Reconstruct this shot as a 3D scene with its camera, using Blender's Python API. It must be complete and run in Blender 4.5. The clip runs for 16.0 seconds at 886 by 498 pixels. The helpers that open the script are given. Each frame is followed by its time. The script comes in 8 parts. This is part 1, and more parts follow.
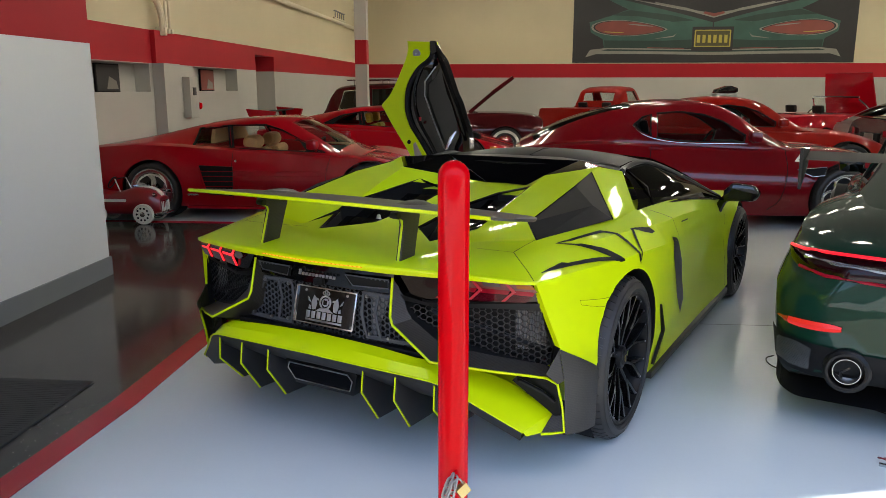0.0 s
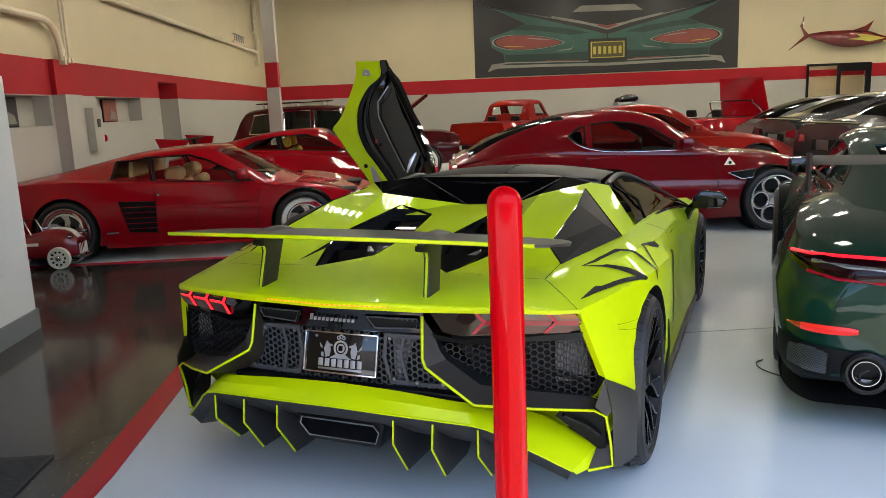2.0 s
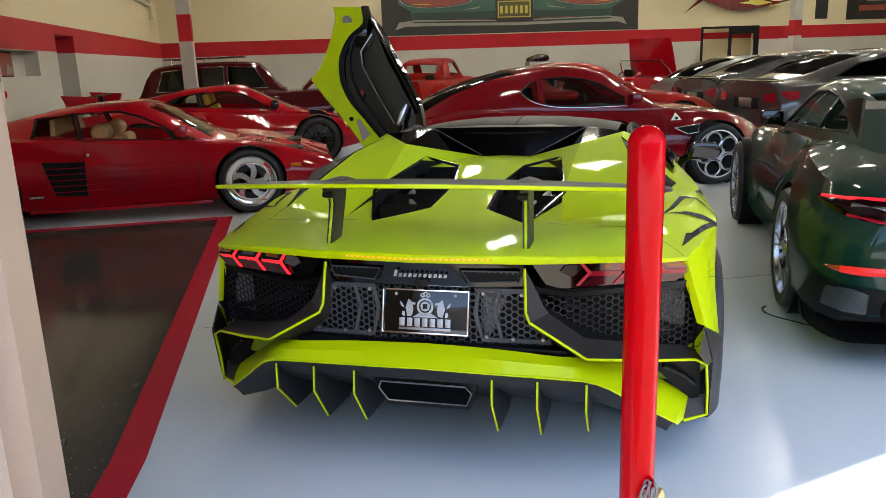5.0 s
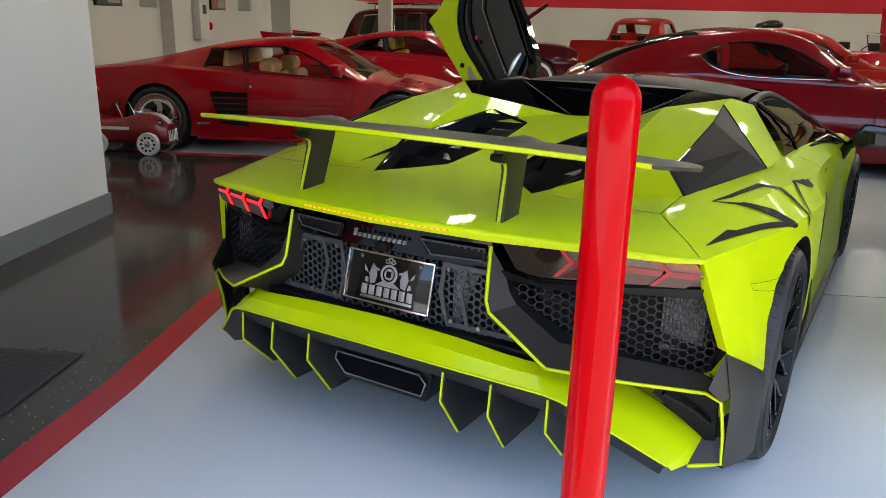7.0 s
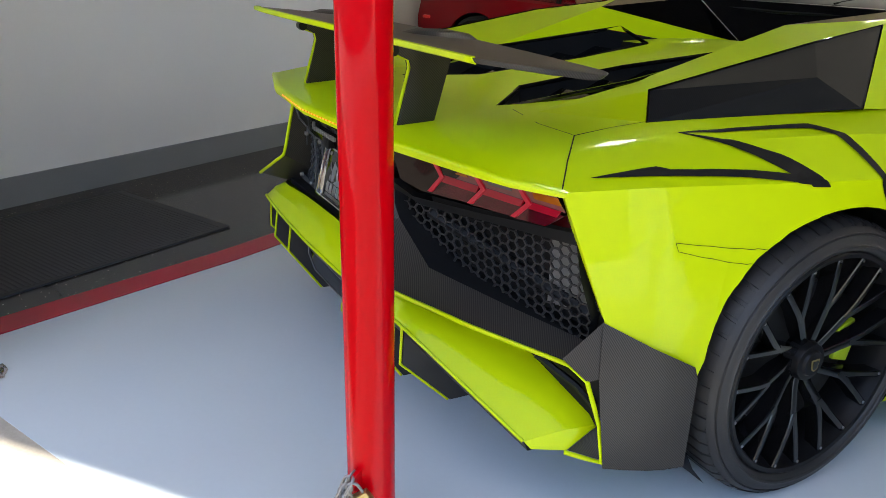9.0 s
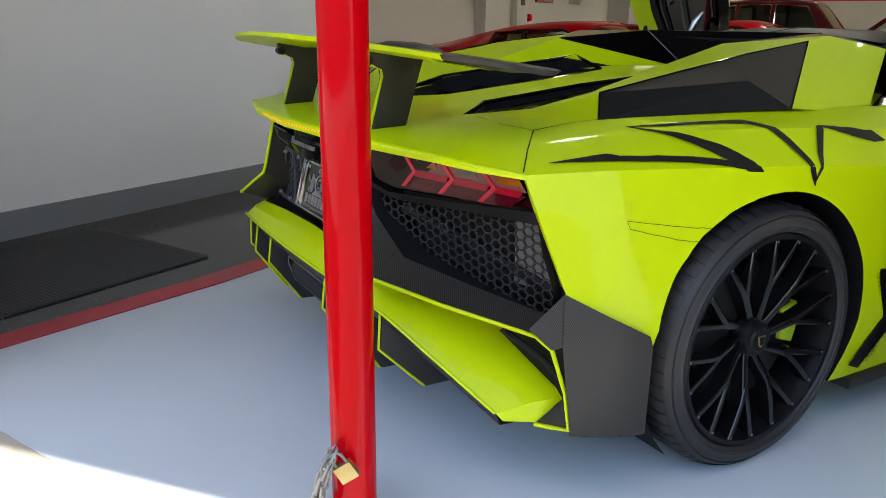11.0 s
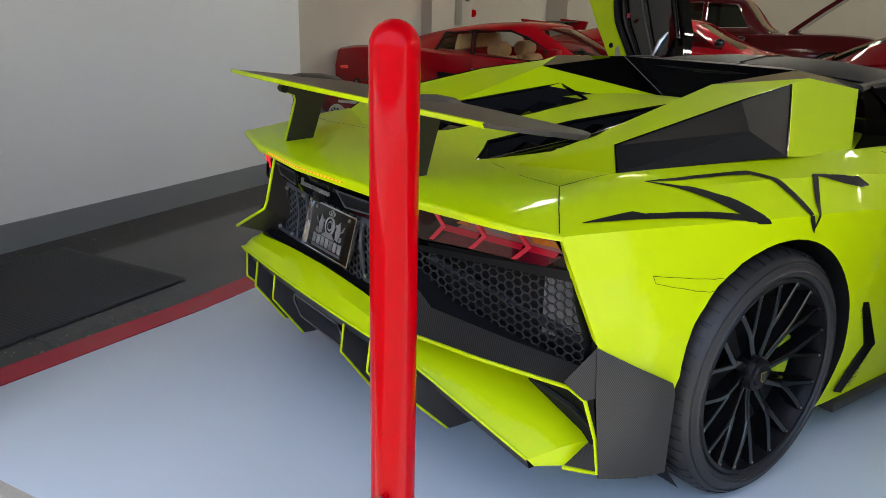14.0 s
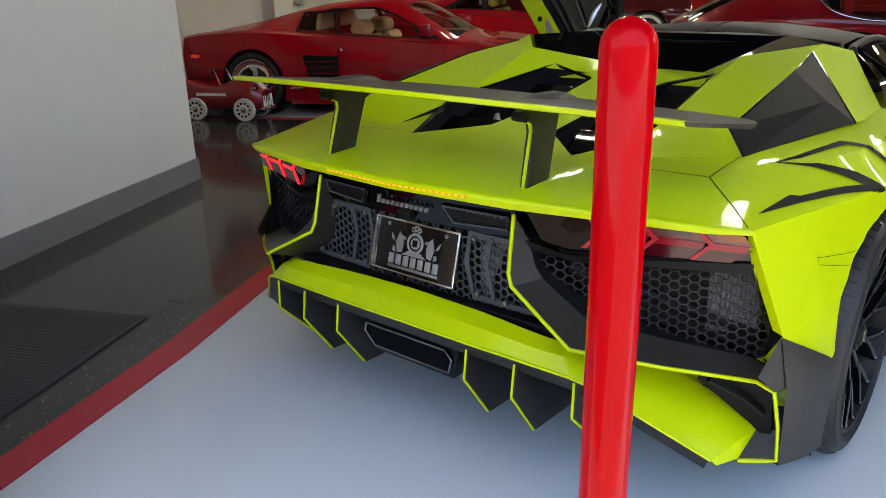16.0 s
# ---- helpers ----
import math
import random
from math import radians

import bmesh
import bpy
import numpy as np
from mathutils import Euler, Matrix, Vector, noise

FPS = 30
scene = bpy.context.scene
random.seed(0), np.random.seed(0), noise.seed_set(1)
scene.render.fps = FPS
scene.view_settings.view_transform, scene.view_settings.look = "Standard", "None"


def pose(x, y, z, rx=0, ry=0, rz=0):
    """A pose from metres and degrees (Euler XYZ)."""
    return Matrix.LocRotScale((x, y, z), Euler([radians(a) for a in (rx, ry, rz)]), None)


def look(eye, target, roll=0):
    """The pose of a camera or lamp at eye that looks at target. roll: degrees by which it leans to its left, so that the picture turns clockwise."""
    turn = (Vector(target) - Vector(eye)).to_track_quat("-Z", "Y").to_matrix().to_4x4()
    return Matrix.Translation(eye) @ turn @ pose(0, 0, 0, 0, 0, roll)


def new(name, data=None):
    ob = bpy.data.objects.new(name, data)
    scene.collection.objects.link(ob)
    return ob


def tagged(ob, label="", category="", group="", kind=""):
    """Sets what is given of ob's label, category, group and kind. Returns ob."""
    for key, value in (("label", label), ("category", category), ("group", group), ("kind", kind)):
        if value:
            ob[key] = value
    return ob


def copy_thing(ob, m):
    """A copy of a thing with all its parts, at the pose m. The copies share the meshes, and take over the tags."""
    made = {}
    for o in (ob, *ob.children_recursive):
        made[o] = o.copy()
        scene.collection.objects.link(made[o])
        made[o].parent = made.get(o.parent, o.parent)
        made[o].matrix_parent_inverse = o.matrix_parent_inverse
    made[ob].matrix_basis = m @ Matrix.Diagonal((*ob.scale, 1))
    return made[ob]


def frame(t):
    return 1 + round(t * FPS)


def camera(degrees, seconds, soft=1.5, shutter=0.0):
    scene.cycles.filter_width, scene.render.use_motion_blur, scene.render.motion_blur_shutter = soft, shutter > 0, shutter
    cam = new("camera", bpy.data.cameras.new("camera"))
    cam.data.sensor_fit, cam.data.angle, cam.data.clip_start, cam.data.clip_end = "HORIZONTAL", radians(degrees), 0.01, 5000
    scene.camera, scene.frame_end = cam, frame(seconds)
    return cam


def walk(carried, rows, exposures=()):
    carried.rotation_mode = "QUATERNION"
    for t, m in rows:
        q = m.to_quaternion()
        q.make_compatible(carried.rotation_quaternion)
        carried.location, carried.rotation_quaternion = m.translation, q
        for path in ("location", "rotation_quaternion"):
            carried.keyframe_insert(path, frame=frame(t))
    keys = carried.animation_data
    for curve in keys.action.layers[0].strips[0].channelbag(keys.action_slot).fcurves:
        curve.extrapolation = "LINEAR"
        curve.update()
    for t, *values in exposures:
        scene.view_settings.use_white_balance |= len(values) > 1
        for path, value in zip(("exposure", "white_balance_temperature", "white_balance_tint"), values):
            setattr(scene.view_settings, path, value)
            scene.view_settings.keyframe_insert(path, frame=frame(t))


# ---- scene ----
cam = camera(60.2, 16.0, 0.7)
PATH = [
    (0, (1.913, -3.123, 1.505), (0.918, -1.438, 1.092), -0.0),
    (0.5, (1.85, -3.131, 1.528), (0.891, -1.421, 1.133), -0.5),
    (1, (1.725, -3.103, 1.527), (0.806, -1.366, 1.152), -1.4),
    (1.5, (1.576, -3.08, 1.531), (0.717, -1.312, 1.167), -2.4),
    (2, (1.411, -3.129, 1.524), (0.64, -1.322, 1.15), -2.4),
    (2.5, (1.209, -3.187, 1.535), (0.517, -1.351, 1.145), -2.0),
    (3, (1.049, -3.2, 1.519), (0.418, -1.346, 1.113), -1.9),
    (3.5, (0.871, -3.17, 1.514), (0.301, -1.302, 1.086), -2.0),
    (4, (0.732, -3.183, 1.507), (0.223, -1.304, 1.05), -2.1),
    (4.2, (0.673, -3.209, 1.505), (0.185, -1.327, 1.036), -2.1),
    (6.3, (0.952, -2.957, 1.391), (0.268, -1.146, 0.887), 0.5),
    (6.5, (1.02, -2.831, 1.385), (0.259, -1.055, 0.868), 1.0),
    (7, (1.233, -2.554, 1.379), (0.243, -0.913, 0.805), 1.3),
    (7.5, (1.506, -2.276, 1.382), (0.311, -0.795, 0.766), 1.8),
    (8, (1.698, -1.936, 1.369), (0.331, -0.639, 0.701), 2.2),
    (8.5, (1.865, -1.679, 1.349), (0.313, -0.633, 0.643), 2.3),
    (9, (1.994, -1.538, 1.242), (0.343, -0.662, 0.529), 1.2),
    (9.5, (2.097, -1.606, 1.163), (0.444, -0.718, 0.469), 0.2),
    (9.7, (2.125, -1.618, 1.161), (0.481, -0.715, 0.467), 0.1),
    (11.8, (2.16, -1.641, 1.121), (0.493, -0.66, 0.613), 1.2),
    (12, (2.15, -1.661, 1.133), (0.486, -0.675, 0.625), 1.4),
    (12.5, (2.139, -1.69, 1.147), (0.487, -0.685, 0.636), 1.8),
    (13, (2.125, -1.721, 1.182), (0.492, -0.696, 0.651), 2.0),
    (13.5, (2.116, -1.775, 1.263), (0.514, -0.72, 0.696), 1.7),
    (14, (2.029, -1.833, 1.305), (0.476, -0.726, 0.701), 1.4),
    (14.5, (1.905, -1.934, 1.318), (0.415, -0.764, 0.679), 1.1),
    (15, (1.738, -2.115, 1.351), (0.344, -0.846, 0.684), 0.6),
    (15.5, (1.569, -2.238, 1.354), (0.264, -0.88, 0.681), -0.2),
    (16, (1.346, -2.292, 1.35), (0.131, -0.85, 0.682), -1.3),
]
walk(cam, [(t, look(eye, target, roll)) for t, eye, target, roll in PATH], [(0, 1.96), (2.5, 2.20), (4.2, 2.16), (7, 2.14), (9.5, 1.80), (14, 1.90), (16, 1.94)])

# ---- light: open sky and sun behind the open garage door ----
YAW = 25.7                       # the building is turned against the middle car
BLD = pose(0, 0, 0, 0, 0, YAW)
world = bpy.data.worlds.new("sky")
scene.world = world
world.use_nodes = True
sky = world.node_tree.nodes.new("ShaderNodeTexSky")
sky.sky_type, sky.sun_disc = "NISHITA", False
SUN_EL, SUN_AZ = 70.0, YAW - 180.0
sky.sun_elevation, sky.sun_rotation = radians(SUN_EL), radians(-SUN_AZ)
background = world.node_tree.nodes["Background"]
background.inputs[1].default_value = 0.15
world.node_tree.links.new(sky.outputs[0], background.inputs[0])
sun = new("sun", bpy.data.lights.new("sun", "SUN"))
sun.data.energy, sun.data.angle, sun.data.color = 3.0, radians(0.5), (1, 0.95, 0.87)
_s = Vector((-math.sin(radians(SUN_AZ)) * math.cos(radians(SUN_EL)), math.cos(radians(SUN_AZ)) * math.cos(radians(SUN_EL)), math.sin(radians(SUN_EL))))
sun.matrix_basis = look(_s * 30, (0, 0, 0))

# ---- materials ----
def material(name, color, rough=0.5, metal=0.0, coat=0.0, vary=0.0, scale=8.0, fine=0.0, fine_scale=120.0, bump=0.0, rough_vary=0.0, stretch=(1, 1, 1), spec=0.5):
    """A principled surface with two scales of noise in colour, gloss and relief."""
    m = bpy.data.materials.new(name)
    m.use_nodes = True
    nt = m.node_tree
    b = nt.nodes["Principled BSDF"]
    b.inputs["Base Color"].default_value = (*color, 1)
    b.inputs["Roughness"].default_value = rough
    b.inputs["Metallic"].default_value = metal
    b.inputs["Coat Weight"].default_value = coat
    b.inputs["Coat Roughness"].default_value = 0.03
    b.inputs["Specular IOR Level"].default_value = spec
    if vary or fine or bump or rough_vary:
        co = nt.nodes.new("ShaderNodeTexCoord")
        mp = nt.nodes.new("ShaderNodeMapping")
        mp.inputs["Scale"].default_value = stretch
        nt.links.new(co.outputs["Object"], mp.inputs[0])
        big, small = nt.nodes.new("ShaderNodeTexNoise"), nt.nodes.new("ShaderNodeTexNoise")
        for n, s, d in ((big, scale, 5), (small, fine_scale, 3)):
            n.inputs["Scale"].default_value, n.inputs["Detail"].default_value = s, d
            nt.links.new(mp.outputs[0], n.inputs["Vector"])
        add = nt.nodes.new("ShaderNodeMath")
        add.operation = "MULTIPLY_ADD"
        nt.links.new(big.outputs["Fac"], add.inputs[0])
        add.inputs[1].default_value, add.inputs[2].default_value = vary * 2, 1 - vary - fine
        add2 = nt.nodes.new("ShaderNodeMath")
        add2.operation = "MULTIPLY_ADD"
        nt.links.new(small.outputs["Fac"], add2.inputs[0])
        add2.inputs[1].default_value = fine * 2
        nt.links.new(add.outputs[0], add2.inputs[2])
        mix = nt.nodes.new("ShaderNodeVectorMath")
        mix.operation = "SCALE"
        mix.inputs[0].default_value = color
        nt.links.new(add2.outputs[0], mix.inputs["Scale"])
        nt.links.new(mix.outputs[0], b.inputs["Base Color"])
        if rough_vary:
            r = nt.nodes.new("ShaderNodeMapRange")
            r.inputs["To Min"].default_value, r.inputs["To Max"].default_value = max(rough - rough_vary, 0.02), rough + rough_vary
            nt.links.new(big.outputs["Fac"], r.inputs["Value"])
            nt.links.new(r.outputs[0], b.inputs["Roughness"])
        if bump:
            bp = nt.nodes.new("ShaderNodeBump")
            bp.inputs["Strength"].default_value, bp.inputs["Distance"].default_value = bump, 0.002
            nt.links.new(small.outputs["Fac"], bp.inputs["Height"])
            nt.links.new(bp.outputs[0], b.inputs["Normal"])
    return m


def glass(name, tint=(0.75, 0.8, 0.8), gloss=1.0):
    """A thin pane: tinted passage and a mirror-like gloss that grows towards a flat view."""
    m = bpy.data.materials.new(name)
    m.use_nodes = True
    nt = m.node_tree
    nt.nodes.remove(nt.nodes["Principled BSDF"])
    t, g, f, p, q, x = [nt.nodes.new("ShaderNode" + k) for k in ("BsdfTransparent", "BsdfGlossy", "LayerWeight", "Math", "Math", "MixShader")]
    t.inputs[0].default_value = (*tint, 1)
    g.inputs["Roughness"].default_value = 0.02
    f.inputs["Blend"].default_value = 0.5
    p.operation, q.operation = "POWER", "MULTIPLY_ADD"
    p.inputs[1].default_value, q.inputs[1].default_value, q.inputs[2].default_value = 5.0, 0.9 * gloss, 0.04 * gloss
    nt.links.new(f.outputs["Facing"], p.inputs[0])
    nt.links.new(p.outputs[0], q.inputs[0])
    nt.links.new(q.outputs[0], x.inputs[0])
    nt.links.new(t.outputs[0], x.inputs[1])
    nt.links.new(g.outputs[0], x.inputs[2])
    nt.links.new(x.outputs[0], nt.nodes["Material Output"].inputs[0])
    return m


def glowing(name, color, strength, base=(0.5, 0.5, 0.5)):
    m = material(name, base, 0.3)
    b = m.node_tree.nodes["Principled BSDF"]
    b.inputs["Emission Color"].default_value = (*color, 1)
    b.inputs["Emission Strength"].default_value = strength
    return m


def weave(name, dark, light, size=500.0, rough=0.35, spec=0.4):
    """Woven carbon fibre: two crossed fine waves."""
    m = material(name, dark, rough, spec=spec)
    nt = m.node_tree
    co = nt.nodes.new("ShaderNodeTexCoord")
    w = nt.nodes.new("ShaderNodeTexWave")
    w.bands_direction, w.wave_type = "DIAGONAL", "BANDS"
    w.inputs["Scale"].default_value = size / 6.283
    ramp = nt.nodes.new("ShaderNodeMix")
    ramp.data_type = "RGBA"
    ramp.inputs["A"].default_value, ramp.inputs["B"].default_value = (*dark, 1), (*light, 1)
    nt.links.new(co.outputs["Object"], w.inputs["Vector"])
    nt.links.new(w.outputs["Fac"], ramp.inputs["Factor"])
    nt.links.new(ramp.outputs["Result"], nt.nodes["Principled BSDF"].inputs["Base Color"])
    return m


def speckled(name, color, fleck, rough):
    """Dark epoxy with scattered pale paint flakes."""
    m = material(name, color, rough, vary=0.25, scale=3, rough_vary=0.06)
    nt = m.node_tree
    b = nt.nodes["Principled BSDF"]
    base = b.inputs["Base Color"].links[0].from_socket
    co, vo, mr, mx = [nt.nodes.new("ShaderNode" + k) for k in ("TexCoord", "TexVoronoi", "MapRange", "Mix")]
    vo.voronoi_dimensions = "2D"
    vo.inputs["Scale"].default_value = 15
    mr.inputs["From Min"].default_value, mr.inputs["From Max"].default_value = 0.026, 0.042
    mr.inputs["To Min"].default_value, mr.inputs["To Max"].default_value = 1, 0
    mx.data_type = "RGBA"
    mx.inputs["B"].default_value = (*fleck, 1)
    nt.links.new(co.outputs["Object"], vo.inputs["Vector"])
    nt.links.new(vo.outputs["Distance"], mr.inputs["Value"])
    nt.links.new(mr.outputs[0], mx.inputs["Factor"])
    nt.links.new(base, mx.inputs["A"])
    nt.links.new(mx.outputs["Result"], b.inputs["Base Color"])
    b.inputs["Specular IOR Level"].default_value = 0.22
    return m


LIME = material("lime_paint", (0.480, 0.605, 0.001), 0.45, coat=0.30, vary=0.02, scale=3, spec=0.05)
RED = material("red_paint", (0.34, 0.0018, 0.009), 0.4, spec=0.04, coat=0.8, vary=0.05, scale=3)
DEEP_RED = material("deep_red_paint", (0.165, 0.0010, 0.005), 0.4, spec=0.04, coat=0.85, vary=0.05, scale=3)
MAROON = material("maroon_paint", (0.055, 0.003, 0.005), 0.4, spec=0.04, coat=0.8, vary=0.05, scale=3)
ORANGE_RED = material("orange_red_paint", (0.25, 0.009, 0.006), 0.4, spec=0.04, coat=0.4, vary=0.04, scale=3)
GREEN = material("dark_green_paint", (0.004, 0.026, 0.0155), 0.4, spec=0.04, coat=0.6, vary=0.06, scale=3)
SILVER = material("silver_paint", (0.26, 0.265, 0.27), 0.3, metal=0.7, coat=1.0, vary=0.04, scale=3)
GREY_PAINT = material("grey_metallic_paint", (0.11, 0.112, 0.115), 0.25, metal=0.6, coat=1.0, vary=0.04, scale=3)
WHITE_PAINT = material("cream_white_paint", (0.75, 0.72, 0.64), 0.3, coat=0.6, vary=0.04)
POST_RED = material("post_red_enamel", (0.46, 0.0005, 0.004), 0.07, vary=0.06, scale=5, fine=0.02, bump=0.04, fine_scale=30, spec=0.13)
CARBON = weave("matte_carbon_weave", (0.012, 0.0108, 0.0092), (0.044, 0.039, 0.0335), 620, 0.42, 0.3)
INTAKE_CARBON = weave("dark_carbon_panel", (0.0042, 0.0042, 0.0044), (0.0075, 0.0073, 0.0071), 620, 0.55, 0.15)
SATIN = material("satin_black", (0.006, 0.006, 0.0065), 0.38, vary=0.1, fine=0.05, spec=0.2)
MATTE = material("matte_black_plastic", (0.006, 0.006, 0.0065), 0.6, vary=0.15, fine=0.05, bump=0.1, spec=0.15)
GLOSS = material("gloss_black", (0.0025, 0.0025, 0.0028), 0.07, vary=0.1, spec=0.6)
CHAIN_STEEL = material("dull_chain_steel", (0.26, 0.25, 0.235), 0.5, metal=0.6, vary=0.15, fine=0.08)
DARK_PANE = material("dark_rear_glass", (0.0015, 0.0015, 0.002), 0.05, spec=0.05)
LIT_DIM = glowing("dim_red_lamp_strip", (1.0, 0.02, 0.03), 0.03, (0.27, 0.008, 0.020))
SPOKE = material("gloss_black_alloy", (0.005, 0.005, 0.0053), 0.10, vary=0.1, spec=0.6)
ROOF_BLACK = material("matte_black_roof", (0.008, 0.0085, 0.010), 0.45, vary=0.1, scale=5, spec=0.3)
RUBBER = material("tyre_rubber", (0.019, 0.018, 0.0175), 0.5, spec=0.4, vary=0.2, scale=12, fine=0.1, bump=0.2)
CHROME = material("chrome", (0.75, 0.75, 0.75), 0.08, metal=1.0, vary=0.05)
ALLOY = material("silver_alloy", (0.55, 0.55, 0.56), 0.25, metal=0.9, vary=0.05)
STEEL = material("brushed_steel", (0.35, 0.35, 0.35), 0.35, metal=1.0, vary=0.1, fine=0.05)
DISC = material("brake_disc", (0.035, 0.034, 0.033), 0.4, metal=0.8, vary=0.1, fine=0.08, fine_scale=200)
BRASS = material("brass_padlock", (0.46, 0.36, 0.15), 0.4, metal=0.8, vary=0.1, fine=0.05)
CALIPER = material("lime_caliper", (0.40, 0.55, 0.02), 0.3, coat=0.5, vary=0.05)
TAN = material("tan_leather", (0.64, 0.37, 0.16), 0.55, vary=0.12, fine=0.06, bump=0.25, fine_scale=250)
DARK_TRIM = material("dark_cabin_trim", (0.008, 0.0075, 0.0075), 0.6, vary=0.15, bump=0.15, spec=0.2)
YELLOW_TRIM = material("yellow_seat_leather", (0.65, 0.42, 0.03), 0.5, vary=0.08)
GLASS = glass("clear_glass", (0.90, 0.92, 0.91))
TINTED = glass("tinted_glass", (0.16, 0.18, 0.17))
SHADED = glass("lightly_tinted_glass", (0.62, 0.64, 0.63))
SMOKE = glass("smoked_glass", (0.025, 0.025, 0.028), 0.7)
LENS_RED = material("red_lens", (0.24, 0.004, 0.014), 0.15, coat=0.4, vary=0.15, scale=30)
LENS_DEEP = material("blackish_red_lens", (0.045, 0.002, 0.006), 0.12, coat=0.5, vary=0.3, scale=30)
LENS_ROSE = material("smoky_rose_lens", (0.16, 0.055, 0.045), 0.15, coat=0.5, vary=0.3, scale=40)
LENS_CLEAR = material("pale_lens", (0.085, 0.07, 0.07), 0.15, coat=0.5, vary=0.1, scale=30)
LIT_CRIMSON = glowing("lit_crimson_strip", (1.0, 0.015, 0.03), 0.30, (0.35, 0.004, 0.01))
LENS_CORNER = material("orange_red_lens", (0.40, 0.05, 0.01), 0.15, coat=0.5)
LENS_TURN = material("dark_amber_lens", (0.26, 0.075, 0.006), 0.15, coat=0.4, vary=0.2, scale=40)
LENS_DARK = material("dark_lamp_glass", (0.010, 0.001, 0.002), 0.10, spec=0.25)
# no lamp: a weak emission stands in for the light it throws back
REFLECTOR_GLOW = glowing("glowing_red_reflector", (1.0, 0.03, 0.02), 0.09, (0.45, 0.01, 0.008))
FINS = material("radiator_fins", (0.15, 0.15, 0.148), 0.5, vary=0.1, fine=0.05)
LENS_AMBER = material("amber_lens", (0.62, 0.17, 0.008), 0.2, coat=0.4)
SILVER_INK = material("silver_badge", (0.42, 0.42, 0.43), 0.38, metal=0.85, vary=0.05)
LIT_RED = glowing("lit_red_tail_lamp", (1.0, 0.018, 0.028), 0.34, (0.35, 0.006, 0.01))
LIT_AMBER = glowing("lit_amber_brake_bar", (1.0, 0.33, 0.01), 0.50, (0.6, 0.2, 0.01))
WALL_GREY = material("pale_grey_wall_paint", (0.42, 0.405, 0.355), 0.6, vary=0.06, scale=1.2, fine=0.02, bump=0.15)
WALL_WHITE = material("white_wall_paint", (0.66, 0.665, 0.665), 0.55, vary=0.05, scale=1.2, fine=0.02, bump=0.15)
GRILLE_MID = material("blue_grey_grille_plastic", (0.058, 0.062, 0.068), 0.45, spec=0.35, vary=0.1, fine=0.05)
GRILLE = material("dark_grey_grille_plastic", (0.017, 0.0175, 0.0185), 0.5, spec=0.3, vary=0.1, fine=0.05)
WALL_CREAM = material("cream_wall_paint", (0.56, 0.485, 0.31), 0.6, vary=0.06, scale=1.0, fine=0.02, bump=0.15)
WALL_RED = material("red_band_paint", (0.37, 0.012, 0.020), 0.55, spec=0.2, vary=0.08, scale=1.5, fine=0.02, bump=0.15)
BASE_GREY = material("grey_cove_base", (0.18, 0.19, 0.20), 0.5, vary=0.1, scale=3, fine=0.04)
FLOOR_GREY = material("blue_grey_epoxy", (0.565, 0.612, 0.625), 0.22, spec=0.20, vary=0.10, scale=0.9, fine=0.02, fine_scale=60, rough_vary=0.07)
FLOOR_BLACK = speckled("black_flake_epoxy", (0.043, 0.040, 0.038), (0.5, 0.46, 0.40), 0.11)
FLOOR_RED = material("red_line_epoxy", (0.42, 0.010, 0.028), 0.25, spec=0.25, vary=0.12, scale=4, fine=0.03)
CONCRETE = material("weathered_concrete", (0.42, 0.37, 0.29), 0.9, vary=0.25, scale=4, fine=0.14, bump=0.6, fine_scale=90)
STUCCO = material("beige_stucco", (0.52, 0.43, 0.36), 0.9, vary=0.1, scale=3, fine=0.12, bump=1.0, fine_scale=120)
DIRT = material("brown_gravel_soil", (0.085, 0.058, 0.038), 0.95, vary=0.35, scale=14, fine=0.3, bump=1.0, fine_scale=120)
# unseen yard; paler than the apron's concrete so that it bounces light indoors
YARD = material("pale_bounce_yard", (0.63, 0.605, 0.555), 0.9, vary=0.2, scale=2, fine=0.2, bump=0.6, fine_scale=200)
MAT_RUBBER = material("ribbed_rubber_mat", (0.034, 0.036, 0.040), 0.7, vary=0.2, scale=6, fine=0.1, bump=0.3)
CEIL = material("dark_ceiling_paint", (0.05, 0.049, 0.047), 0.7, vary=0.05)
PIPE = material("painted_conduit", (0.62, 0.55, 0.40), 0.5, vary=0.06)
TUBE = glowing("lit_tube", (1.0, 0.92, 0.76), 24.5, (0.8, 0.8, 0.8))


# ---- building blocks ----
def thing(name, label, category, m=None, group="", kind=""):
    ob = new(name)
    ob.empty_display_size = 0.1
    if m is not None:
        ob.matrix_basis = m
    return tagged(ob, label, category, group, kind)


def part(name, bm, mat, parent=None, label="", sharp=35, kind=""):
    """Links a bmesh as one mesh object under a thing or a part."""
    bmesh.ops.recalc_face_normals(bm, faces=bm.faces)
    me = bpy.data.meshes.new(name)
    bm.to_mesh(me)
    bm.free()
    for x in (mat if isinstance(mat, (list, tuple)) else [mat]):
        me.materials.append(x)
    me.shade_smooth()
    me.set_sharp_from_angle(angle=radians(sharp))
    ob = new(name, me)
    if parent is not None:
        ob.parent = parent
    return tagged(ob, label, kind=kind)


def alike(ob, m):
    """Another object on the same mesh, under the same parent."""
    o = new(ob.name.split(".")[0], ob.data)
    o.parent, o.matrix_basis = ob.parent, m
    return o


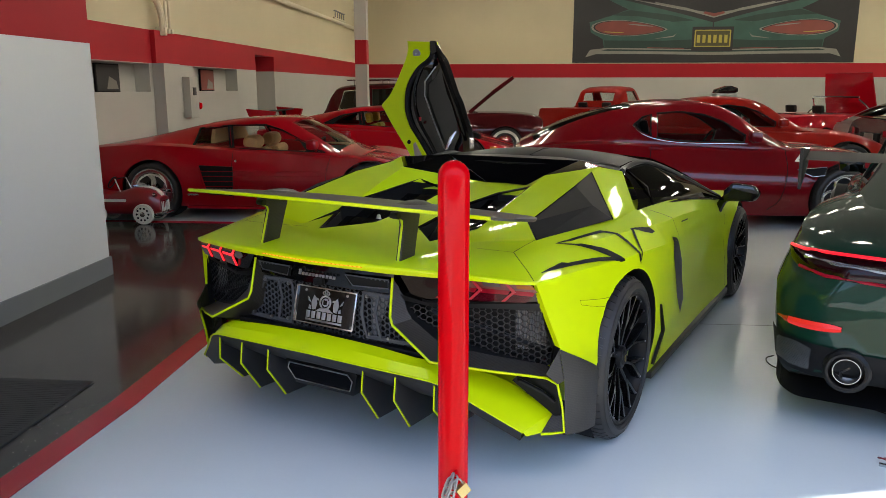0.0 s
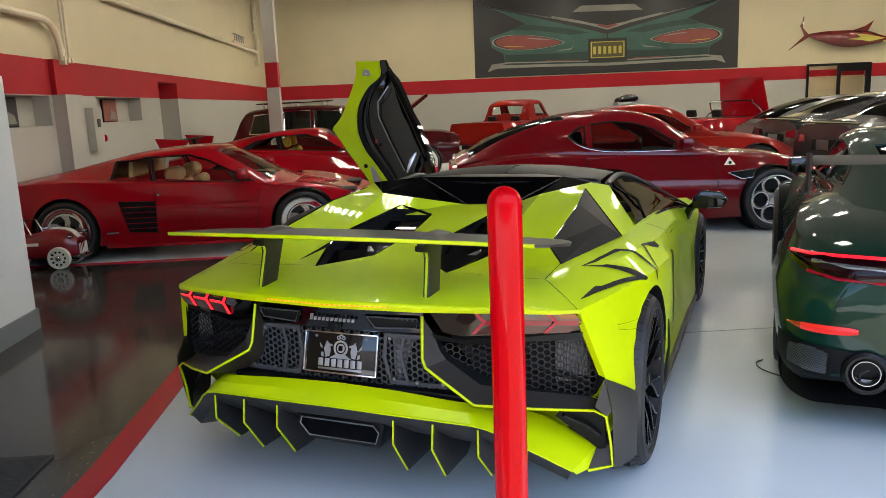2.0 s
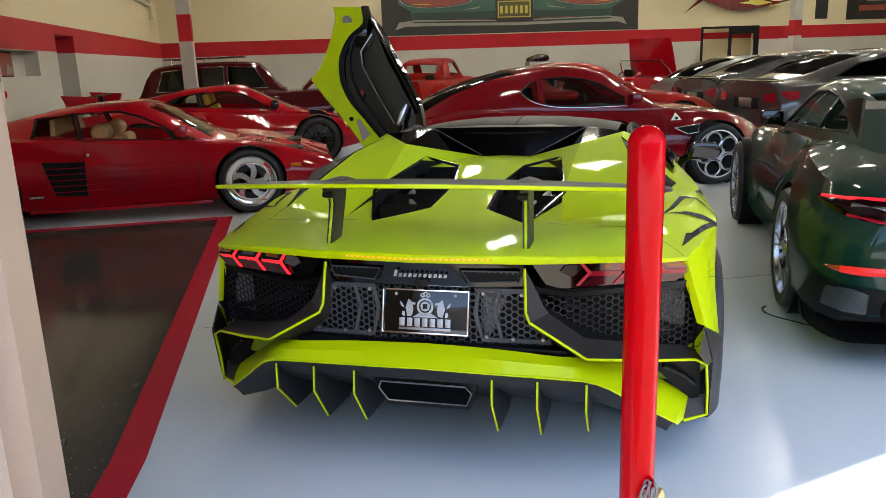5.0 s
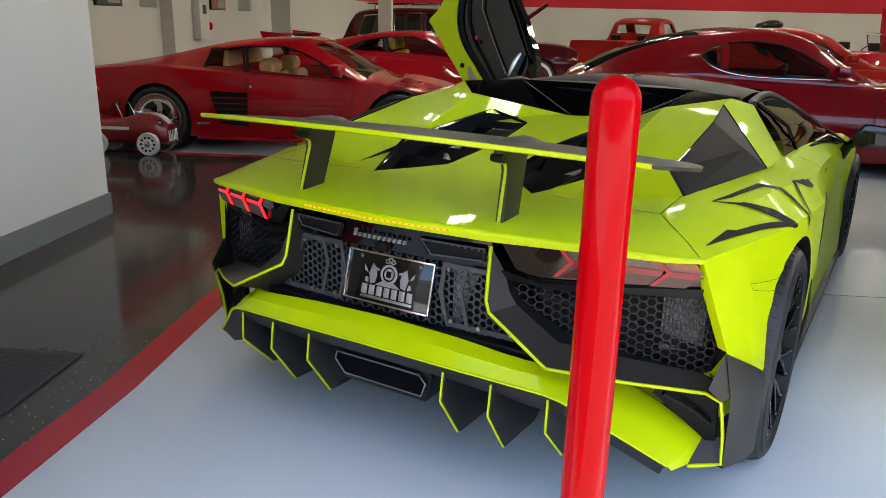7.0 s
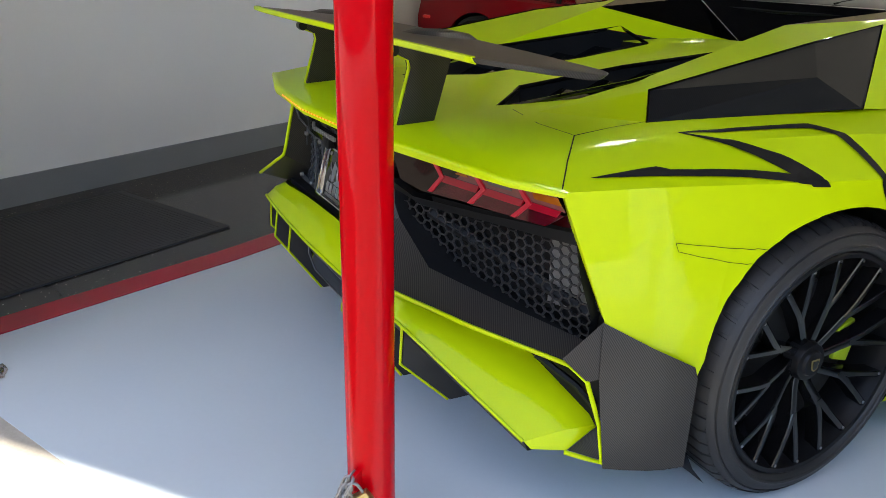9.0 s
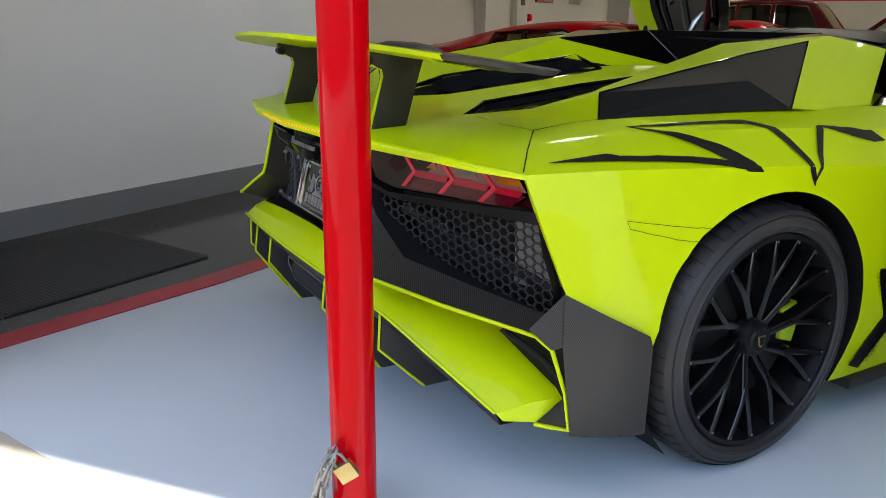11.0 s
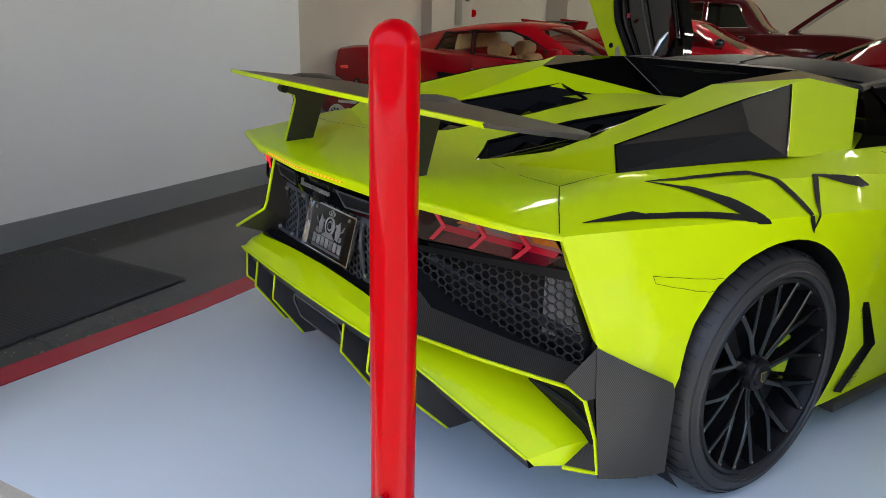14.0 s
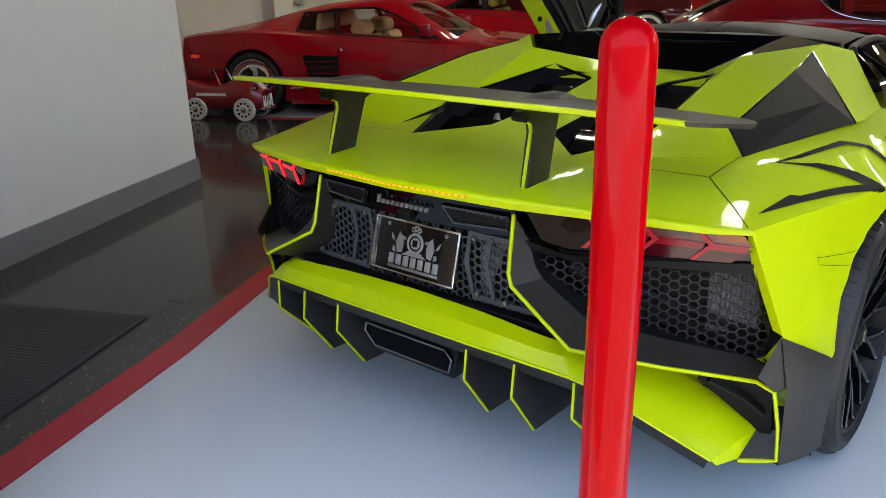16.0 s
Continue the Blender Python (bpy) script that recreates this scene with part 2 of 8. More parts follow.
def bm_box(x0, x1, y0, y1, z0, z1, bevel=0.0, bm=None, seg=2):
    out = bm or bmesh.new()
    b = bmesh.new() if bevel else out
    v = [b.verts.new((x, y, z)) for x in (x0, x1) for y in (y0, y1) for z in (z0, z1)]
    for f in ((0, 1, 3, 2), (4, 6, 7, 5), (0, 4, 5, 1), (2, 3, 7, 6), (0, 2, 6, 4), (1, 5, 7, 3)):
        b.faces.new([v[i] for i in f])
    if bevel:
        bmesh.ops.bevel(b, geom=b.edges[:], offset=bevel, segments=seg, profile=0.6, affect="EDGES")
        if bm:
            merge(bm, b)
        else:
            out = b
    return out


def merge(bm, other, m=None):
    """Adds the other bmesh to bm, at the pose m."""
    idx = {}
    for v in other.verts:
        idx[v] = bm.verts.new(m @ v.co if m is not None else v.co)
    for f in other.faces:
        try:
            n = bm.faces.new([idx[v] for v in f.verts])
            n.material_index = f.material_index
        except ValueError:
            pass
    other.free()
    return bm


def bm_grid(rows, closed=False, caps=False, bm=None, index=0):
    """A surface through rows of points."""
    bm = bm or bmesh.new()
    vs = [[bm.verts.new(p) for p in r] for r in rows]
    n = len(vs[0])
    for a, b in zip(vs, vs[1:]):
        for i in range(n if closed else n - 1):
            j = (i + 1) % n
            f = bm.faces.new((a[i], a[j], b[j], b[i]))
            f.material_index = index
    if caps:
        bm.faces.new(vs[0][::-1]).material_index = index
        bm.faces.new(vs[-1]).material_index = index
    return bm


def smooth_line(points, steps):
    """Catmull-Rom points along a line of points, steps to a span."""
    p = [np.array(q, float) for q in points]
    p = [2 * p[0] - p[1]] + p + [2 * p[-1] - p[-2]]
    out = []
    for i in range(1, len(p) - 2):
        a, b, c, d = p[i - 1:i + 3]
        for k in range(steps):
            t = k / steps
            out.append(0.5 * (2 * b + (c - a) * t + (2 * a - 5 * b + 4 * c - d) * t * t + (3 * b - a - 3 * c + d) * t ** 3))
    return out + [p[-2]]


def bm_tube(points, r, n=10, bm=None, caps=True):
    """A round bar along points; r a radius or one for each point."""
    p = [Vector(q) for q in points]
    rr = r if isinstance(r, (list, tuple)) else [r] * len(p)
    rows, up = [], Vector((0.13, 0.21, 0.97))
    for i, q in enumerate(p):
        d = (p[min(i + 1, len(p) - 1)] - p[max(i - 1, 0)]).normalized()
        s = d.cross(up)
        if s.length < 1e-4:
            s = d.cross(Vector((1, 0, 0)))
        s.normalize()
        up = s.cross(d).normalized()
        rows.append([q + (s * math.cos(a) + up * math.sin(a)) * rr[i] for a in [2 * math.pi * k / n for k in range(n)]])
    return bm_grid(rows, True, caps, bm)


def bm_lathe(profile, n=32, axis="x", bm=None, closed=False):
    """Turns (radius, along) points round the axis."""
    rows = []
    for k in range(n + 1):
        a = 2 * math.pi * k / n
        row = []
        for r, h in profile:
            c, s = r * math.cos(a), r * math.sin(a)
            row.append((h, c, s) if axis == "x" else (c, s, h) if axis == "z" else (s, h, c))
        rows.append(row)
    out = bm_grid(rows, closed)
    bmesh.ops.remove_doubles(out, verts=out.verts, dist=1e-5)
    return merge(bm, out) if bm else out


def bm_prism(outline, depth, bm=None, bevel=0.0):
    """A plate: a flat outline of 3D points, pushed along the vector depth."""
    out = bmesh.new()
    d = Vector(depth)
    a = [out.verts.new(Vector(p)) for p in outline]
    b = [out.verts.new(Vector(p) + d) for p in outline]
    n = len(a)
    out.faces.new(a[::-1])
    out.faces.new(b)
    for i in range(n):
        out.faces.new((a[i], a[(i + 1) % n], b[(i + 1) % n], b[i]))
    if bevel:
        bmesh.ops.recalc_face_normals(out, faces=out.faces)
        bmesh.ops.bevel(out, geom=out.edges[:], offset=bevel, segments=2, profile=0.6, affect="EDGES")
    return merge(bm, out) if bm else out


def bm_strip(points, width, thick, normal, bm=None):
    """A flat bar along points: width across, thick along the normal."""
    p = [Vector(q) for q in points]
    nn = Vector(normal).normalized()
    rows = []
    for i, q in enumerate(p):
        d = (p[min(i + 1, len(p) - 1)] - p[max(i - 1, 0)]).normalized()
        s = d.cross(nn).normalized() * width / 2
        rows.append([q - s, q + s, q + s + nn * thick, q - s + nn * thick])
    return bm_grid(rows, True, True, bm)


def mirrored(bm):
    """Adds the mirror image in x."""
    g = bm.copy()
    for v in g.verts:
        v.co.x = -v.co.x
    bmesh.ops.reverse_faces(g, faces=g.faces)
    return merge(bm, g)


def cut(ob, *cutters):
    """Cuts closed shapes out of a closed mesh, for good."""
    tools = []
    for c in cutters:
        bmesh.ops.recalc_face_normals(c, faces=c.faces)
        me = bpy.data.meshes.new("cutter")
        c.to_mesh(me)
        c.free()
        o = new("cutter", me)
        o.parent = ob.parent
        mod = ob.modifiers.new("cut", "BOOLEAN")
        mod.operation, mod.object, mod.solver = "DIFFERENCE", o, "EXACT"
        tools.append(o)
    bpy.context.view_layer.update()
    me = bpy.data.meshes.new_from_object(ob.evaluated_get(bpy.context.evaluated_depsgraph_get()))
    ob.modifiers.clear()
    ob.data = me
    for o in tools:
        bpy.data.objects.remove(o)
    return ob


def bm_disc_cut(x0, x1, y, z, r, n=40, flat=None):
    """A cylinder across the car, to cut a wheel arch."""
    rows = []
    for x in (x0, x1):
        rows.append([(x, y + r * math.cos(2 * math.pi * k / n), z + r * math.sin(2 * math.pi * k / n)) for k in range(n)])
    return bm_grid(rows, True, True)


def hex_mesh(region, cell, bar, depth, bm=None, squash=1.0):
    """A honeycomb over a region: corner(u, v) -> point and inside test."""
    place, inside, nu, nv = region
    bm = bm or bmesh.new()
    row = 0
    v = 0.0
    while v <= nv:
        u = (cell * 0.5 if row % 2 else 0.0)
        while u <= nu:
            if inside(u, v):
                rings = []
                for rad, back in ((cell * 0.577, 0), (cell * 0.577 - bar, 0), (cell * 0.577 - bar, depth), (cell * 0.577, depth)):
                    rings.append([bm.verts.new(place(u + rad * math.sin(math.pi / 3 * k), v + squash * rad * math.cos(math.pi / 3 * k), back)) for k in range(6)])
                for a, b in zip(rings, rings[1:]):
                    for k in range(6):
                        bm.faces.new((a[k], a[(k + 1) % 6], b[(k + 1) % 6], b[k]))
            u += cell
        v += cell * 0.866 * squash
        row += 1
    return bm


def pane_between(a, b, c, d, bulge, n=6):
    """A curved pane over four corners (a-b below, d-c above)."""
    a, b, c, d = [np.array(v, float) for v in (a, b, c, d)]
    bul = np.array(bulge, float)
    rows = []
    for i in range(n + 1):
        u = i / n
        rows.append([(a * (1 - s) + b * s) * (1 - u) + (d * (1 - s) + c * s) * u + bul * 4 * u * (1 - u) * 0.5 + bul * 4 * s * (1 - s) * 0.5 for s in [k / n for k in range(n + 1)]])
    return rows


# ---- the building, in its own axes: a to the right, b into the room ----
BACK, LEFT, RIGHT, TOP, FRONT = 23.0, -4.6, 26.0, 5.4, -1.5
LOW, HIGH = 1.84, 2.29           # the red band


def wall(name, along, start, end, face, thick, bands, holes=(), top=TOP, label=""):
    """A wall along 'a' or 'b', with its visible face at face, in painted bands, with openings (start, end, low, high)."""
    bm = bmesh.new()
    cuts = sorted({start, end, *[h[0] for h in holes], *[h[1] for h in holes]})
    zs = sorted({0.0, top, *[b[0] for b in bands], *[h[2] for h in holes], *[h[3] for h in holes]})
    for s, e in zip(cuts, cuts[1:]):
        for lo, hi in zip(zs, zs[1:]):
            if any(h[0] <= s and e <= h[1] and h[2] <= lo and hi <= h[3] for h in holes):
                continue
            n = len(bm.faces)
            f0, f1 = min(face, face + thick), max(face, face + thick)
            if along == "b":
                bm_box(f0, f1, s, e, lo, hi, bm=bm)
            else:
                bm_box(s, e, f0, f1, lo, hi, bm=bm)
            k = max(i for i, b in enumerate(bands) if b[0] <= lo + 1e-6)
            bm.faces.ensure_lookup_table()
            for f in bm.faces[n:]:
                f.material_index = k
    bmesh.ops.remove_doubles(bm, verts=bm.verts, dist=1e-4)
    shared = {}
    for f in bm.faces:
        shared.setdefault(frozenset(f.verts), []).append(f)
    bmesh.ops.delete(bm, geom=[f for fs in shared.values() if len(fs) > 1 for f in fs], context="FACES")
    ob = part(name, bm, [b[1] for b in bands], label=label, kind="structure")
    ob.data.shade_flat()
    ob.matrix_basis = BLD
    return tagged(ob, category="wall")


def slab(name, a0, a1, b0, b1, z0, z1, mat, label, category="floor"):
    ob = part(name, bm_box(a0, a1, b0, b1, z0, z1), mat, label=label, kind="structure")
    ob.matrix_basis = BLD
    return tagged(ob, category=category)


INNER = [(0.0, WALL_GREY), (LOW, WALL_RED), (HIGH, WALL_CREAM)]
# the left wall has two shallow display niches and a doorway recess
wall("wall_west", "b", 2.21, BACK, LEFT, -0.45, INNER, [(5.25, 6.83, 1.45, 1.83), (8.35, 10.32, 1.45, 1.83), (11.4, 12.6, 0.0, 2.14)], label="long wall, pale grey below, red band, cream above")
slab("wall_west_backing", LEFT - 0.6, LEFT - 0.452, 2.21, BACK, 0, 3.0, WALL_GREY, "grey back of the wall niches", "wall")
wall("wall_north", "a", LEFT - 0.6, RIGHT, BACK, 0.3, INNER, [(14.0, 16.2, 0.0, 2.28)], label="back wall, pale grey below, red band, cream above")
wall("wall_east", "b", FRONT, BACK, RIGHT, 0.3, INNER, label="side wall, pale grey below, red band, cream above")
wall("wall_pier", "b", FRONT - 0.0, 2.21, -2.87, -2.3, [(0.0, BASE_GREY), (0.002, WALL_WHITE), (LOW, WALL_RED), (HIGH, WALL_WHITE)], label="white painted return wall with a red band")
slab("baseboard", -2.87, -2.855, FRONT, 2.225, 0.0, 0.155, BASE_GREY, "grey cove base along the white wall", "baseboard")
slab("baseboard_end", -5.17, -2.855, 2.21, 2.225, 0.0, 0.155, BASE_GREY, "grey cove base at the wall end", "baseboard")
wall("wall_south_left", "a", -14.0, -1.36, FRONT - 0.30, 0.297, [(0.0, STUCCO)], label="beige stucco wall beside the garage opening", top=4.6)
wall("wall_south_right", "a", 9.5, RIGHT + 0.3, FRONT - 0.30, 0.297, [(0.0, STUCCO)], label="beige stucco wall beside the garage opening", top=4.6)
slab("lintel", -1.36, 9.5, FRONT - 0.30, FRONT, 4.1, 4.6, STUCCO, "beige stucco lintel over the garage opening", "wall")
slab("trim", -1.36, -1.305, FRONT - 0.16, FRONT - 0.01, 0.0, 4.1, material("beige_jamb_paint", (0.40, 0.30, 0.23), 0.6, vary=0.1, fine=0.05), "pale painted jamb board of the garage opening", "trim")
slab("wall_south_upper", -5.5, RIGHT + 0.3, FRONT, FRONT + 0.1, 4.1, TOP, WALL_CREAM, "cream wall over the garage opening", "wall")
slab("ceiling", -5.5, RIGHT + 0.3, FRONT, BACK + 0.3, TOP, TOP + 0.2, CEIL, "dark painted ceiling of the hall", "ceiling")
# unseen eave over the opening, added and set askew to cast the slanting sunlight edge
ob = part("eave", bm_prism([(-14, FRONT - 0.3, 4.3), (-14, -3.3, 4.3), (-1.6, -3.3, 4.3), (-0.91, -3.135, 4.3), (1.83, -2.415, 4.3), (4.2, FRONT - 0.3, 4.3)], (0, 0, 0.15)), STUCCO, label="unseen eave added to shape the edge of the sunlight", kind="structure")
ob.matrix_basis = BLD
tagged(ob, category="eave")

# unseen wall, added to shape reflections and hold back low sky light
slab("wall_reflection_helper", -60, 60, -19.0, -18.6, -0.03, 6.2, STUCCO, "unseen stucco wall added across the yard to shape reflections", "wall")

# floors
slab("ground", -400, 400, -400, 400, -0.40, -0.03, YARD, "unseen concrete yard to the horizon, kept pale to bounce light", "ground")
slab("floor", -5.5, RIGHT + 0.3, FRONT, BACK + 0.3, -0.03, 0.0, FLOOR_GREY, "glossy blue-grey epoxy garage floor")
slab("floor_black", LEFT, -1.545, FRONT, 4.62, 0.0, 0.003, FLOOR_BLACK, "black flake epoxy floor lane")
ob = part("floor_line", bm_prism([(-1.545, 4.75, 0.0), (-1.545, -0.3, 0.0), (-1.63, FRONT, 0.0), (-1.495, FRONT, 0.0), (-1.41, -0.3, 0.0), (-1.41, 4.75, 0.0)], (0, 0, 0.0035)), FLOOR_RED, label="red painted line beside the black floor", kind="structure")
ob.matrix_basis = BLD
tagged(ob, category="line")
slab("floor_line_far", LEFT, -1.545, 4.62, 4.75, 0.0, 0.0035, FLOOR_RED, "red painted line across the black floor", "line")
slab("floor_joint", -1.35, 9.5, 1.246, 1.252, 0.0, 0.0012, FINS, "thin pale joint across the floor", "line")
slab("threshold", -1.345, 9.5, FRONT - 0.22, FRONT, -0.03, -0.002, CONCRETE, "worn pale concrete threshold", "pavement")
slab("soil", -14, -0.1, FRONT - 2.5, FRONT - 0.23, -0.03, -0.012, DIRT, "brown gravelly soil by the wall", "ground")
slab("pavement", -0.1, 9.5, FRONT - 6.0, FRONT - 0.22, -0.03, -0.006, CONCRETE, "sunlit concrete apron", "pavement")


def column(a, b, w, low, high):
    bm = bmesh.new()
    for i, (z0, z1) in enumerate(((0, low), (low, high), (high, TOP))):
        n = len(bm.faces)
        bm_box(a - w / 2, a + w / 2, b - w / 2, b + w / 2, z0, z1, bm=bm)
        bm.faces.ensure_lookup_table()
        for f in bm.faces[n:]:
            f.material_index = i
    o = part("column", bm, [WALL_GREY, WALL_RED, WALL_GREY], label="square grey roof column with a red band", kind="structure")
    o.matrix_basis = BLD
    return tagged(o, category="column")


column(-2.39, 10.9, 0.22, 1.93, 2.37)
column(14.2, 18.0, 0.26, LOW, HIGH)


def ceiling_light(a, b):
    t = thing("ceiling_light", "lit six-tube strip light hung under the ceiling", "light", BLD @ pose(a, b, TOP - 0.55), "strip lights")
    part("housing", bm_box(-0.24, 0.24, -0.27, 0.27, 0.03, 0.09, 0.01), CEIL, t)
    for x in (-0.19, -0.114, -0.038, 0.038, 0.114, 0.19):
        part("tube", bm_tube([(x, -0.23, 0.01), (x, 0.23, 0.01)], 0.013, 8), TUBE, t)
    for y in (-0.2, 0.2):
        part("hanger", bm_tube([(0, y, 0.09), (0, y, 0.55)], 0.004, 6), STEEL, t)
    return t


first_light = ceiling_light(-1.0, 3.4)
for i in range(7):
    for j in range(7):
        if i or j:
            copy_thing(first_light, BLD @ pose(-1.0 + 3.6 * i, 3.4 + 2.9 * j, TOP - 0.55))

# store room seen through the back doorway
slab("wall_store", 12.6, 18.0, BACK + 3.2, BACK + 3.4, 0, 3.2, WALL_CREAM, "cream wall of the store room", "wall")
slab("wall_store_left", 12.4, 12.6, BACK + 0.3, BACK + 3.4, 0, 3.2, WALL_CREAM, "cream side wall of the store room", "wall")
slab("wall_store_right", 18.0, 18.2, BACK + 0.3, BACK + 3.4, 0, 3.2, WALL_CREAM, "cream side wall of the store room", "wall")
slab("ceiling_store", 12.4, 18.2, BACK + 0.3, BACK + 3.4, 3.2, 3.3, CEIL, "ceiling of the store room", "ceiling")
slab("floor_store", 12.4, 18.2, BACK + 0.3, BACK + 3.4, -0.03, 0.0, FLOOR_GREY, "grey store room floor")
slab("wall_store_band", 12.6, 18.0, BACK + 3.19, BACK + 3.2, 1.95, 2.2, WALL_RED, "red band in the store room", "wall")
t = thing("door_frame", "black metal frame of the back doorway with an open leaf", "door", BLD @ pose(14.0, BACK, 0), kind="structure")
for x0, x1, z0, z1 in ((-0.05, 0.03, 0, 2.33), (2.17, 2.25, 0, 2.33), (0.03, 2.17, 2.25, 2.33)):
    part("frame_bar", bm_box(x0, x1, -0.04, 0.04, z0, z1), MATTE, t)
leaf = part("door_leaf", bm_box(1.05, 1.15, -0.06, 0.02, 0, 2.25), MATTE, t, "black door leaf")
for z0, z1, x0, x1 in ((2.05, 2.25, 1.15, 2.17), (0.0, 1.0, 1.15, 2.17), (1.0, 2.05, 2.05, 2.17)):
    part("leaf_rail", bm_box(x0, x1, -0.05, 0.0, z0, z1), MATTE, leaf)
copy_thing(first_light, BLD @ pose(15.2, BACK + 1.7, 2.6))


def flat(name, parent, pts, lift, mat, label=""):
    """A flat painted shape on the poster, (a, z) points."""
    return part(name, bm_prism([(a, -0.03 - lift, z) for a, z in pts], (0, 0.003, 0)), mat, parent, label)


TEAL = material("poster_teal_ink", (0.028, 0.085, 0.062), 0.5, vary=0.5, scale=1.5, fine=0.05)
TEAL_DARK = material("poster_dark_teal_ink", (0.012, 0.036, 0.027), 0.5, vary=0.4, scale=1.5)
OLIVE = material("poster_olive_ink", (0.07, 0.06, 0.012), 0.5, vary=0.3, scale=6)
PALE = material("poster_pale_ink", (0.22, 0.21, 0.175), 0.5, vary=0.3, scale=2)
INK = material("poster_black_ink", (0.012, 0.011, 0.010), 0.45, vary=0.2)
RUST = material("poster_red_ink", (0.22, 0.045, 0.03), 0.45, vary=0.3, scale=2)
OCHRE = material("poster_yellow_ink", (0.45, 0.36, 0.05), 0.5, vary=0.1)


def ellipse(a, z, ra, rz, tilt=0.0, n=28):
    c, s = math.cos(tilt), math.sin(tilt)
    return [(a + ra * math.cos(q) * c - rz * math.sin(q) * s, z + ra * math.cos(q) * s + rz * math.sin(q) * c) for q in [2 * math.pi * k / n for k in range(n)]]


def poster(a0, a1, z0, z1):
    t = thing("poster", "huge black wall print of a green finned car tail", "poster", BLD @ pose(0, BACK, 0))
    part("board", bm_box(a0, a1, -0.03, -0.002, z0, z1), INK, t)
    mid, w = (a0 + a1) / 2, (a1 - a0) / 9.05
    X = lambda x: mid + x * w
    for s in (-1, 1):
        flat("fin", t, [(X(s * 0.02), 3.60), (X(s * 1.0), 3.86), (X(s * 3.9), 4.56), (X(s * 2.75), 4.02), (X(s * 3.2), 3.86), (X(s * 4.0), 3.62), (X(s * 3.95), 3.30), (X(s * 3.55), 3.08), (X(s * 3.5), 2.80), (X(s * 0.02), 2.80)][::s], 0.004, TEAL, "green fin and body")
        flat("body_shade", t, [(X(s * 0.66), 3.06), (X(s * 1.6), 3.02), (X(s * 3.5), 3.04), (X(s * 3.48), 2.80), (X(s * 0.66), 2.80)][::s], 0.006, TEAL_DARK)
        flat("brow_shade", t, [(X(s * 0.6), 3.66), (X(s * 1.4), 3.84), (X(s * 2.7), 4.0), (X(s * 3.3), 3.84), (X(s * 2.4), 3.80), (X(s * 1.3), 3.62)][::s], 0.006, TEAL_DARK)
        flat("fin_highlight", t, [(X(s * 0.25), 3.92), (X(s * 1.2), 4.08), (X(s * 4.2), 4.64), (X(s * 3.9), 4.60), (X(s * 1.15), 4.02), (X(s * 0.25), 3.85)][::s], 0.008, PALE)
        flat("deck_vee", t, [(X(0), 3.74), (X(s * 0.9), 3.98), (X(s * 1.9), 4.20), (X(s * 1.9), 4.25), (X(s * 0.9), 4.06), (X(0), 3.82)][::s], 0.012, PALE, "chrome vee on the deck")
        for name, grow, lift, mat in (("lens_rim", 1.0, 0.010, PALE), ("lens_gap", 0.945, 0.013, INK), ("lens", 0.90, 0.016, RUST)):      # drop-shaped lamp, pointed towards the middle
            pts = []
            for k in range(28):
                q = 2 * math.pi * k / 28
                u = math.cos(q)
                pts.append((X(s * (2.70 + 1.24 * grow * u)), 3.42 + 0.04 * u + 0.31 * (grow - 0.35 * (1 - grow)) * math.sin(q) * (0.30 + 0.70 * math.sqrt(max(0.0, (1 + u) / 2)))))
            flat(name, t, pts[::s], lift, mat, "red drop-shaped lens" if name == "lens" else "")
        flat("lens_glint", t, ellipse(X(s * 2.35), 3.52, 0.42 * w, 0.018, s * 0.1), 0.020, PALE)
        flat("lens_glint", t, ellipse(X(s * 3.2), 3.30, 0.35 * w, 0.012, s * 0.05), 0.020, OCHRE)
        flat("body_line", t, [(X(s * 1.15), 3.28), (X(s * 1.25), 3.18), (X(s * 1.9), 3.08), (X(s * 1.25), 3.14)][::s], 0.012, PALE)
        flat("bumper", t, [(X(0), 2.74), (X(s * 3.4), 2.80), (X(s * 3.95), 2.74), (X(s * 4.1), 2.50), (X(s * 3.75), 2.60), (X(s * 2.2), 2.60), (X(0), 2.56)][::s], 0.010, PALE, "chrome bumper")
        flat("bumper_line", t, [(X(0), 2.71), (X(s * 3.4), 2.755), (X(s * 3.6), 2.72), (X(s * 3.4), 2.705), (X(0), 2.655)][::s], 0.014, TEAL_DARK)
        flat("bumper_glint", t, [(X(s * 0.9), 2.785), (X(s * 2.1), 2.81), (X(s * 2.1), 2.795), (X(s * 0.9), 2.765)][::s], 0.014, RUST)
    flat("emblem", t, [(X(-0.35), 3.88), (X(0), 3.78), (X(0.35), 3.88), (X(0.3), 3.94), (X(0), 3.88), (X(-0.3), 3.94)], 0.016, RUST)
    flat("plate_frame", t, [(X(-0.66), 2.68), (X(0.66), 2.68), (X(0.66), 3.46), (X(-0.66), 3.46)], 0.018, INK)
    flat("plate", t, [(X(-0.58), 2.82), (X(0.58), 2.82), (X(0.58), 3.36), (X(-0.58), 3.36)], 0.022, OCHRE, "yellow edge of the plate")
    flat("plate_field", t, [(X(-0.54), 2.85), (X(0.54), 2.85), (X(0.54), 3.33), (X(-0.54), 3.33)], 0.026, OLIVE, "dark plate with plain yellow bars")
    for k in range(6):
        flat("bar", t, [(X(-0.5 + 0.175 * k), 2.95), (X(-0.40 + 0.175 * k), 2.95), (X(-0.40 + 0.175 * k), 3.20), (X(-0.5 + 0.175 * k), 3.20)], 0.030, OCHRE)
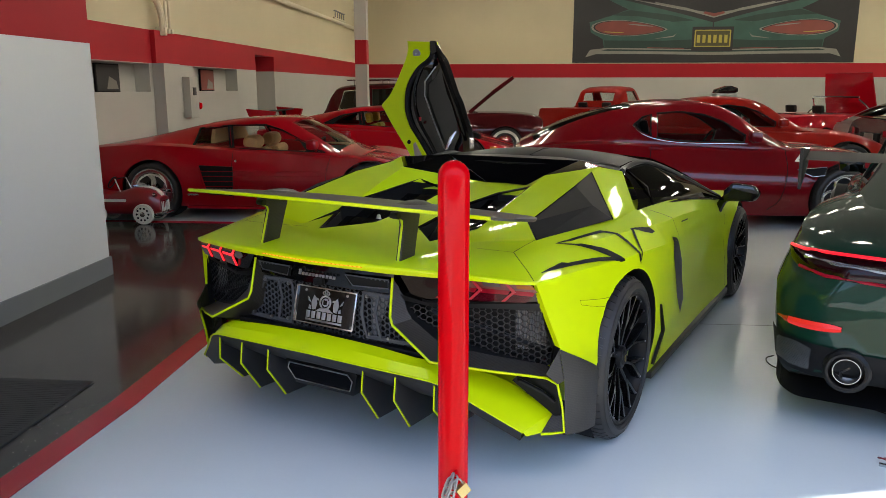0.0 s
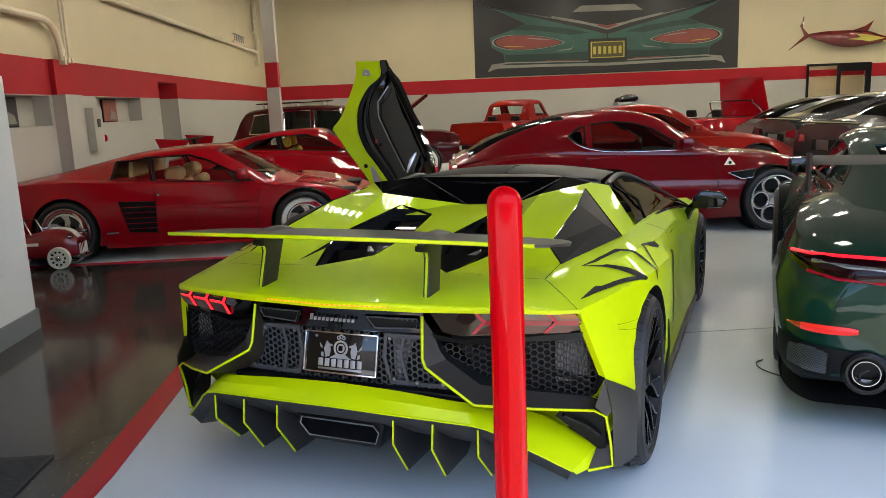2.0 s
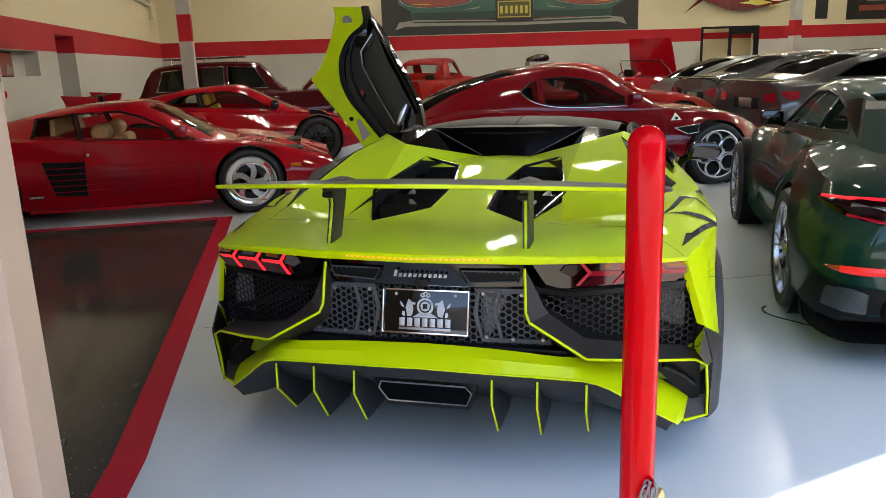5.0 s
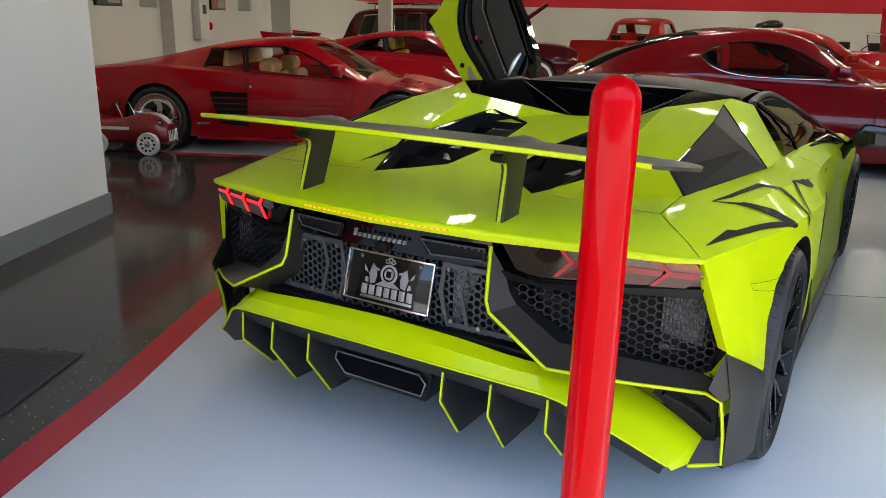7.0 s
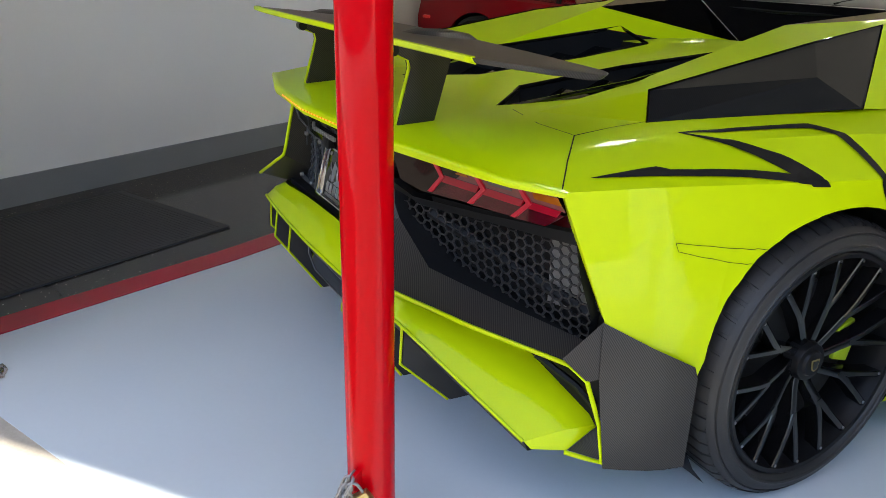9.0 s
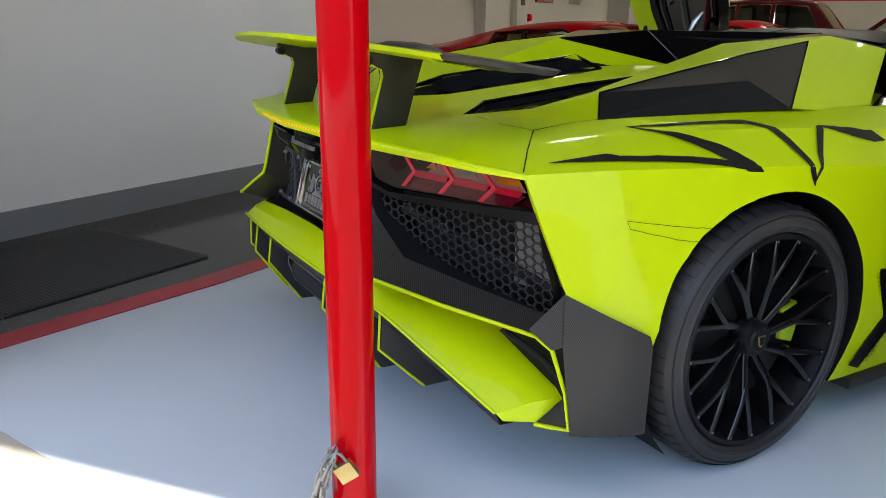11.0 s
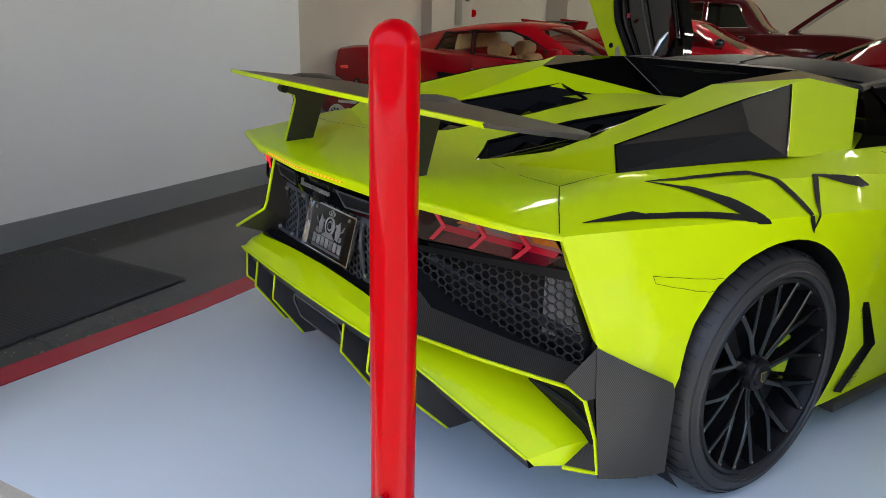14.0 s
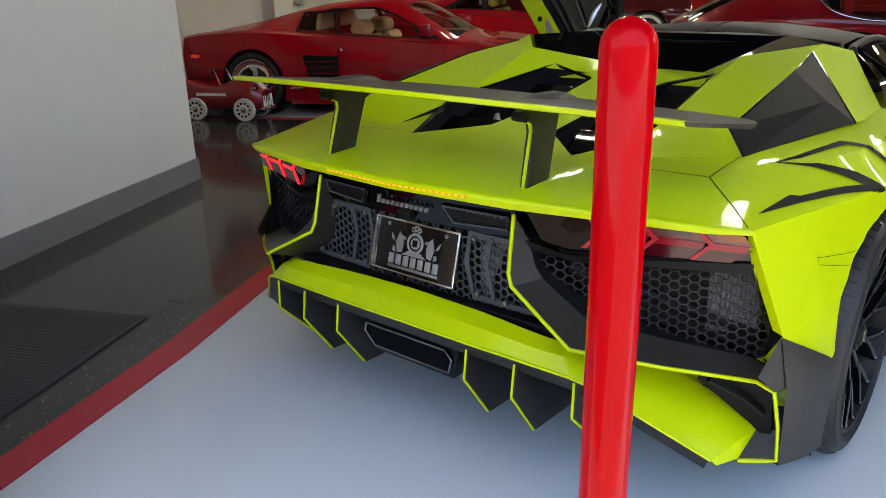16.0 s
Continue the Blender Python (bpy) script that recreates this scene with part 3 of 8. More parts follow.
    flat("rear_screen", t, [(X(-1.2), 4.35), (X(1.2), 4.35), (X(0.9), 4.55), (X(-0.9), 4.55)], 0.008, PALE)


poster(2.45, 11.5, 2.32, 4.85)
t = thing("poster", "black wall print of a dark car front", "poster", BLD @ pose(0, BACK, 0))
part("board", bm_box(19.8, 25.5, -0.03, -0.002, 2.44, 4.8), INK, t)
flat("bumper", t, [(20.3, 2.75), (25.0, 2.8), (25.0, 3.0), (20.3, 2.95)], 0.004, RUST)
flat("grille", t, [(20.6, 3.1), (24.8, 3.1), (24.6, 3.5), (20.8, 3.5)], 0.004, PALE)
slab("sign", 18.5, 19.0, BACK - 0.03, BACK - 0.002, 2.5, 4.6, INK, "narrow black panel on the back wall", "sign")

# carved marlin on the back wall
FLAME = material("flame_lacquer", (0.13, 0.010, 0.008), 0.2, coat=1.0, vary=0.6, scale=4)
fish = thing("wall_fish", "glossy red flame-painted marlin hung on the wall", "sculpture", BLD @ pose(0, BACK - 0.25, 0))
st = [(13.85, 3.28, 0.05), (14.3, 3.22, 0.17), (14.9, 3.14, 0.27), (15.5, 3.12, 0.28), (16.0, 3.12, 0.22), (16.4, 3.08, 0.12), (16.75, 3.10, 0.05), (17.35, 3.20, 0.012)]
part("fish_body", bm_grid([[(a, 0.5 * h * math.cos(q), z + h * math.sin(q)) for q in [2 * math.pi * k / 14 for k in range(14)]] for a, z, h in [tuple(v) for v in smooth_line(st, 3)]], True, True), FLAME, fish)
part("tail_fin", bm_prism([(13.9, 0, 3.25), (13.62, 0, 3.55), (13.66, 0, 3.92), (13.55, 0, 3.6), (13.70, 0, 3.28), (13.15, 0, 2.80), (13.5, 0, 3.02)], (0, 0.04, 0)), FLAME, fish)
part("back_fin", bm_prism([(15.3, 0, 3.38), (15.9, 0, 3.34), (16.1, 0, 3.70), (15.8, 0, 3.52)], (0, 0.04, 0)), FLAME, fish)
part("jaw", bm_tube([(16.4, 0, 3.02), (16.9, 0, 2.98)], [0.05, 0.01], 6), OCHRE, fish)
part("flames", bm_prism([(15.9, -0.145, 3.0), (16.5, -0.08, 3.10), (15.9, -0.145, 3.22), (15.4, -0.15, 3.28), (15.6, -0.15, 3.15), (15.1, -0.15, 3.10), (15.6, -0.15, 3.06)], (0, 0.03, 0)), OCHRE, fish, "yellow flame tongues")
for a in (14.6, 15.8):
    part("bracket", bm_tube([(a, 0.0, 3.12), (a, 0.25, 3.12)], 0.02, 6), STEEL, fish)

# fittings on the left wall
def on_left(b, z):
    return BLD @ pose(LEFT, b, z)


slab("niche_back", LEFT - 0.45, LEFT - 0.22, 5.25, 6.83, 1.45, 1.83, WALL_GREY, "grey back of the wall niche", "wall")
slab("niche_back_far", LEFT - 0.45, LEFT - 0.22, 8.35, 10.32, 1.45, 1.83, WALL_GREY, "grey back of the wall niche", "wall")
slab("wall_chase", LEFT, LEFT + 0.17, 6.92, 7.45, 0, LOW, WALL_GREY, "boxed-out grey wall chase", "wall")
slab("wall_chase_band", LEFT, LEFT + 0.07, 6.92, 7.45, LOW, HIGH, WALL_RED, "red band over the wall chase", "wall")
for b0, b1 in ((5.25, 6.45), (8.3, 10.3)):
    t = thing("framed_picture", "dark framed picture standing in the wall niche", "picture", on_left(9.35 if b0 > 6 else 6.03, 1.45))
    part("frame", bm_box(-0.21, -0.18, -0.30, 0.30, 0.0, 0.36, 0.006), MATTE, t)
    part("print", bm_box(-0.182, -0.176, -0.28, 0.28, 0.015, 0.345), RUST if b0 > 6 else INK, t)
    part("print_shape", bm_prism([(-0.176, -0.05, 0.04), (-0.176, 0.24, 0.04), (-0.176, 0.20, 0.14), (-0.176, 0.02, 0.20)], (0.003, 0, 0)), PALE, t)
t = thing("alarm_box", "white electrical box on the wall", "box", on_left(8.05, 1.05))
part("case", bm_box(0.0, 0.12, -0.16, 0.16, 0.0, 0.62, 0.01), WALL_GREY, t)
part("window", bm_box(0.12, 0.128, -0.06, 0.06, 0.34, 0.46, 0.002), INK, t)
t = thing("alarm_bell", "small red alarm call point", "alarm", on_left(8.45, 1.22))
part("disc", bm_lathe([(0, 0.05), (0.05, 0.05), (0.06, 0.0)], 16, "x"), POST_RED, t)
for name, pts, r in (("pipe", [(5.5, 2.77), (6.7, 2.77), (6.86, 2.74), (7.0, 2.66), (7.09, 2.55), (7.13, 2.42), (7.13, 2.28)], 0.045), ("conduit", [(7.25, 2.29), (7.25, 5.4)], 0.02), ("conduit", [(7.36, 2.29), (7.36, 5.4)], 0.02), ("pipe", [(9.0, 3.32), (21.2, 3.32)], 0.05), ("pipe", [(21.45, 3.0), (21.45, 5.4)], 0.06), ("conduit", [(21.2, 3.9), (21.2, 5.4)], 0.03)):
    t = thing(name, "painted steel pipe run on the wall", "pipe", on_left(0, 0))
    part("run", bm_tube([(0.10, b, z) for b, z in pts], r, 10), PIPE, t)
    for b, z in (pts[0], pts[-1]) if name == "pipe" else pts[:1]:
        part("clamp", bm_box(0.0, 0.15, b - 0.03, b + 0.03, z - r - 0.01, z + r + 0.01, 0.004), PIPE, t)
t = thing("valve_set", "row of small pipe valves on the wall", "valve", on_left(18.2, 3.50))
for k in range(5):
    part("valve", bm_lathe([(0.0, 0.12), (0.05, 0.12), (0.05, 0.10), (0.015, 0.09), (0.015, -0.12)], 10, "z"), STEEL, t).matrix_basis = pose(0.10, k * 0.28, 0.0)
part("manifold", bm_tube([(0.10, -0.2, -0.10), (0.10, 1.3, -0.10)], 0.03, 8), PIPE, t)

# rubber entrance mat with ribs
t = thing("door_mat", "black ribbed rubber mat on the dark floor", "mat", BLD @ pose(-2.68, -1.42, 0.003))
part("sheet", bm_box(0, 0.92, 0, 1.36, 0, 0.010, 0.003), MAT_RUBBER, t)
rib = None
for k in range(60):
    m = pose(0, 0.03 + k * 0.0218, 0.0095)
    if rib is None:
        rib = part("rib", bm_box(0.02, 0.90, -0.006, 0.006, 0, 0.0018), MAT_RUBBER, t)
        rib.matrix_basis = m
    else:
        alike(rib, m)


# ---- the lime sports car: origin under the rear axle, nose along +y ----
HERO = thing("sports_car", "lime green wedge supercar with one scissor door raised", "car", pose(0, 0, 0), "parked cars")
Y_ST = (-0.75, -0.45, -0.10, 0.30, 0.70, 1.20, 1.80, 2.30, 2.75, 3.25, 3.72)
LINES = (   # rear edge y, then half widths and heights along the car
    (-0.912, (0,) * 11, (0.864, 0.888, 0.922, 0.962, 0.985, 0.90, 0.85, 0.80, 0.74, 0.62, 0.47)),
    (-0.884, (0.36,) * 9 + (0.33, 0.25), (0.863, 0.887, 0.918, 0.950, 0.970, 0.90, 0.85, 0.80, 0.745, 0.63, 0.47)),
    (-0.800, (0.69, 0.705, 0.78, 0.84, 0.870, 0.87, 0.89, 0.915, 0.88, 0.76, 0.48), (0.852, 0.902, 0.915, 0.918, 0.912, 0.893, 0.83, 0.765, 0.765, 0.64, 0.46)),
    (-0.748, (0.78, 0.81, 0.895, 0.945, 0.955, 0.940, 0.930, 0.945, 0.935, 0.82, 0.52), (0.838, 0.874, 0.892, 0.878, 0.850, 0.82, 0.765, 0.715, 0.735, 0.615, 0.44)),
    (-0.672, (0.850, 0.915, 0.988, 1.010, 1.000, 0.965, 0.950, 0.965, 0.980, 0.86, 0.55), (0.822, 0.825, 0.815, 0.790, 0.750, 0.71, 0.67, 0.64, 0.67, 0.56, 0.42)),
    (-0.600, (0.924, 0.984, 1.006, 1.015, 1.008, 0.955, 0.935, 0.965, 1.00, 0.92, 0.60), (0.566, 0.462, 0.470, 0.520, 0.500, 0.46, 0.45, 0.46, 0.48, 0.40, 0.33)),
    (-0.590, (0.890, 0.968, 1.003, 1.010, 1.003, 0.965, 0.955, 0.98, 1.00, 0.94, 0.62), (0.500, 0.380, 0.370, 0.350, 0.330, 0.30, 0.30, 0.32, 0.34, 0.30, 0.27)),
    (-0.570, (0.82, 0.88, 0.97, 0.985, 0.980, 0.975, 0.975, 0.985, 0.97, 0.90, 0.60), (0.46, 0.30, 0.20, 0.16, 0.15, 0.14, 0.14, 0.15, 0.17, 0.15, 0.20)),
    (-0.55, (0,) * 11, (0.46, 0.30, 0.20, 0.16, 0.15, 0.14, 0.14, 0.15, 0.17, 0.15, 0.20)),
)


def hero_rings():
    cols = []
    for y0, xs, zs in LINES:
        cols.append(smooth_line([(x, (y0 if i == 0 else y), z) for i, (x, y, z) in enumerate(zip(xs, Y_ST, zs))], 4))
    rings = []
    for i in range(len(cols[0])):
        half = [tuple(c[i]) for c in cols]
        rings.append(half + [(-x, y, z) for x, y, z in half[-2:0:-1]])
    return rings


def both(name, bm, mat, label="", sharp=30, parent=None):
    """A part and its mirror image, each an object of its own."""
    g = bm.copy()
    for v in g.verts:
        v.co.x = -v.co.x
    return part(name, bm, mat, parent or HERO, label, sharp), part(name, g, mat, parent or HERO, label, sharp)


def bm_faces(points, faces, bm=None):
    bm = bm or bmesh.new()
    v = [bm.verts.new(p) for p in points]
    for f in faces:
        bm.faces.new([v[i] for i in f])
    return bm


def ribbon(left, right, steps=1, bm=None, thick=None):
    """A band between two lines of points, with thickness along a vector."""
    rows = [(Vector(a), Vector(b)) for a, b in zip(left, right)]
    if thick is None:
        return bm_grid([[a.lerp(b, k / 3) for k in range(4)] for a, b in rows], bm=bm)
    t = Vector(thick)
    return bm_grid([[a, a.lerp(b, 0.5), b, b + t, a.lerp(b, 0.5) + t, a + t] for a, b in rows], True, True, bm)


rings = hero_rings()
# the tail is hollow: step in from the rear edge
inner = [(x * 0.972, y + 0.010, (z - 0.65) * 0.95 + 0.65) for x, y, z in rings[0]]
deep = [(x * 0.92, -0.52, (z - 0.65) * 0.92 + 0.65) for x, y, z in rings[0]]
bm = bm_grid([deep, inner] + rings, True, True)
bm.faces.ensure_lookup_table()
for f in bm.faces[:len(deep)]:
    f.material_index = 1
for f in bm.faces[len(deep):2 * len(deep)]:
    if f.calc_center_median().z < 0.62:
        f.material_index = 1
for f in bm.faces:
    if len(f.verts) > 4 and f.calc_center_median().y < 0:
        f.material_index = 1
hero_body = part("body", bm, [LIME, MATTE], HERO, sharp=24)
WIN = [(0.115, -0.30), (0.295, -0.49), (0.415, -0.15), (0.345, 0.43), (0.16, 0.41), (0.105, 0.08)]
holes = []
for sx in (-1, 1):
    holes.append(bm_prism([(sx * x, y, 0.78) for x, y in WIN], (0, 0, 0.5)))
cut(hero_body, bm_disc_cut(-1.3, 1.3, 0.0, 0.36, 0.388, 56), bm_disc_cut(-1.3, 1.3, 2.70, 0.335, 0.362, 48), *holes,
    bm_grid([[(-0.74, 0.86, z), (0.74, 0.86, z), (0.80, 2.30, z), (-0.80, 2.30, z)] for z in (0.3, 1.5)], True, True))
for p in hero_body.data.polygons:      # the sides of the engine windows are bare black
    c = p.center
    if abs(p.normal.z) < 0.35 and 0.78 < c.z < 0.99 and abs(c.x) < 0.43 and -0.50 < c.y < 0.45:
        p.material_index = 1
    for yw, zw, rw in ((0.0, 0.36, 0.388), (2.70, 0.335, 0.362)):      # inside of the wheel arches
        if abs(math.hypot(c.y - yw, c.z - zw) - rw) < 0.006 and abs(p.normal.x) < 0.3:
            p.material_index = 1
hero_body.data.set_sharp_from_angle(angle=radians(24))
for sx in (-1, 1):      # louvres and dark floor in the engine windows
    part("engine_bay", bm_prism([(sx * x * 1.02, y * 1.02, 0.784) for x, y in WIN], (0, 0, 0.012)), MATTE, HERO, "dark engine bay floor")
    rim = [Vector((sx * (x - 0.012 * (k in (2, 3))), y, 0.926 + 0.105 * y + (0, 0, 0.030, 0.040, 0, 0)[k])) for k, (x, y) in enumerate(WIN)]
    part("window_rim", bm_tube(rim + rim[:1], 0.007, 6), GLOSS, HERO)
    for y, x0, x1, z in ((-0.22, 0.14, 0.38, 0.86), (-0.06, 0.12, 0.40, 0.875), (0.12, 0.11, 0.38, 0.895), (0.28, 0.13, 0.36, 0.915)):
        s = bm_box(-0.5, 0.5, -0.06, 0.06, -0.006, 0.006, 0.003)
        bmesh.ops.transform(s, matrix=pose(sx * (x0 + x1) / 2, y, z, 24) @ Matrix.Diagonal((x1 - x0, 1, 1, 1)), verts=s.verts)
        part("louvre", s, GLOSS, HERO, "gloss black engine louvre")
    part("engine_rail", bm_tube([(sx * 0.15, -0.25, 0.83), (sx * 0.30, 0.0, 0.88), (sx * 0.33, 0.38, 0.90)], 0.018, 8), STEEL, HERO, "grey metal engine brace")
    part("engine_cover", bm_box(sx * 0.26 - 0.10, sx * 0.26 + 0.10, -0.02, 0.30, 0.80, 0.87, 0.015), SATIN, HERO)

# flying buttresses with the black intake panels
FRONT_TOP, FOOT = (0.655, 0.90, 1.066), (0.858, 0.52, 0.900)
RIDGE, END, SILL, HOOP = (0.42, 0.40, 1.079), (0.608, 0.66, 1.107), (0.124, 0.838, 0.962), (0.418, 0.893, 1.112)
BL, BR, TL, CREST, MID, TR = (0.712, -0.352, 0.908), (0.842, 0.198, 0.924), (0.650, -0.300, 0.966), (0.640, 0.250, 1.056), (0.782, 0.095, 0.995), (0.600, 0.572, 1.089)
EDGE = [(0.42, -0.46, 0.886), (0.395, -0.13, 0.938), (0.338, 0.36, 1.006), (0.24, 0.56, 0.972)]
both("buttress", bm_faces(EDGE + [RIDGE, END, TR, CREST, TL, BL, FRONT_TOP, FOOT, BR, SILL],
    [(0, 1, 8, 9), (1, 4, 7, 8), (1, 2, 4), (2, 3, 13, 4), (4, 5, 6, 7), (6, 5, 10, 11, 12)]), LIME, sharp=18)
both("window_wall", bm_grid([[(x, y, z - 0.001) for x, y, z in EDGE], [(0.43, -0.46, 0.80), (0.41, -0.13, 0.80), (0.36, 0.38, 0.80), (0.26, 0.60, 0.80)]]), MATTE)
both("intake_panel", bm_faces([TL, CREST, TR, BR, BL, MID], [(0, 1, 5), (0, 5, 4), (1, 2, 3, 5), (4, 5, 3)]), INTAKE_CARBON, "matte black side intake panel", 4)
both("panel_edge", bm_tube([BL, TL, CREST, TR, BR], 0.0035, 5), GLOSS)
# roof, rear glass and cabin
rows = []
for y, z, w in ((1.17, 1.085, 0.56), (1.20, 1.095, 0.565), (1.35, 1.110, 0.575), (1.52, 1.108, 0.58), (1.70, 1.080, 0.60)):
    rows.append([(w * s, y - 0.05 * abs(s) ** 2, z + 0.018 - 0.045 * abs(s) ** 2.5) for s in (-1, -0.93, -0.75, -0.4, -0.02, 0.02, 0.4, 0.75, 0.93, 1)])
bm = bm_grid(rows)
bm_grid([[(x, y, z) for x, y, z in rows[0]], [(x * 0.99, y + 0.01, z - 0.045) for x, y, z in rows[0]], [(x * 0.95, y + 0.10, z - 0.05) for x, y, z in rows[0]]], bm=bm)
part("roof", bm, ROOF_BLACK, HERO, "matte black removable roof", 20)
part("roof_seam", bm_tube([(0, 1.165, 1.108), (0, 1.35, 1.130), (0, 1.6, 1.118)], 0.004, 5), MATTE, HERO)
part("roof_edge", bm_tube([(s * 0.545, 1.172 - 0.05 * s * s, 1.048 - 0.045 * abs(s) ** 2.5 + 0.012) for s in (-1, -0.75, -0.4, 0, 0.4, 0.75, 1)], 0.007, 6), SATIN, HERO)
part("rear_window", bm_faces([(-0.124, 0.838, 0.962), (0.124, 0.838, 0.962), HOOP, (-HOOP[0], HOOP[1], HOOP[2])], [(0, 1, 2, 3)]), DARK_PANE, HERO, "dark upright rear glass over the engine")
part("rear_window_trim", bm_tube([(-0.33, 0.892, 1.085), (0.0, 0.880, 1.080), (0.33, 0.892, 1.085)], 0.006, 6), SATIN, HERO)
part("roof_bridge", bm_grid([[(-0.418, 0.894, 1.111), (-0.2, 0.893, 1.113), (0.2, 0.893, 1.113), (0.418, 0.894, 1.111)], [(-0.56, 1.16, 1.070), (-0.2, 1.19, 1.100), (0.2, 1.19, 1.100), (0.56, 1.16, 1.070)]]), SATIN, HERO, "satin black panel behind the roof")
both("side_trim", bm_faces([RIDGE, SILL, HOOP, END, FRONT_TOP, (0.60, 1.12, 1.062)], [(0, 1, 2), (0, 2, 3), (2, 5, 4, 3)]), DARK_PANE, "gloss black trim beside the rear glass", 10)
both("side_trim_edge", bm_tube([SILL, HOOP], 0.0035, 6), ALLOY)
belt = [(0.857, 0.52, 0.905), (0.865, 0.90, 0.898), (0.885, 1.40, 0.868), (0.905, 1.85, 0.820), (0.925, 2.25, 0.768)]
top = [FRONT_TOP, (0.632, 1.02, 1.070), (0.640, 1.35, 1.078), (0.715, 1.75, 0.985), (0.915, 2.22, 0.785)]
right_glass = part("side_window", bm_grid([[tuple(np.array(a) * (1 - k / 4) + np.array(b) * k / 4 + np.array((0.035 * 4 * (k / 4) * (1 - k / 4), 0, 0))) for k in range(5)] for a, b in zip(belt, top)]), SMOKE, HERO, "dark tinted side window")
both("roof_rail", bm_tube(smooth_line(top, 5), 0.016, 8), ROOF_BLACK, "matte black roof rail")
part("window_divider", bm_tube([(0.858, 0.80, 0.905), (0.80, 0.90, 0.99), (0.645, 1.0, 1.068)], 0.007, 6), GLOSS, HERO)
part("belt_trim", bm_tube(smooth_line(belt, 4), 0.008, 6), GLOSS, HERO)
part("windscreen", bm_grid(pane_between((-0.90, 2.30, 0.77), (0.90, 2.30, 0.77), (0.58, 1.68, 1.075), (-0.58, 1.68, 1.075), (0, 0.06, 0.04))), SMOKE, HERO)
part("dashboard", bm_box(-0.72, 0.72, 1.95, 2.28, 0.55, 0.80, 0.05), DARK_TRIM, HERO)
for sx in (-0.37, 0.37):
    s = part("seat", bm_box(sx - 0.23, sx + 0.23, 1.15, 1.70, 0.30, 0.44, 0.05), DARK_TRIM, HERO)
    bk = bm_box(-0.23, 0.23, -0.06, 0.06, 0, 0.62, 0.05)
    bmesh.ops.transform(bk, matrix=pose(sx, 1.15, 0.36, 18), verts=bk.verts)
    part("backrest", bk, DARK_TRIM, s)

# tail: light panels, honeycomb, plate and blades
BLADE = [(0.345, -0.838, 0.812), (0.352, -0.868, 0.670), (0.365, -0.873, 0.640), (0.549, -0.905, 0.540), (0.72, -0.79, 0.502), (0.895, -0.655, 0.464), (0.932, -0.636, 0.440), (0.942, -0.600, 0.33), (0.945, -0.585, 0.234)]
GRL = [(0.375, -0.815, 0.745), (0.40, -0.825, 0.690), (0.42, -0.822, 0.660), (0.535, -0.800, 0.572), (0.70, -0.69, 0.525), (0.862, -0.588, 0.488), (0.90, -0.58, 0.465)]
bm = ribbon(BLADE[:7], GRL)
both("bumper_panel", bm, CARBON, "woven carbon panel round the grille", 25)
both("blade_face", ribbon(BLADE[:4], [(0.335, -0.78, 0.76), (0.36, -0.775, 0.62), (0.38, -0.775, 0.58), (0.49, -0.79, 0.505)]), CARBON)
both("blade_edge", bm_tube(BLADE + [(0.905, -0.602, 0.226), (0.866, -0.624, 0.222)], 0.0052, 6), LIME, "lime edge of the bumper blade", 60)
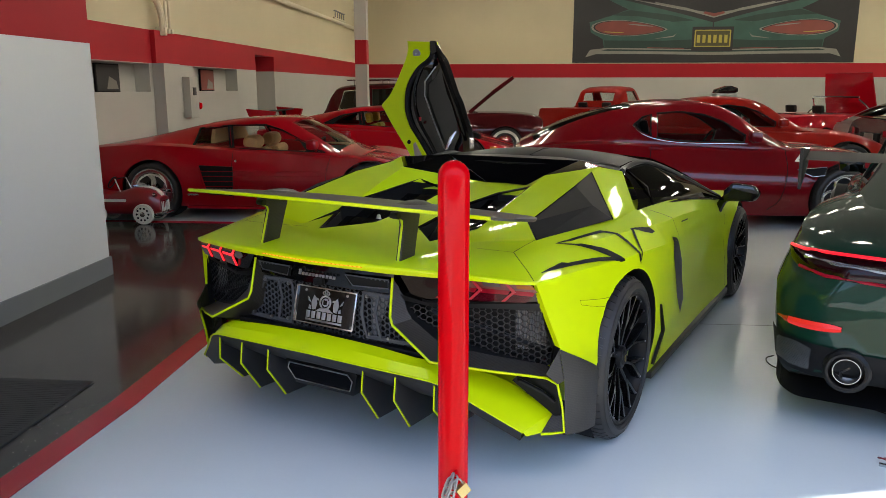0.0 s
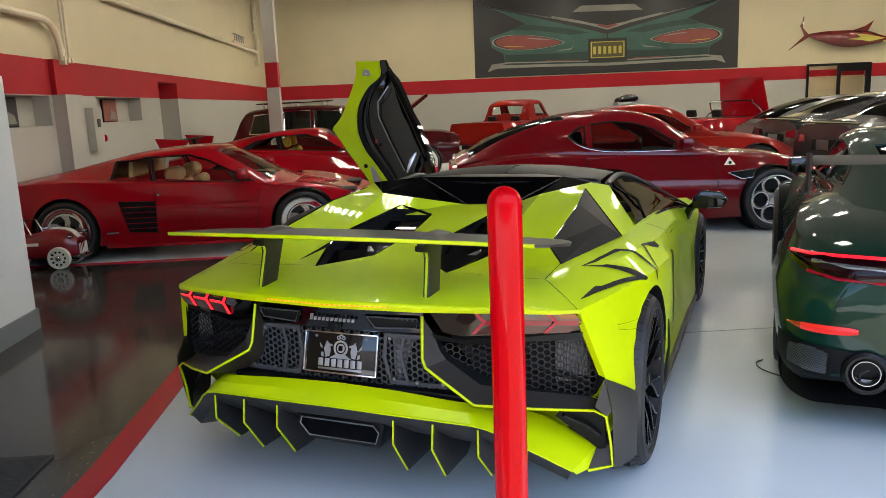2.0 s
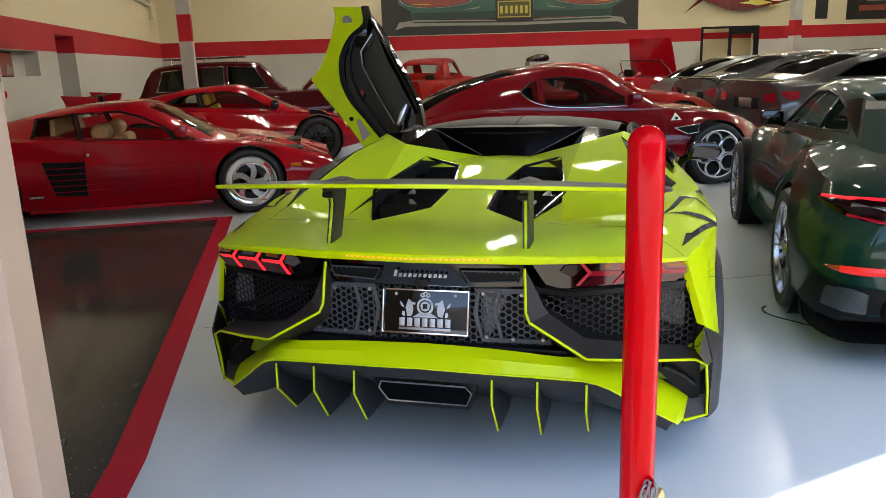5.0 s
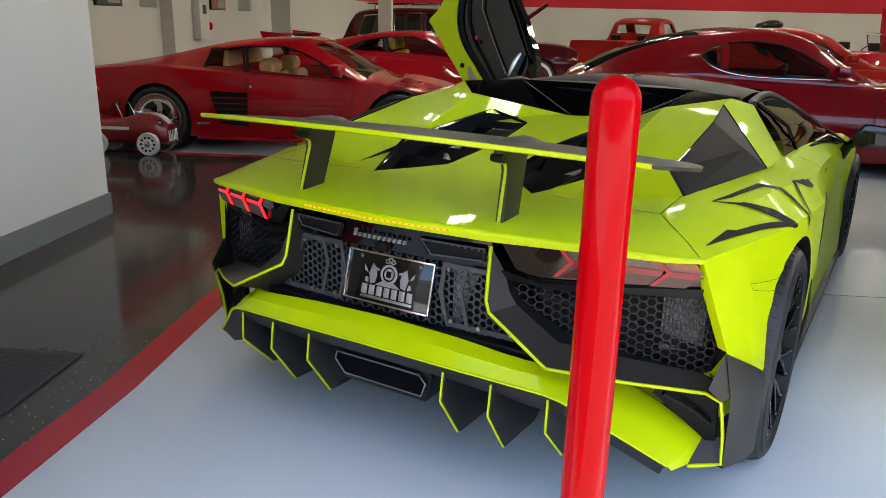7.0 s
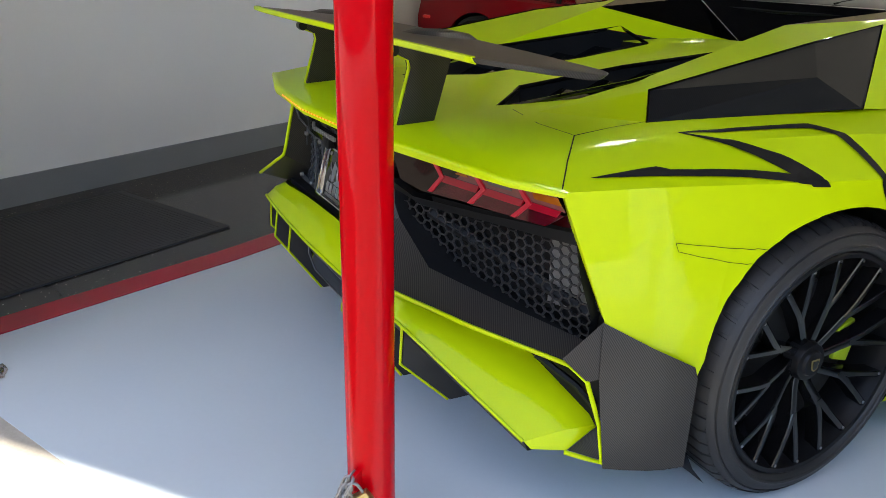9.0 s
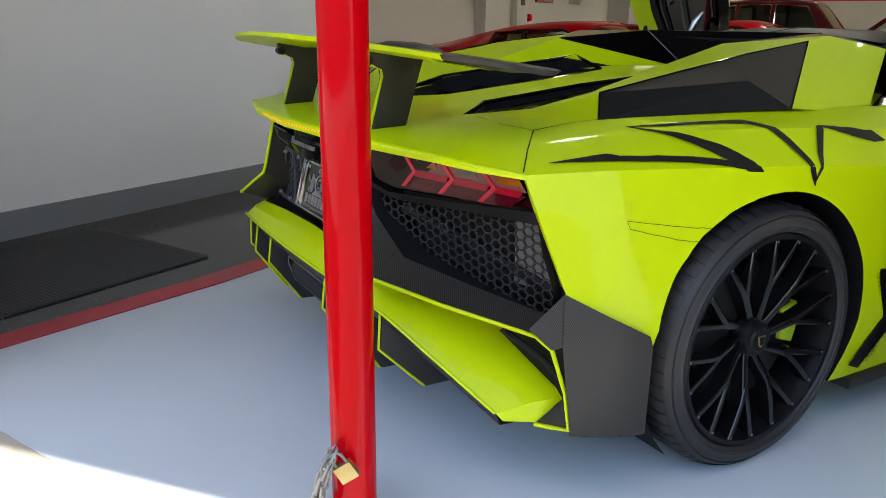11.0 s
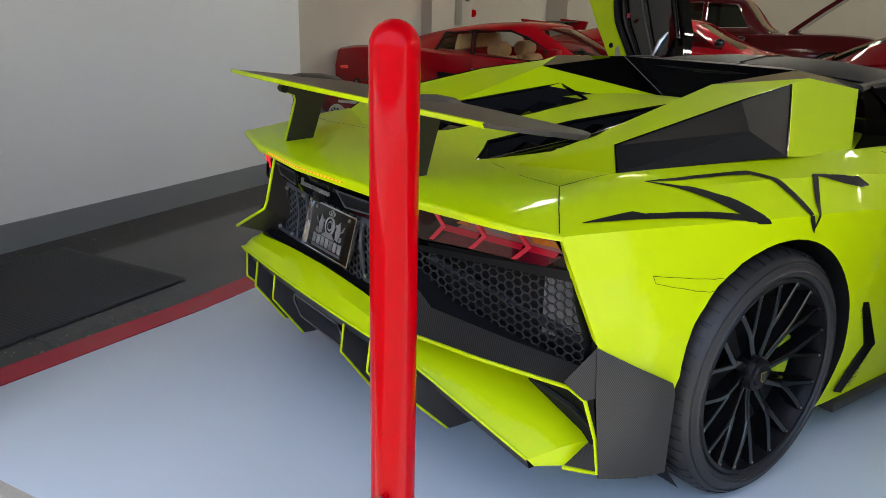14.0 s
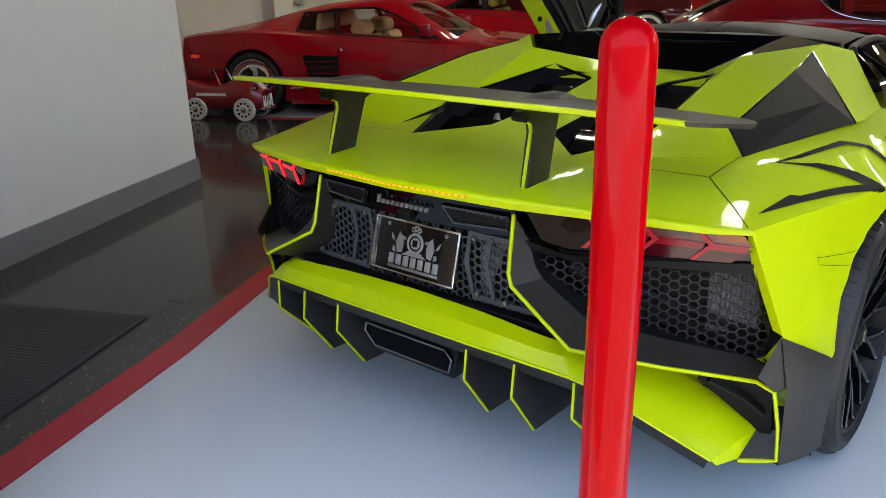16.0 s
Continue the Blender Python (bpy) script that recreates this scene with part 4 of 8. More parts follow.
# tail lamps
LAMP = [(0.362, -0.822, 0.830), (0.60, -0.760, 0.830), (0.842, -0.668, 0.820), (0.856, -0.640, 0.745), (0.66, -0.725, 0.738), (0.47, -0.800, 0.735), (0.41, -0.815, 0.755)]
for lamp in both("tail_lamp", bm_prism(LAMP, (0, 0.05, 0)), GLOSS, "dark tail lamp with lit red arrows", 20):
    sx = 1 if sum(v.co.x for v in lamp.data.vertices) > 0 else -1

    def on_lamp(x, z, out=0.006):
        z = 0.748 + (z - 0.748) * (1.34 - 0.28 * (x - 0.40) / 0.45)
        return (sx * x, -0.822 + (x - 0.362) * 0.325 - 0.012 - out + 0.02 * max(0, 0.83 - z), z)
    def pane(name, corners, out, mat, label=""):
        part(name, bm_prism([on_lamp(x, z, out) for x, z in corners], (0, 0.004, 0)), mat, lamp, label)

    # a matching pair: each side's light is painted into its lens and strip colours
    for x, xr in ((0.546, 0.660), (0.662, 0.776), (0.778, 0.862)):
        pane("upper_lens", [(x - 0.022, 0.807), (xr - 0.028, 0.808), (xr - 0.004, 0.783), (x + 0.003, 0.783)], 0.0, LENS_ROSE if sx > 0 else LENS_DARK, "upper lens, light painted into its tone by side")
        pane("inner_lens", [(x + 0.004, 0.805), (x + 0.062, 0.806), (x + 0.072, 0.793), (x + 0.012, 0.792)], 0.0015, LENS_TURN if 0.6 > x or x > 0.7 else LENS_CLEAR, "pale amber chamber")
        pane("lower_lens", [(x + 0.001, 0.777), (xr - 0.004, 0.776), (xr - 0.044, 0.746), (x - 0.040, 0.744)], 0.0, LENS_DEEP, "blackish red lower lens")
        arm = 0.010 if sx > 0 else 0.012
        pane("light_bar", [(x - 0.002, 0.785), (xr - 0.010, 0.784), (xr - 0.018, 0.770), (x - 0.006, 0.771)] if sx > 0 else [(x, 0.783), (xr - 0.022, 0.782), (xr - 0.026, 0.775), (x - 0.003, 0.774)], 0.003, LENS_RED if sx > 0 else LIT_RED, "red light bar")
        bm = bmesh.new()
        for zig in ([(x - 0.030, 0.806), (x - 0.030 + arm, 0.806), (x + arm * 0.8, 0.781), (x - 0.004, 0.779)], [(x - 0.005, 0.780), (x + arm * 0.8, 0.781), (x - 0.040 + arm, 0.747), (x - 0.042, 0.747)]):
            bm_prism([on_lamp(*q, 0.005) for q in zig], (0, 0.006, 0), bm)
        part("arrow", bm, LIT_DIM if sx > 0 else LIT_RED, lamp, "dimly lit red arrow of the lamp")
    pane("lens", [(0.47, 0.80), (0.515, 0.802), (0.530, 0.778), (0.485, 0.772), (0.455, 0.785)], 0.001, LENS_DARK if sx > 0 else LENS_CLEAR, "reversing lens, light painted into its tone by side")
both("lamp_shelf", ribbon([(0.375, -0.835, 0.752), (0.48, -0.815, 0.730), (0.66, -0.738, 0.732), (0.862, -0.640, 0.738)], [(0.385, -0.82, 0.725), (0.50, -0.80, 0.712), (0.67, -0.72, 0.712), (0.872, -0.615, 0.705)]), SATIN)


def outer_grille(u, v, back):
    """u outwards, v upwards over the outer grille."""
    x = 0.38 + u
    y = -0.805 + (x - 0.40) * 0.40 + (0.70 - (0.48 + v)) * 0.10
    return (x, y + 0.006 + back, 0.48 + v)


def in_outer(u, v):
    x, z = 0.38 + u, 0.48 + v
    return z < 0.705 and x < 0.862 + (0.70 - z) * 0.33 and x > 0.375 + max(0, 0.70 - z) * 0.70 and z > 0.540 - (x - 0.53) * 0.24


for g in both("grille", hex_mesh((lambda v, u, back: outer_grille(u, v, back), lambda v, u: in_outer(u, v), 0.23, 0.54), 0.0240, 0.0022, 0.004), GRILLE, "black honeycomb outer grille", 30):
    pass
both("tail_fill", bm_faces([(0.36, -0.60, 0.80), (0.82, -0.575, 0.80), (0.86, -0.565, 0.50), (0.60, -0.60, 0.46), (0.36, -0.62, 0.52)], [(0, 1, 2, 3, 4)]), MATTE)
both("grille_backing", bm_faces([(0.40, -0.74, 0.73), (0.845, -0.56, 0.73), (0.885, -0.545, 0.55), (0.85, -0.545, 0.49), (0.52, -0.72, 0.56)], [(0, 1, 2, 3, 4)]), MATTE)
both("radiator", bm_grid([[(0.752 + 0.105 * i / 22, -0.617 + 0.105 * i / 22 * 0.4 + (0.006 if i % 2 else 0), z) for i in range(23)] for z in (0.54, 0.70)]), FINS, "pale finned radiator behind the grille", 10)
FRM = [(0.858, -0.640, 0.735), (0.874, -0.628, 0.64), (0.897, -0.612, 0.56), (0.890, -0.612, 0.480)]
both("grille_frame", ribbon(FRM, [(x - 0.012, y + 0.07, z) for x, y, z in FRM]), MATTE)
both("grille_lip", ribbon(GRL, [(x, y + 0.11, z + 0.004) for x, y, z in GRL]), MATTE)
both("grille_bar", bm_tube([(0.46, -0.76, 0.68), (0.86, -0.57, 0.54)], 0.014, 6), SATIN)
# middle: gloss band, vents, wordmark as plain bars, honeycomb
part("tail_band", bm_grid([[(-0.345, -0.830, 0.832), (-0.15, -0.858, 0.830), (0.15, -0.858, 0.830), (0.345, -0.830, 0.832)], [(-0.335, -0.815, 0.745), (-0.15, -0.835, 0.742), (0.15, -0.835, 0.742), (0.335, -0.815, 0.745)], [(-0.335, -0.80, 0.735), (-0.15, -0.815, 0.732), (0.15, -0.815, 0.732), (0.335, -0.80, 0.735)]]), GLOSS, HERO, "gloss black band under the tail edge")
vent = hex_mesh((lambda u, v, back: (0.135 + u, -0.852 + u * 0.11 - v * 0.3 * 0 + back + (0.79 - 0.758 - v) * 0.36, 0.758 + v), lambda u, v: 0.004 < v < 0.04 and 0.02 - v * 0.5 < u < 0.19, 0.19, 0.045), 0.019, 0.003, 0.01, squash=0.7)
both("band_vent", vent, GRILLE_MID, "honeycomb slot in the gloss band")
both("band_vent_back", bm_faces([(0.13, -0.858, 0.806), (0.33, -0.834, 0.802), (0.325, -0.822, 0.760), (0.15, -0.845, 0.758)], [(0, 1, 2, 3)]), MATTE)
VR = [(0.140, -0.8605, 0.803), (0.325, -0.8385, 0.800), (0.318, -0.829, 0.764), (0.165, -0.8475, 0.760)]
both("vent_rim", bm_tube(VR + VR[:2], 0.0026, 6), GRILLE_MID, "grey rim of the honeycomb slot")
bm = bmesh.new()
for i in range(11):      # plain slanted bars in place of the lettering
    x, h = -0.092 + i * 0.0172, 0.022 if i == 0 else 0.011
    y = -0.864 + 0.09 * x * x
    bm_prism([(x, y, 0.777), (x + 0.010, y, 0.777), (x + 0.010 + h * 0.25, y, 0.777 + h), (x + h * 0.25, y, 0.777 + h)], (0, 0.006, 0), bm)
part("wordmark", bm, SILVER_INK, HERO, "small silver script badge as plain strokes")
part("reverse_camera", bm_box(-0.022, 0.022, -0.858, -0.83, 0.742, 0.768, 0.004), SATIN, HERO)


def middle_mesh(u, v, back):
    return (-0.45 + u, -0.795 + 0.02 * math.cos((u - 0.45) * 3) * -1 + back + 0.02, 0.528 + v)


part("middle_grille", hex_mesh((lambda v, u, back: middle_mesh(u, v, back), lambda v, u: v < 0.20 and abs(u - 0.45) < 0.345 + (0.20 - v) * 0.42, 0.21, 0.92), 0.0235, 0.0030, 0.004), GRILLE_MID, HERO, "dark honeycomb behind the plate")
part("middle_backing", bm_faces([(-0.36, -0.745, 0.745), (0.36, -0.745, 0.745), (0.47, -0.745, 0.51), (-0.47, -0.745, 0.51)], [(0, 1, 2, 3)]), MATTE, HERO)
for sx in (-1, 1):      # framed mesh panels on both sides of the plate
    rim = [(sx * 0.185, -0.800, 0.722), (sx * 0.335, -0.796, 0.722), (sx * 0.375, -0.794, 0.640), (sx * 0.425, -0.792, 0.548), (sx * 0.195, -0.800, 0.548), (sx * 0.172, -0.800, 0.640)]
    frame_part = part("mesh_frame", bm_strip(rim + rim[:2], 0.016, 0.005, (0, -1, 0)), GRILLE_MID, HERO, "blue-grey frame of the mesh panel")
    for x, z in ((0.20, 0.712), (0.33, 0.712), (0.21, 0.560), (0.40, 0.560), (0.30, 0.556)):
        part("screw", bm_lathe([(0, -0.008), (0.006, -0.008), (0.0075, -0.004), (0.0075, 0.002)], 10, "y"), STEEL, frame_part).matrix_basis = pose(sx * x, -0.802, z)
    part("mesh_band", bm_strip([(sx * 0.255, -0.802, 0.722), (sx * 0.238, -0.802, 0.65), (sx * 0.262, -0.802, 0.55)], 0.012, 0.004, (0, -1, 0)), GRILLE_MID, frame_part)
part("heat_shield", bm_faces([(0.19, -0.762, 0.73), (0.29, -0.762, 0.73), (0.21, -0.762, 0.54), (0.19, -0.762, 0.54)], [(0, 1, 2, 3)]), FINS, HERO, "pale heat shield behind the mesh")
part("grille_sill", bm_box(-0.48, 0.48, -0.82, -0.765, 0.508, 0.53, 0.006), SATIN, HERO)
plate = thing("licence_plate", "black dealer plate with silver crest in a chrome frame", "plate", pose(-0.001, -0.812, 0.640, -15))
part("panel", bm_box(-0.150, 0.150, -0.004, 0.004, -0.074, 0.074, 0.002), GLOSS, plate)
for a in ((-0.154, 0.154, 0.070, 0.077), (-0.154, 0.154, -0.077, -0.070), (-0.154, -0.147, -0.077, 0.077), (0.147, 0.154, -0.077, 0.077)):
    part("frame", bm_box(a[0], a[1], -0.010, 0.003, a[2], a[3], 0.003), CHROME, plate)
ring = bm_lathe([(0.0215, -0.0065), (0.0225, -0.0075), (0.0285, -0.0075), (0.0295, -0.0065), (0.0295, -0.003), (0.0215, -0.003)], 28, "y")
crest = part("crest", ring, SILVER_INK, plate, "silver ring crest")
crest.matrix_basis = pose(0, 0, 0.018)
part("crest_disc", bm_lathe([(0.0, -0.0055), (0.0165, -0.0055), (0.0175, -0.003)], 24, "y"), SILVER_INK, crest)
part("crest_mark", bm_prism([(-0.008, -0.0075, -0.009), (0.008, -0.0075, -0.009), (0.008, -0.0075, 0.009), (-0.008, -0.0075, 0.009)], (0, 0.003, 0)), GLOSS, crest)
part("crest_base", bm_prism([(-0.045, -0.006, -0.020), (0.045, -0.006, -0.020), (0.022, -0.006, -0.006), (-0.022, -0.006, -0.006)], (0, 0.003, 0)), SILVER_INK, plate)
for k, (x, z, r) in enumerate(((-0.010, 0.056, 0.008), (0.010, 0.056, 0.008), (0, 0.060, 0.009))):
    part("crest_top", bm_lathe([(r * 0.45, -0.007), (r, -0.007), (r, -0.003), (r * 0.45, -0.003)], 12, "y"), SILVER_INK, plate).matrix_basis = pose(x, 0, z)
for x in (-1, 1):      # plain upright ornaments beside the ring
    for out in ([(0.046, -0.014), (0.062, -0.018), (0.070, 0.012), (0.060, 0.042), (0.046, 0.030), (0.042, 0.008)], [(0.070, -0.018), (0.082, -0.014), (0.080, 0.000), (0.072, -0.002)], [(0.036, 0.022), (0.050, 0.026), (0.048, 0.032), (0.036, 0.030)], [(0.074, 0.012), (0.086, 0.018), (0.090, 0.034), (0.082, 0.026)]):
        part("crest_leaf", bm_prism([(x * u, -0.006, w) for u, w in out], (0, 0.003, 0)), SILVER_INK, plate, "silver leaf ornament")
bar_mesh = None
for k in range(7):      # plain bars in place of the name
    m = pose(-0.081 + 0.027 * k, 0, -0.037)
    if bar_mesh is None:
        bar_mesh = part("name_bar", bm_box(-0.0095, 0.0095, -0.0065, -0.003, -0.0145, 0.0145, 0.001), SILVER_INK, plate)
        bar_mesh.matrix_basis = m
    else:
        alike(bar_mesh, m)
part("name_strip", bm_box(-0.092, 0.092, -0.006, -0.003, -0.063, -0.0545, 0.001), STEEL, plate, "thin silver strip under the bars")
for x in (-0.105, 0.105):
    part("plate_bolt", bm_lathe([(0, -0.007), (0.005, -0.007), (0.006, -0.004)], 10, "y"), STEEL, plate).matrix_basis = pose(x, 0, 0.058)

# lower lip, diffuser, fins and exhaust
LIP_LOW = [(0, -0.930, 0.482), (0.25, -0.918, 0.474), (0.45, -0.902, 0.466), (0.58, -0.878, 0.448), (0.70, -0.800, 0.358), (0.832, -0.712, 0.256)]
LIP_TOP = [(0, -0.835, 0.535), (0.25, -0.838, 0.530), (0.46, -0.845, 0.520), (0.58, -0.765, 0.488), (0.715, -0.610, 0.402), (0.884, -0.548, 0.285)]
LIP_END = [(0, -0.78, 0.535), (0.25, -0.78, 0.53), (0.46, -0.79, 0.515), (0.60, -0.79, 0.495), (0.76, -0.70, 0.42), (0.88, -0.60, 0.30)]
full = lambda pts: [(-x, y, z) for x, y, z in pts[:0:-1]] + pts
low, topl = full(smooth_line(LIP_LOW, 3)), full(smooth_line(LIP_TOP, 3))
low, topl = [tuple(p) for p in low], [tuple(p) for p in topl]
mid = [(a[0] * 0.45 + b[0] * 0.55, a[1] * 0.45 + b[1] * 0.55 - 0.012, a[2] * 0.45 + b[2] * 0.55 + 0.006) for a, b in zip(low, topl)]
under = [(x * 0.985, y + 0.012, z - 0.018) for x, y, z in low]
bm = bm_grid([list(topl), list(mid), list(low)])
part("rear_lip", bm, LIME, HERO, "lime rear lip flaring down at both ends", 25)
edge = [(x, y - 0.002, z + 0.001) for x, y, z in low]
part("lip_edge", bm_tube(edge, 0.0042, 6), LIME, HERO)
both("lip_fold", bm_faces([(0.832, -0.712, 0.256), (0.8606, -0.634, 0.278), (0.884, -0.548, 0.285), (0.866, -0.620, 0.226), (0.842, -0.698, 0.238)], [(0, 1, 2, 3, 4)]), LIME)
both("lip_end", bm_faces([(0.866, -0.618, 0.226), (0.884, -0.546, 0.285), (0.938, -0.560, 0.300), (0.941, -0.578, 0.234)], [(0, 1, 2, 3)]), CARBON)
und2 = [(x * 0.97, y + 0.03, z - 0.05) for x, y, z in low]
und3 = [(x * 0.93, max(y + 0.16, -0.74), z * 0.75 - 0.02) for x, y, z in low]
und4 = [(x * 0.90, -0.45, 0.18) for x, y, z in low]
part("diffuser", bm_grid([low, under, und2, und3, und4]), GRILLE, HERO, "black diffuser tray", 30)


def fin(x):
    prof = [(-0.893, 0.448), (-0.905, 0.360), (-0.800, 0.214), (-0.60, 0.205), (-0.50, 0.26), (-0.55, 0.44)]
    if abs(x) > 0.5:
        prof = [(-0.870, 0.440), (-0.875, 0.345), (-0.745, 0.214), (-0.58, 0.210), (-0.50, 0.26), (-0.55, 0.42)]
    f = part("fin", bm_prism([(x - 0.006, y, z) for y, z in prof], (0.012, 0, 0), bevel=0.002), GRILLE, HERO, "black diffuser fin")
    part("fin_edge", bm_tube([(x, y - 0.004, z) for y, z in prof[:3]], 0.0036, 6), LIME, f, "lime rear edge of the fin")


for x in (-0.548, -0.392, -0.242, 0.242, 0.392, 0.548):
    fin(x)
ex = part("exhaust", bm_prism([(-0.185, -0.86, 0.40), (-0.16, -0.862, 0.425), (0.16, -0.862, 0.425), (0.185, -0.86, 0.40), (0.15, -0.84, 0.300), (-0.15, -0.84, 0.300)], (0, 0.14, 0), bevel=0.004), SATIN, HERO, "satin black central exhaust outlet")
hexo = [(-0.155, -0.868, 0.398), (0.145, -0.868, 0.398), (0.165, -0.866, 0.372), (0.145, -0.857, 0.325), (-0.135, -0.857, 0.325), (-0.165, -0.866, 0.372)]
part("outlet_rim", bm_tube(hexo + hexo[:1], 0.003, 5), STEEL, ex)
part("outlet", bm_prism(hexo, (0, 0.004, 0)), DARK_PANE, ex)
lip = []
for (x, y, z), h in zip([(0.856, -0.664, 0.820), (0.78, -0.748, 0.838), (0.69, -0.80, 0.852), (0.36, -0.884, 0.863), (0.18, -0.898, 0.8635), (0.0, -0.912, 0.864)], (0.010, 0.016, 0.020, 0.027, 0.027, 0.027)):
    lip.append([(x, y + 0.012, z + 0.0025), (x, y - 0.002, z + 0.002), (x, y - 0.006, z - 0.003), (x, y - 0.0065, z - 0.4 * h), (x, y - 0.002, z - 0.9 * h), (x, y + 0.006, z - h)])
lip = [[(-x, y, z) for x, y, z in r] for r in lip] + lip[-2::-1]
part("deck_lip", bm_grid(lip), LIME, HERO, "rounded lime lip of the engine lid", 50)
bar = part("brake_light", bm_grid([[(x, -0.9188 + 0.0778 * abs(x) + dy, 0.8525 + dz) for dy, dz in ((0, -0.0018), (0, 0.0018), (0.02, 0.0018), (0.02, -0.0018))] for x in [-0.25 + 0.05 * k for k in range(11)]], True, True), LENS_AMBER, HERO, "amber lit brake light strip")
seg = None
for i in range(26):
    x = -0.245 + i * 0.019
    m = pose(x + 0.008, -0.9180 + 0.0778 * abs(x + 0.008), 0.8525)
    if seg is None:
        seg = part("segment", bm_box(-0.0060, 0.0060, -0.002, 0.004, -0.0016, 0.0016), LIT_AMBER, bar)
        seg.matrix_basis = m
    else:
        alike(seg, m)

# carbon corners behind the rear wheels
both("rear_corner", bm_grid([[(0.924, -0.602, 0.563), (0.952, -0.556, 0.536), (0.978, -0.508, 0.508), (0.993, -0.457, 0.480), (1.001, -0.408, 0.452)], [(0.954, -0.624, 0.452), (0.975, -0.572, 0.447), (0.991, -0.515, 0.440), (1.001, -0.458, 0.433), (1.006, -0.402, 0.425)], [(0.950, -0.585, 0.222), (0.967, -0.538, 0.214), (0.984, -0.49, 0.208), (0.995, -0.445, 0.204), (1.002, -0.400, 0.202)], [(0.90, -0.55, 0.21), (0.915, -0.51, 0.204), (0.93, -0.47, 0.200), (0.94, -0.435, 0.199), (0.95, -0.40, 0.198)]]), CARBON, "woven carbon bumper corner", 25)
both("corner_flap", bm_faces([(0.905, -0.682, 0.490), (0.922, -0.598, 0.563), (0.952, -0.620, 0.452), (0.934, -0.637, 0.440)], [(0, 1, 2, 3)]), CARBON)
both("side_vent", bm_prism([(0.80, -0.64, 0.475), (0.915, -0.59, 0.43), (0.92, -0.56, 0.26), (0.86, -0.56, 0.30), (0.76, -0.66, 0.43)], (0, 0.02, 0)), MATTE)
both("vent_strut", bm_tube([(0.79, -0.665, 0.44), (0.86, -0.605, 0.385), (0.900, -0.580, 0.345)], 0.008, 6), SATIN)

# rear wing
def wing_section(x):
    """The wing slopes up to its rear edge; its ends sweep forward in an arc."""
    s = abs(x) / 0.80
    tip = max(0.0, (s - 0.93) / 0.07)
    ly, zl = -0.620 + 0.140 * x * x - 0.045 * (1 - math.sqrt(max(0.0, 1 - tip ** 2))), 1.066 - 0.052 * x * x
    ty, z = -0.965 + 0.260 * x * x, 1.102 - 0.057 * x * x
    k = 0.72 * (1 - math.sqrt(max(0.0, 1 - tip ** 2)))
    ty, z = ty + (ly - ty) * k, z + (zl - z) * k
    th = 0.020 * (1 - 0.5 * tip)
    return [(x, ty, z), (x, ty * 0.6 + ly * 0.4, z * 0.6 + zl * 0.4 + 0.002), (x, ly + 0.014, zl), (x, ly, zl - 0.008), (x, ty * 0.35 + ly * 0.65, z * 0.35 + zl * 0.65 - th), (x, ty + 0.006, z - 0.010)]


wing_xs = [0.80 * math.sin(math.pi / 2 * (i / 26 - 1)) for i in range(53)]
wing = part("wing", bm_grid([wing_section(x) for x in wing_xs], True, True), CARBON, HERO, "carbon rear wing with a lime trailing edge", 40)
xs = [-0.742 + 1.484 * i / 30 for i in range(31)]
part("wing_edge", bm_grid([[tuple(Vector(wing_section(x)[0]) + Vector(d)) for d in ((0, 0.006, 0.0022), (0, -0.003, 0.0012), (0, -0.003, -0.0085), (0, 0.010, -0.0135))] for x in xs], True, True), LIME, wing, "lime trailing edge")
part("wing_underside", bm_grid([[tuple(Vector(wing_section(x)[k]) + Vector((0, 0, -0.0025))) for k in (5, 4, 3)] for x in [-0.68 + 1.36 * i / 24 for i in range(25)]]), LIME, wing, "lime underside")
for sx in (-1, 1):
    prof = [(-0.801, 0.852, 0.344), (-0.757, 1.000, 0.338), (-0.762, 1.020, 0.338), (-0.812, 1.038, 0.338), (-0.812, 1.070, 0.338), (-0.640, 1.052, 0.338), (-0.652, 1.020, 0.338), (-0.706, 0.850, 0.346)]
    rows = []
    for y, z, x in prof:      # a blade, thickest in its middle
        rows.append((sx * x, y, z))
    bm = bmesh.new()
    for e in (-1, 1):
        ring = [bm.verts.new((x + e * 0.011, y, z)) for x, y, z in rows]
        bm.faces.new(ring if e > 0 else ring[::-1])
        if e < 0:
            first = ring
    for k in range(len(first)):
        bm.faces.new((first[k], first[(k + 1) % len(first)], ring[(k + 1) % len(first)], ring[k]))
    bmesh.ops.bevel(bm, geom=bm.edges[:], offset=0.004, segments=2, profile=0.6, affect="EDGES")
    st = part("wing_strut", bm, CARBON, wing, "carbon wing strut")
    part("strut_edge", bm_tube([(x, y - 0.002, z) for x, y, z in rows[:4]], 0.0048, 6), LIME, st)
    part("strut_foot", bm_box(sx * 0.345 - 0.016, sx * 0.345 + 0.016, -0.802, -0.704, 0.843, 0.856, 0.004), CARBON, st)
    part("strut_bolt", bm_lathe([(0, -0.014), (0.011, -0.014), (0.013, 0.0), (0.013, 0.022), (0, 0.022)], 12, "x"), SATIN, st).matrix_basis = pose(sx * 0.338 - sx * 0.004, -0.806, 1.041)
    cap = bm_grid([[(sx * 0.338 + dx * w, y, z + h * (1 - dx * dx)) for dx in (-1, -0.6, 0, 0.6, 1)] for y, z, w, h in ((-0.79, 1.072, 0.040, 0.006), (-0.74, 1.070, 0.046, 0.018), (-0.66, 1.062, 0.048, 0.022), (-0.600, 1.052, 0.046, 0.020), (-0.578, 1.044, 0.040, 0.004))])
    part("strut_cap", cap, CARBON, st, "raised carbon pad over the strut")


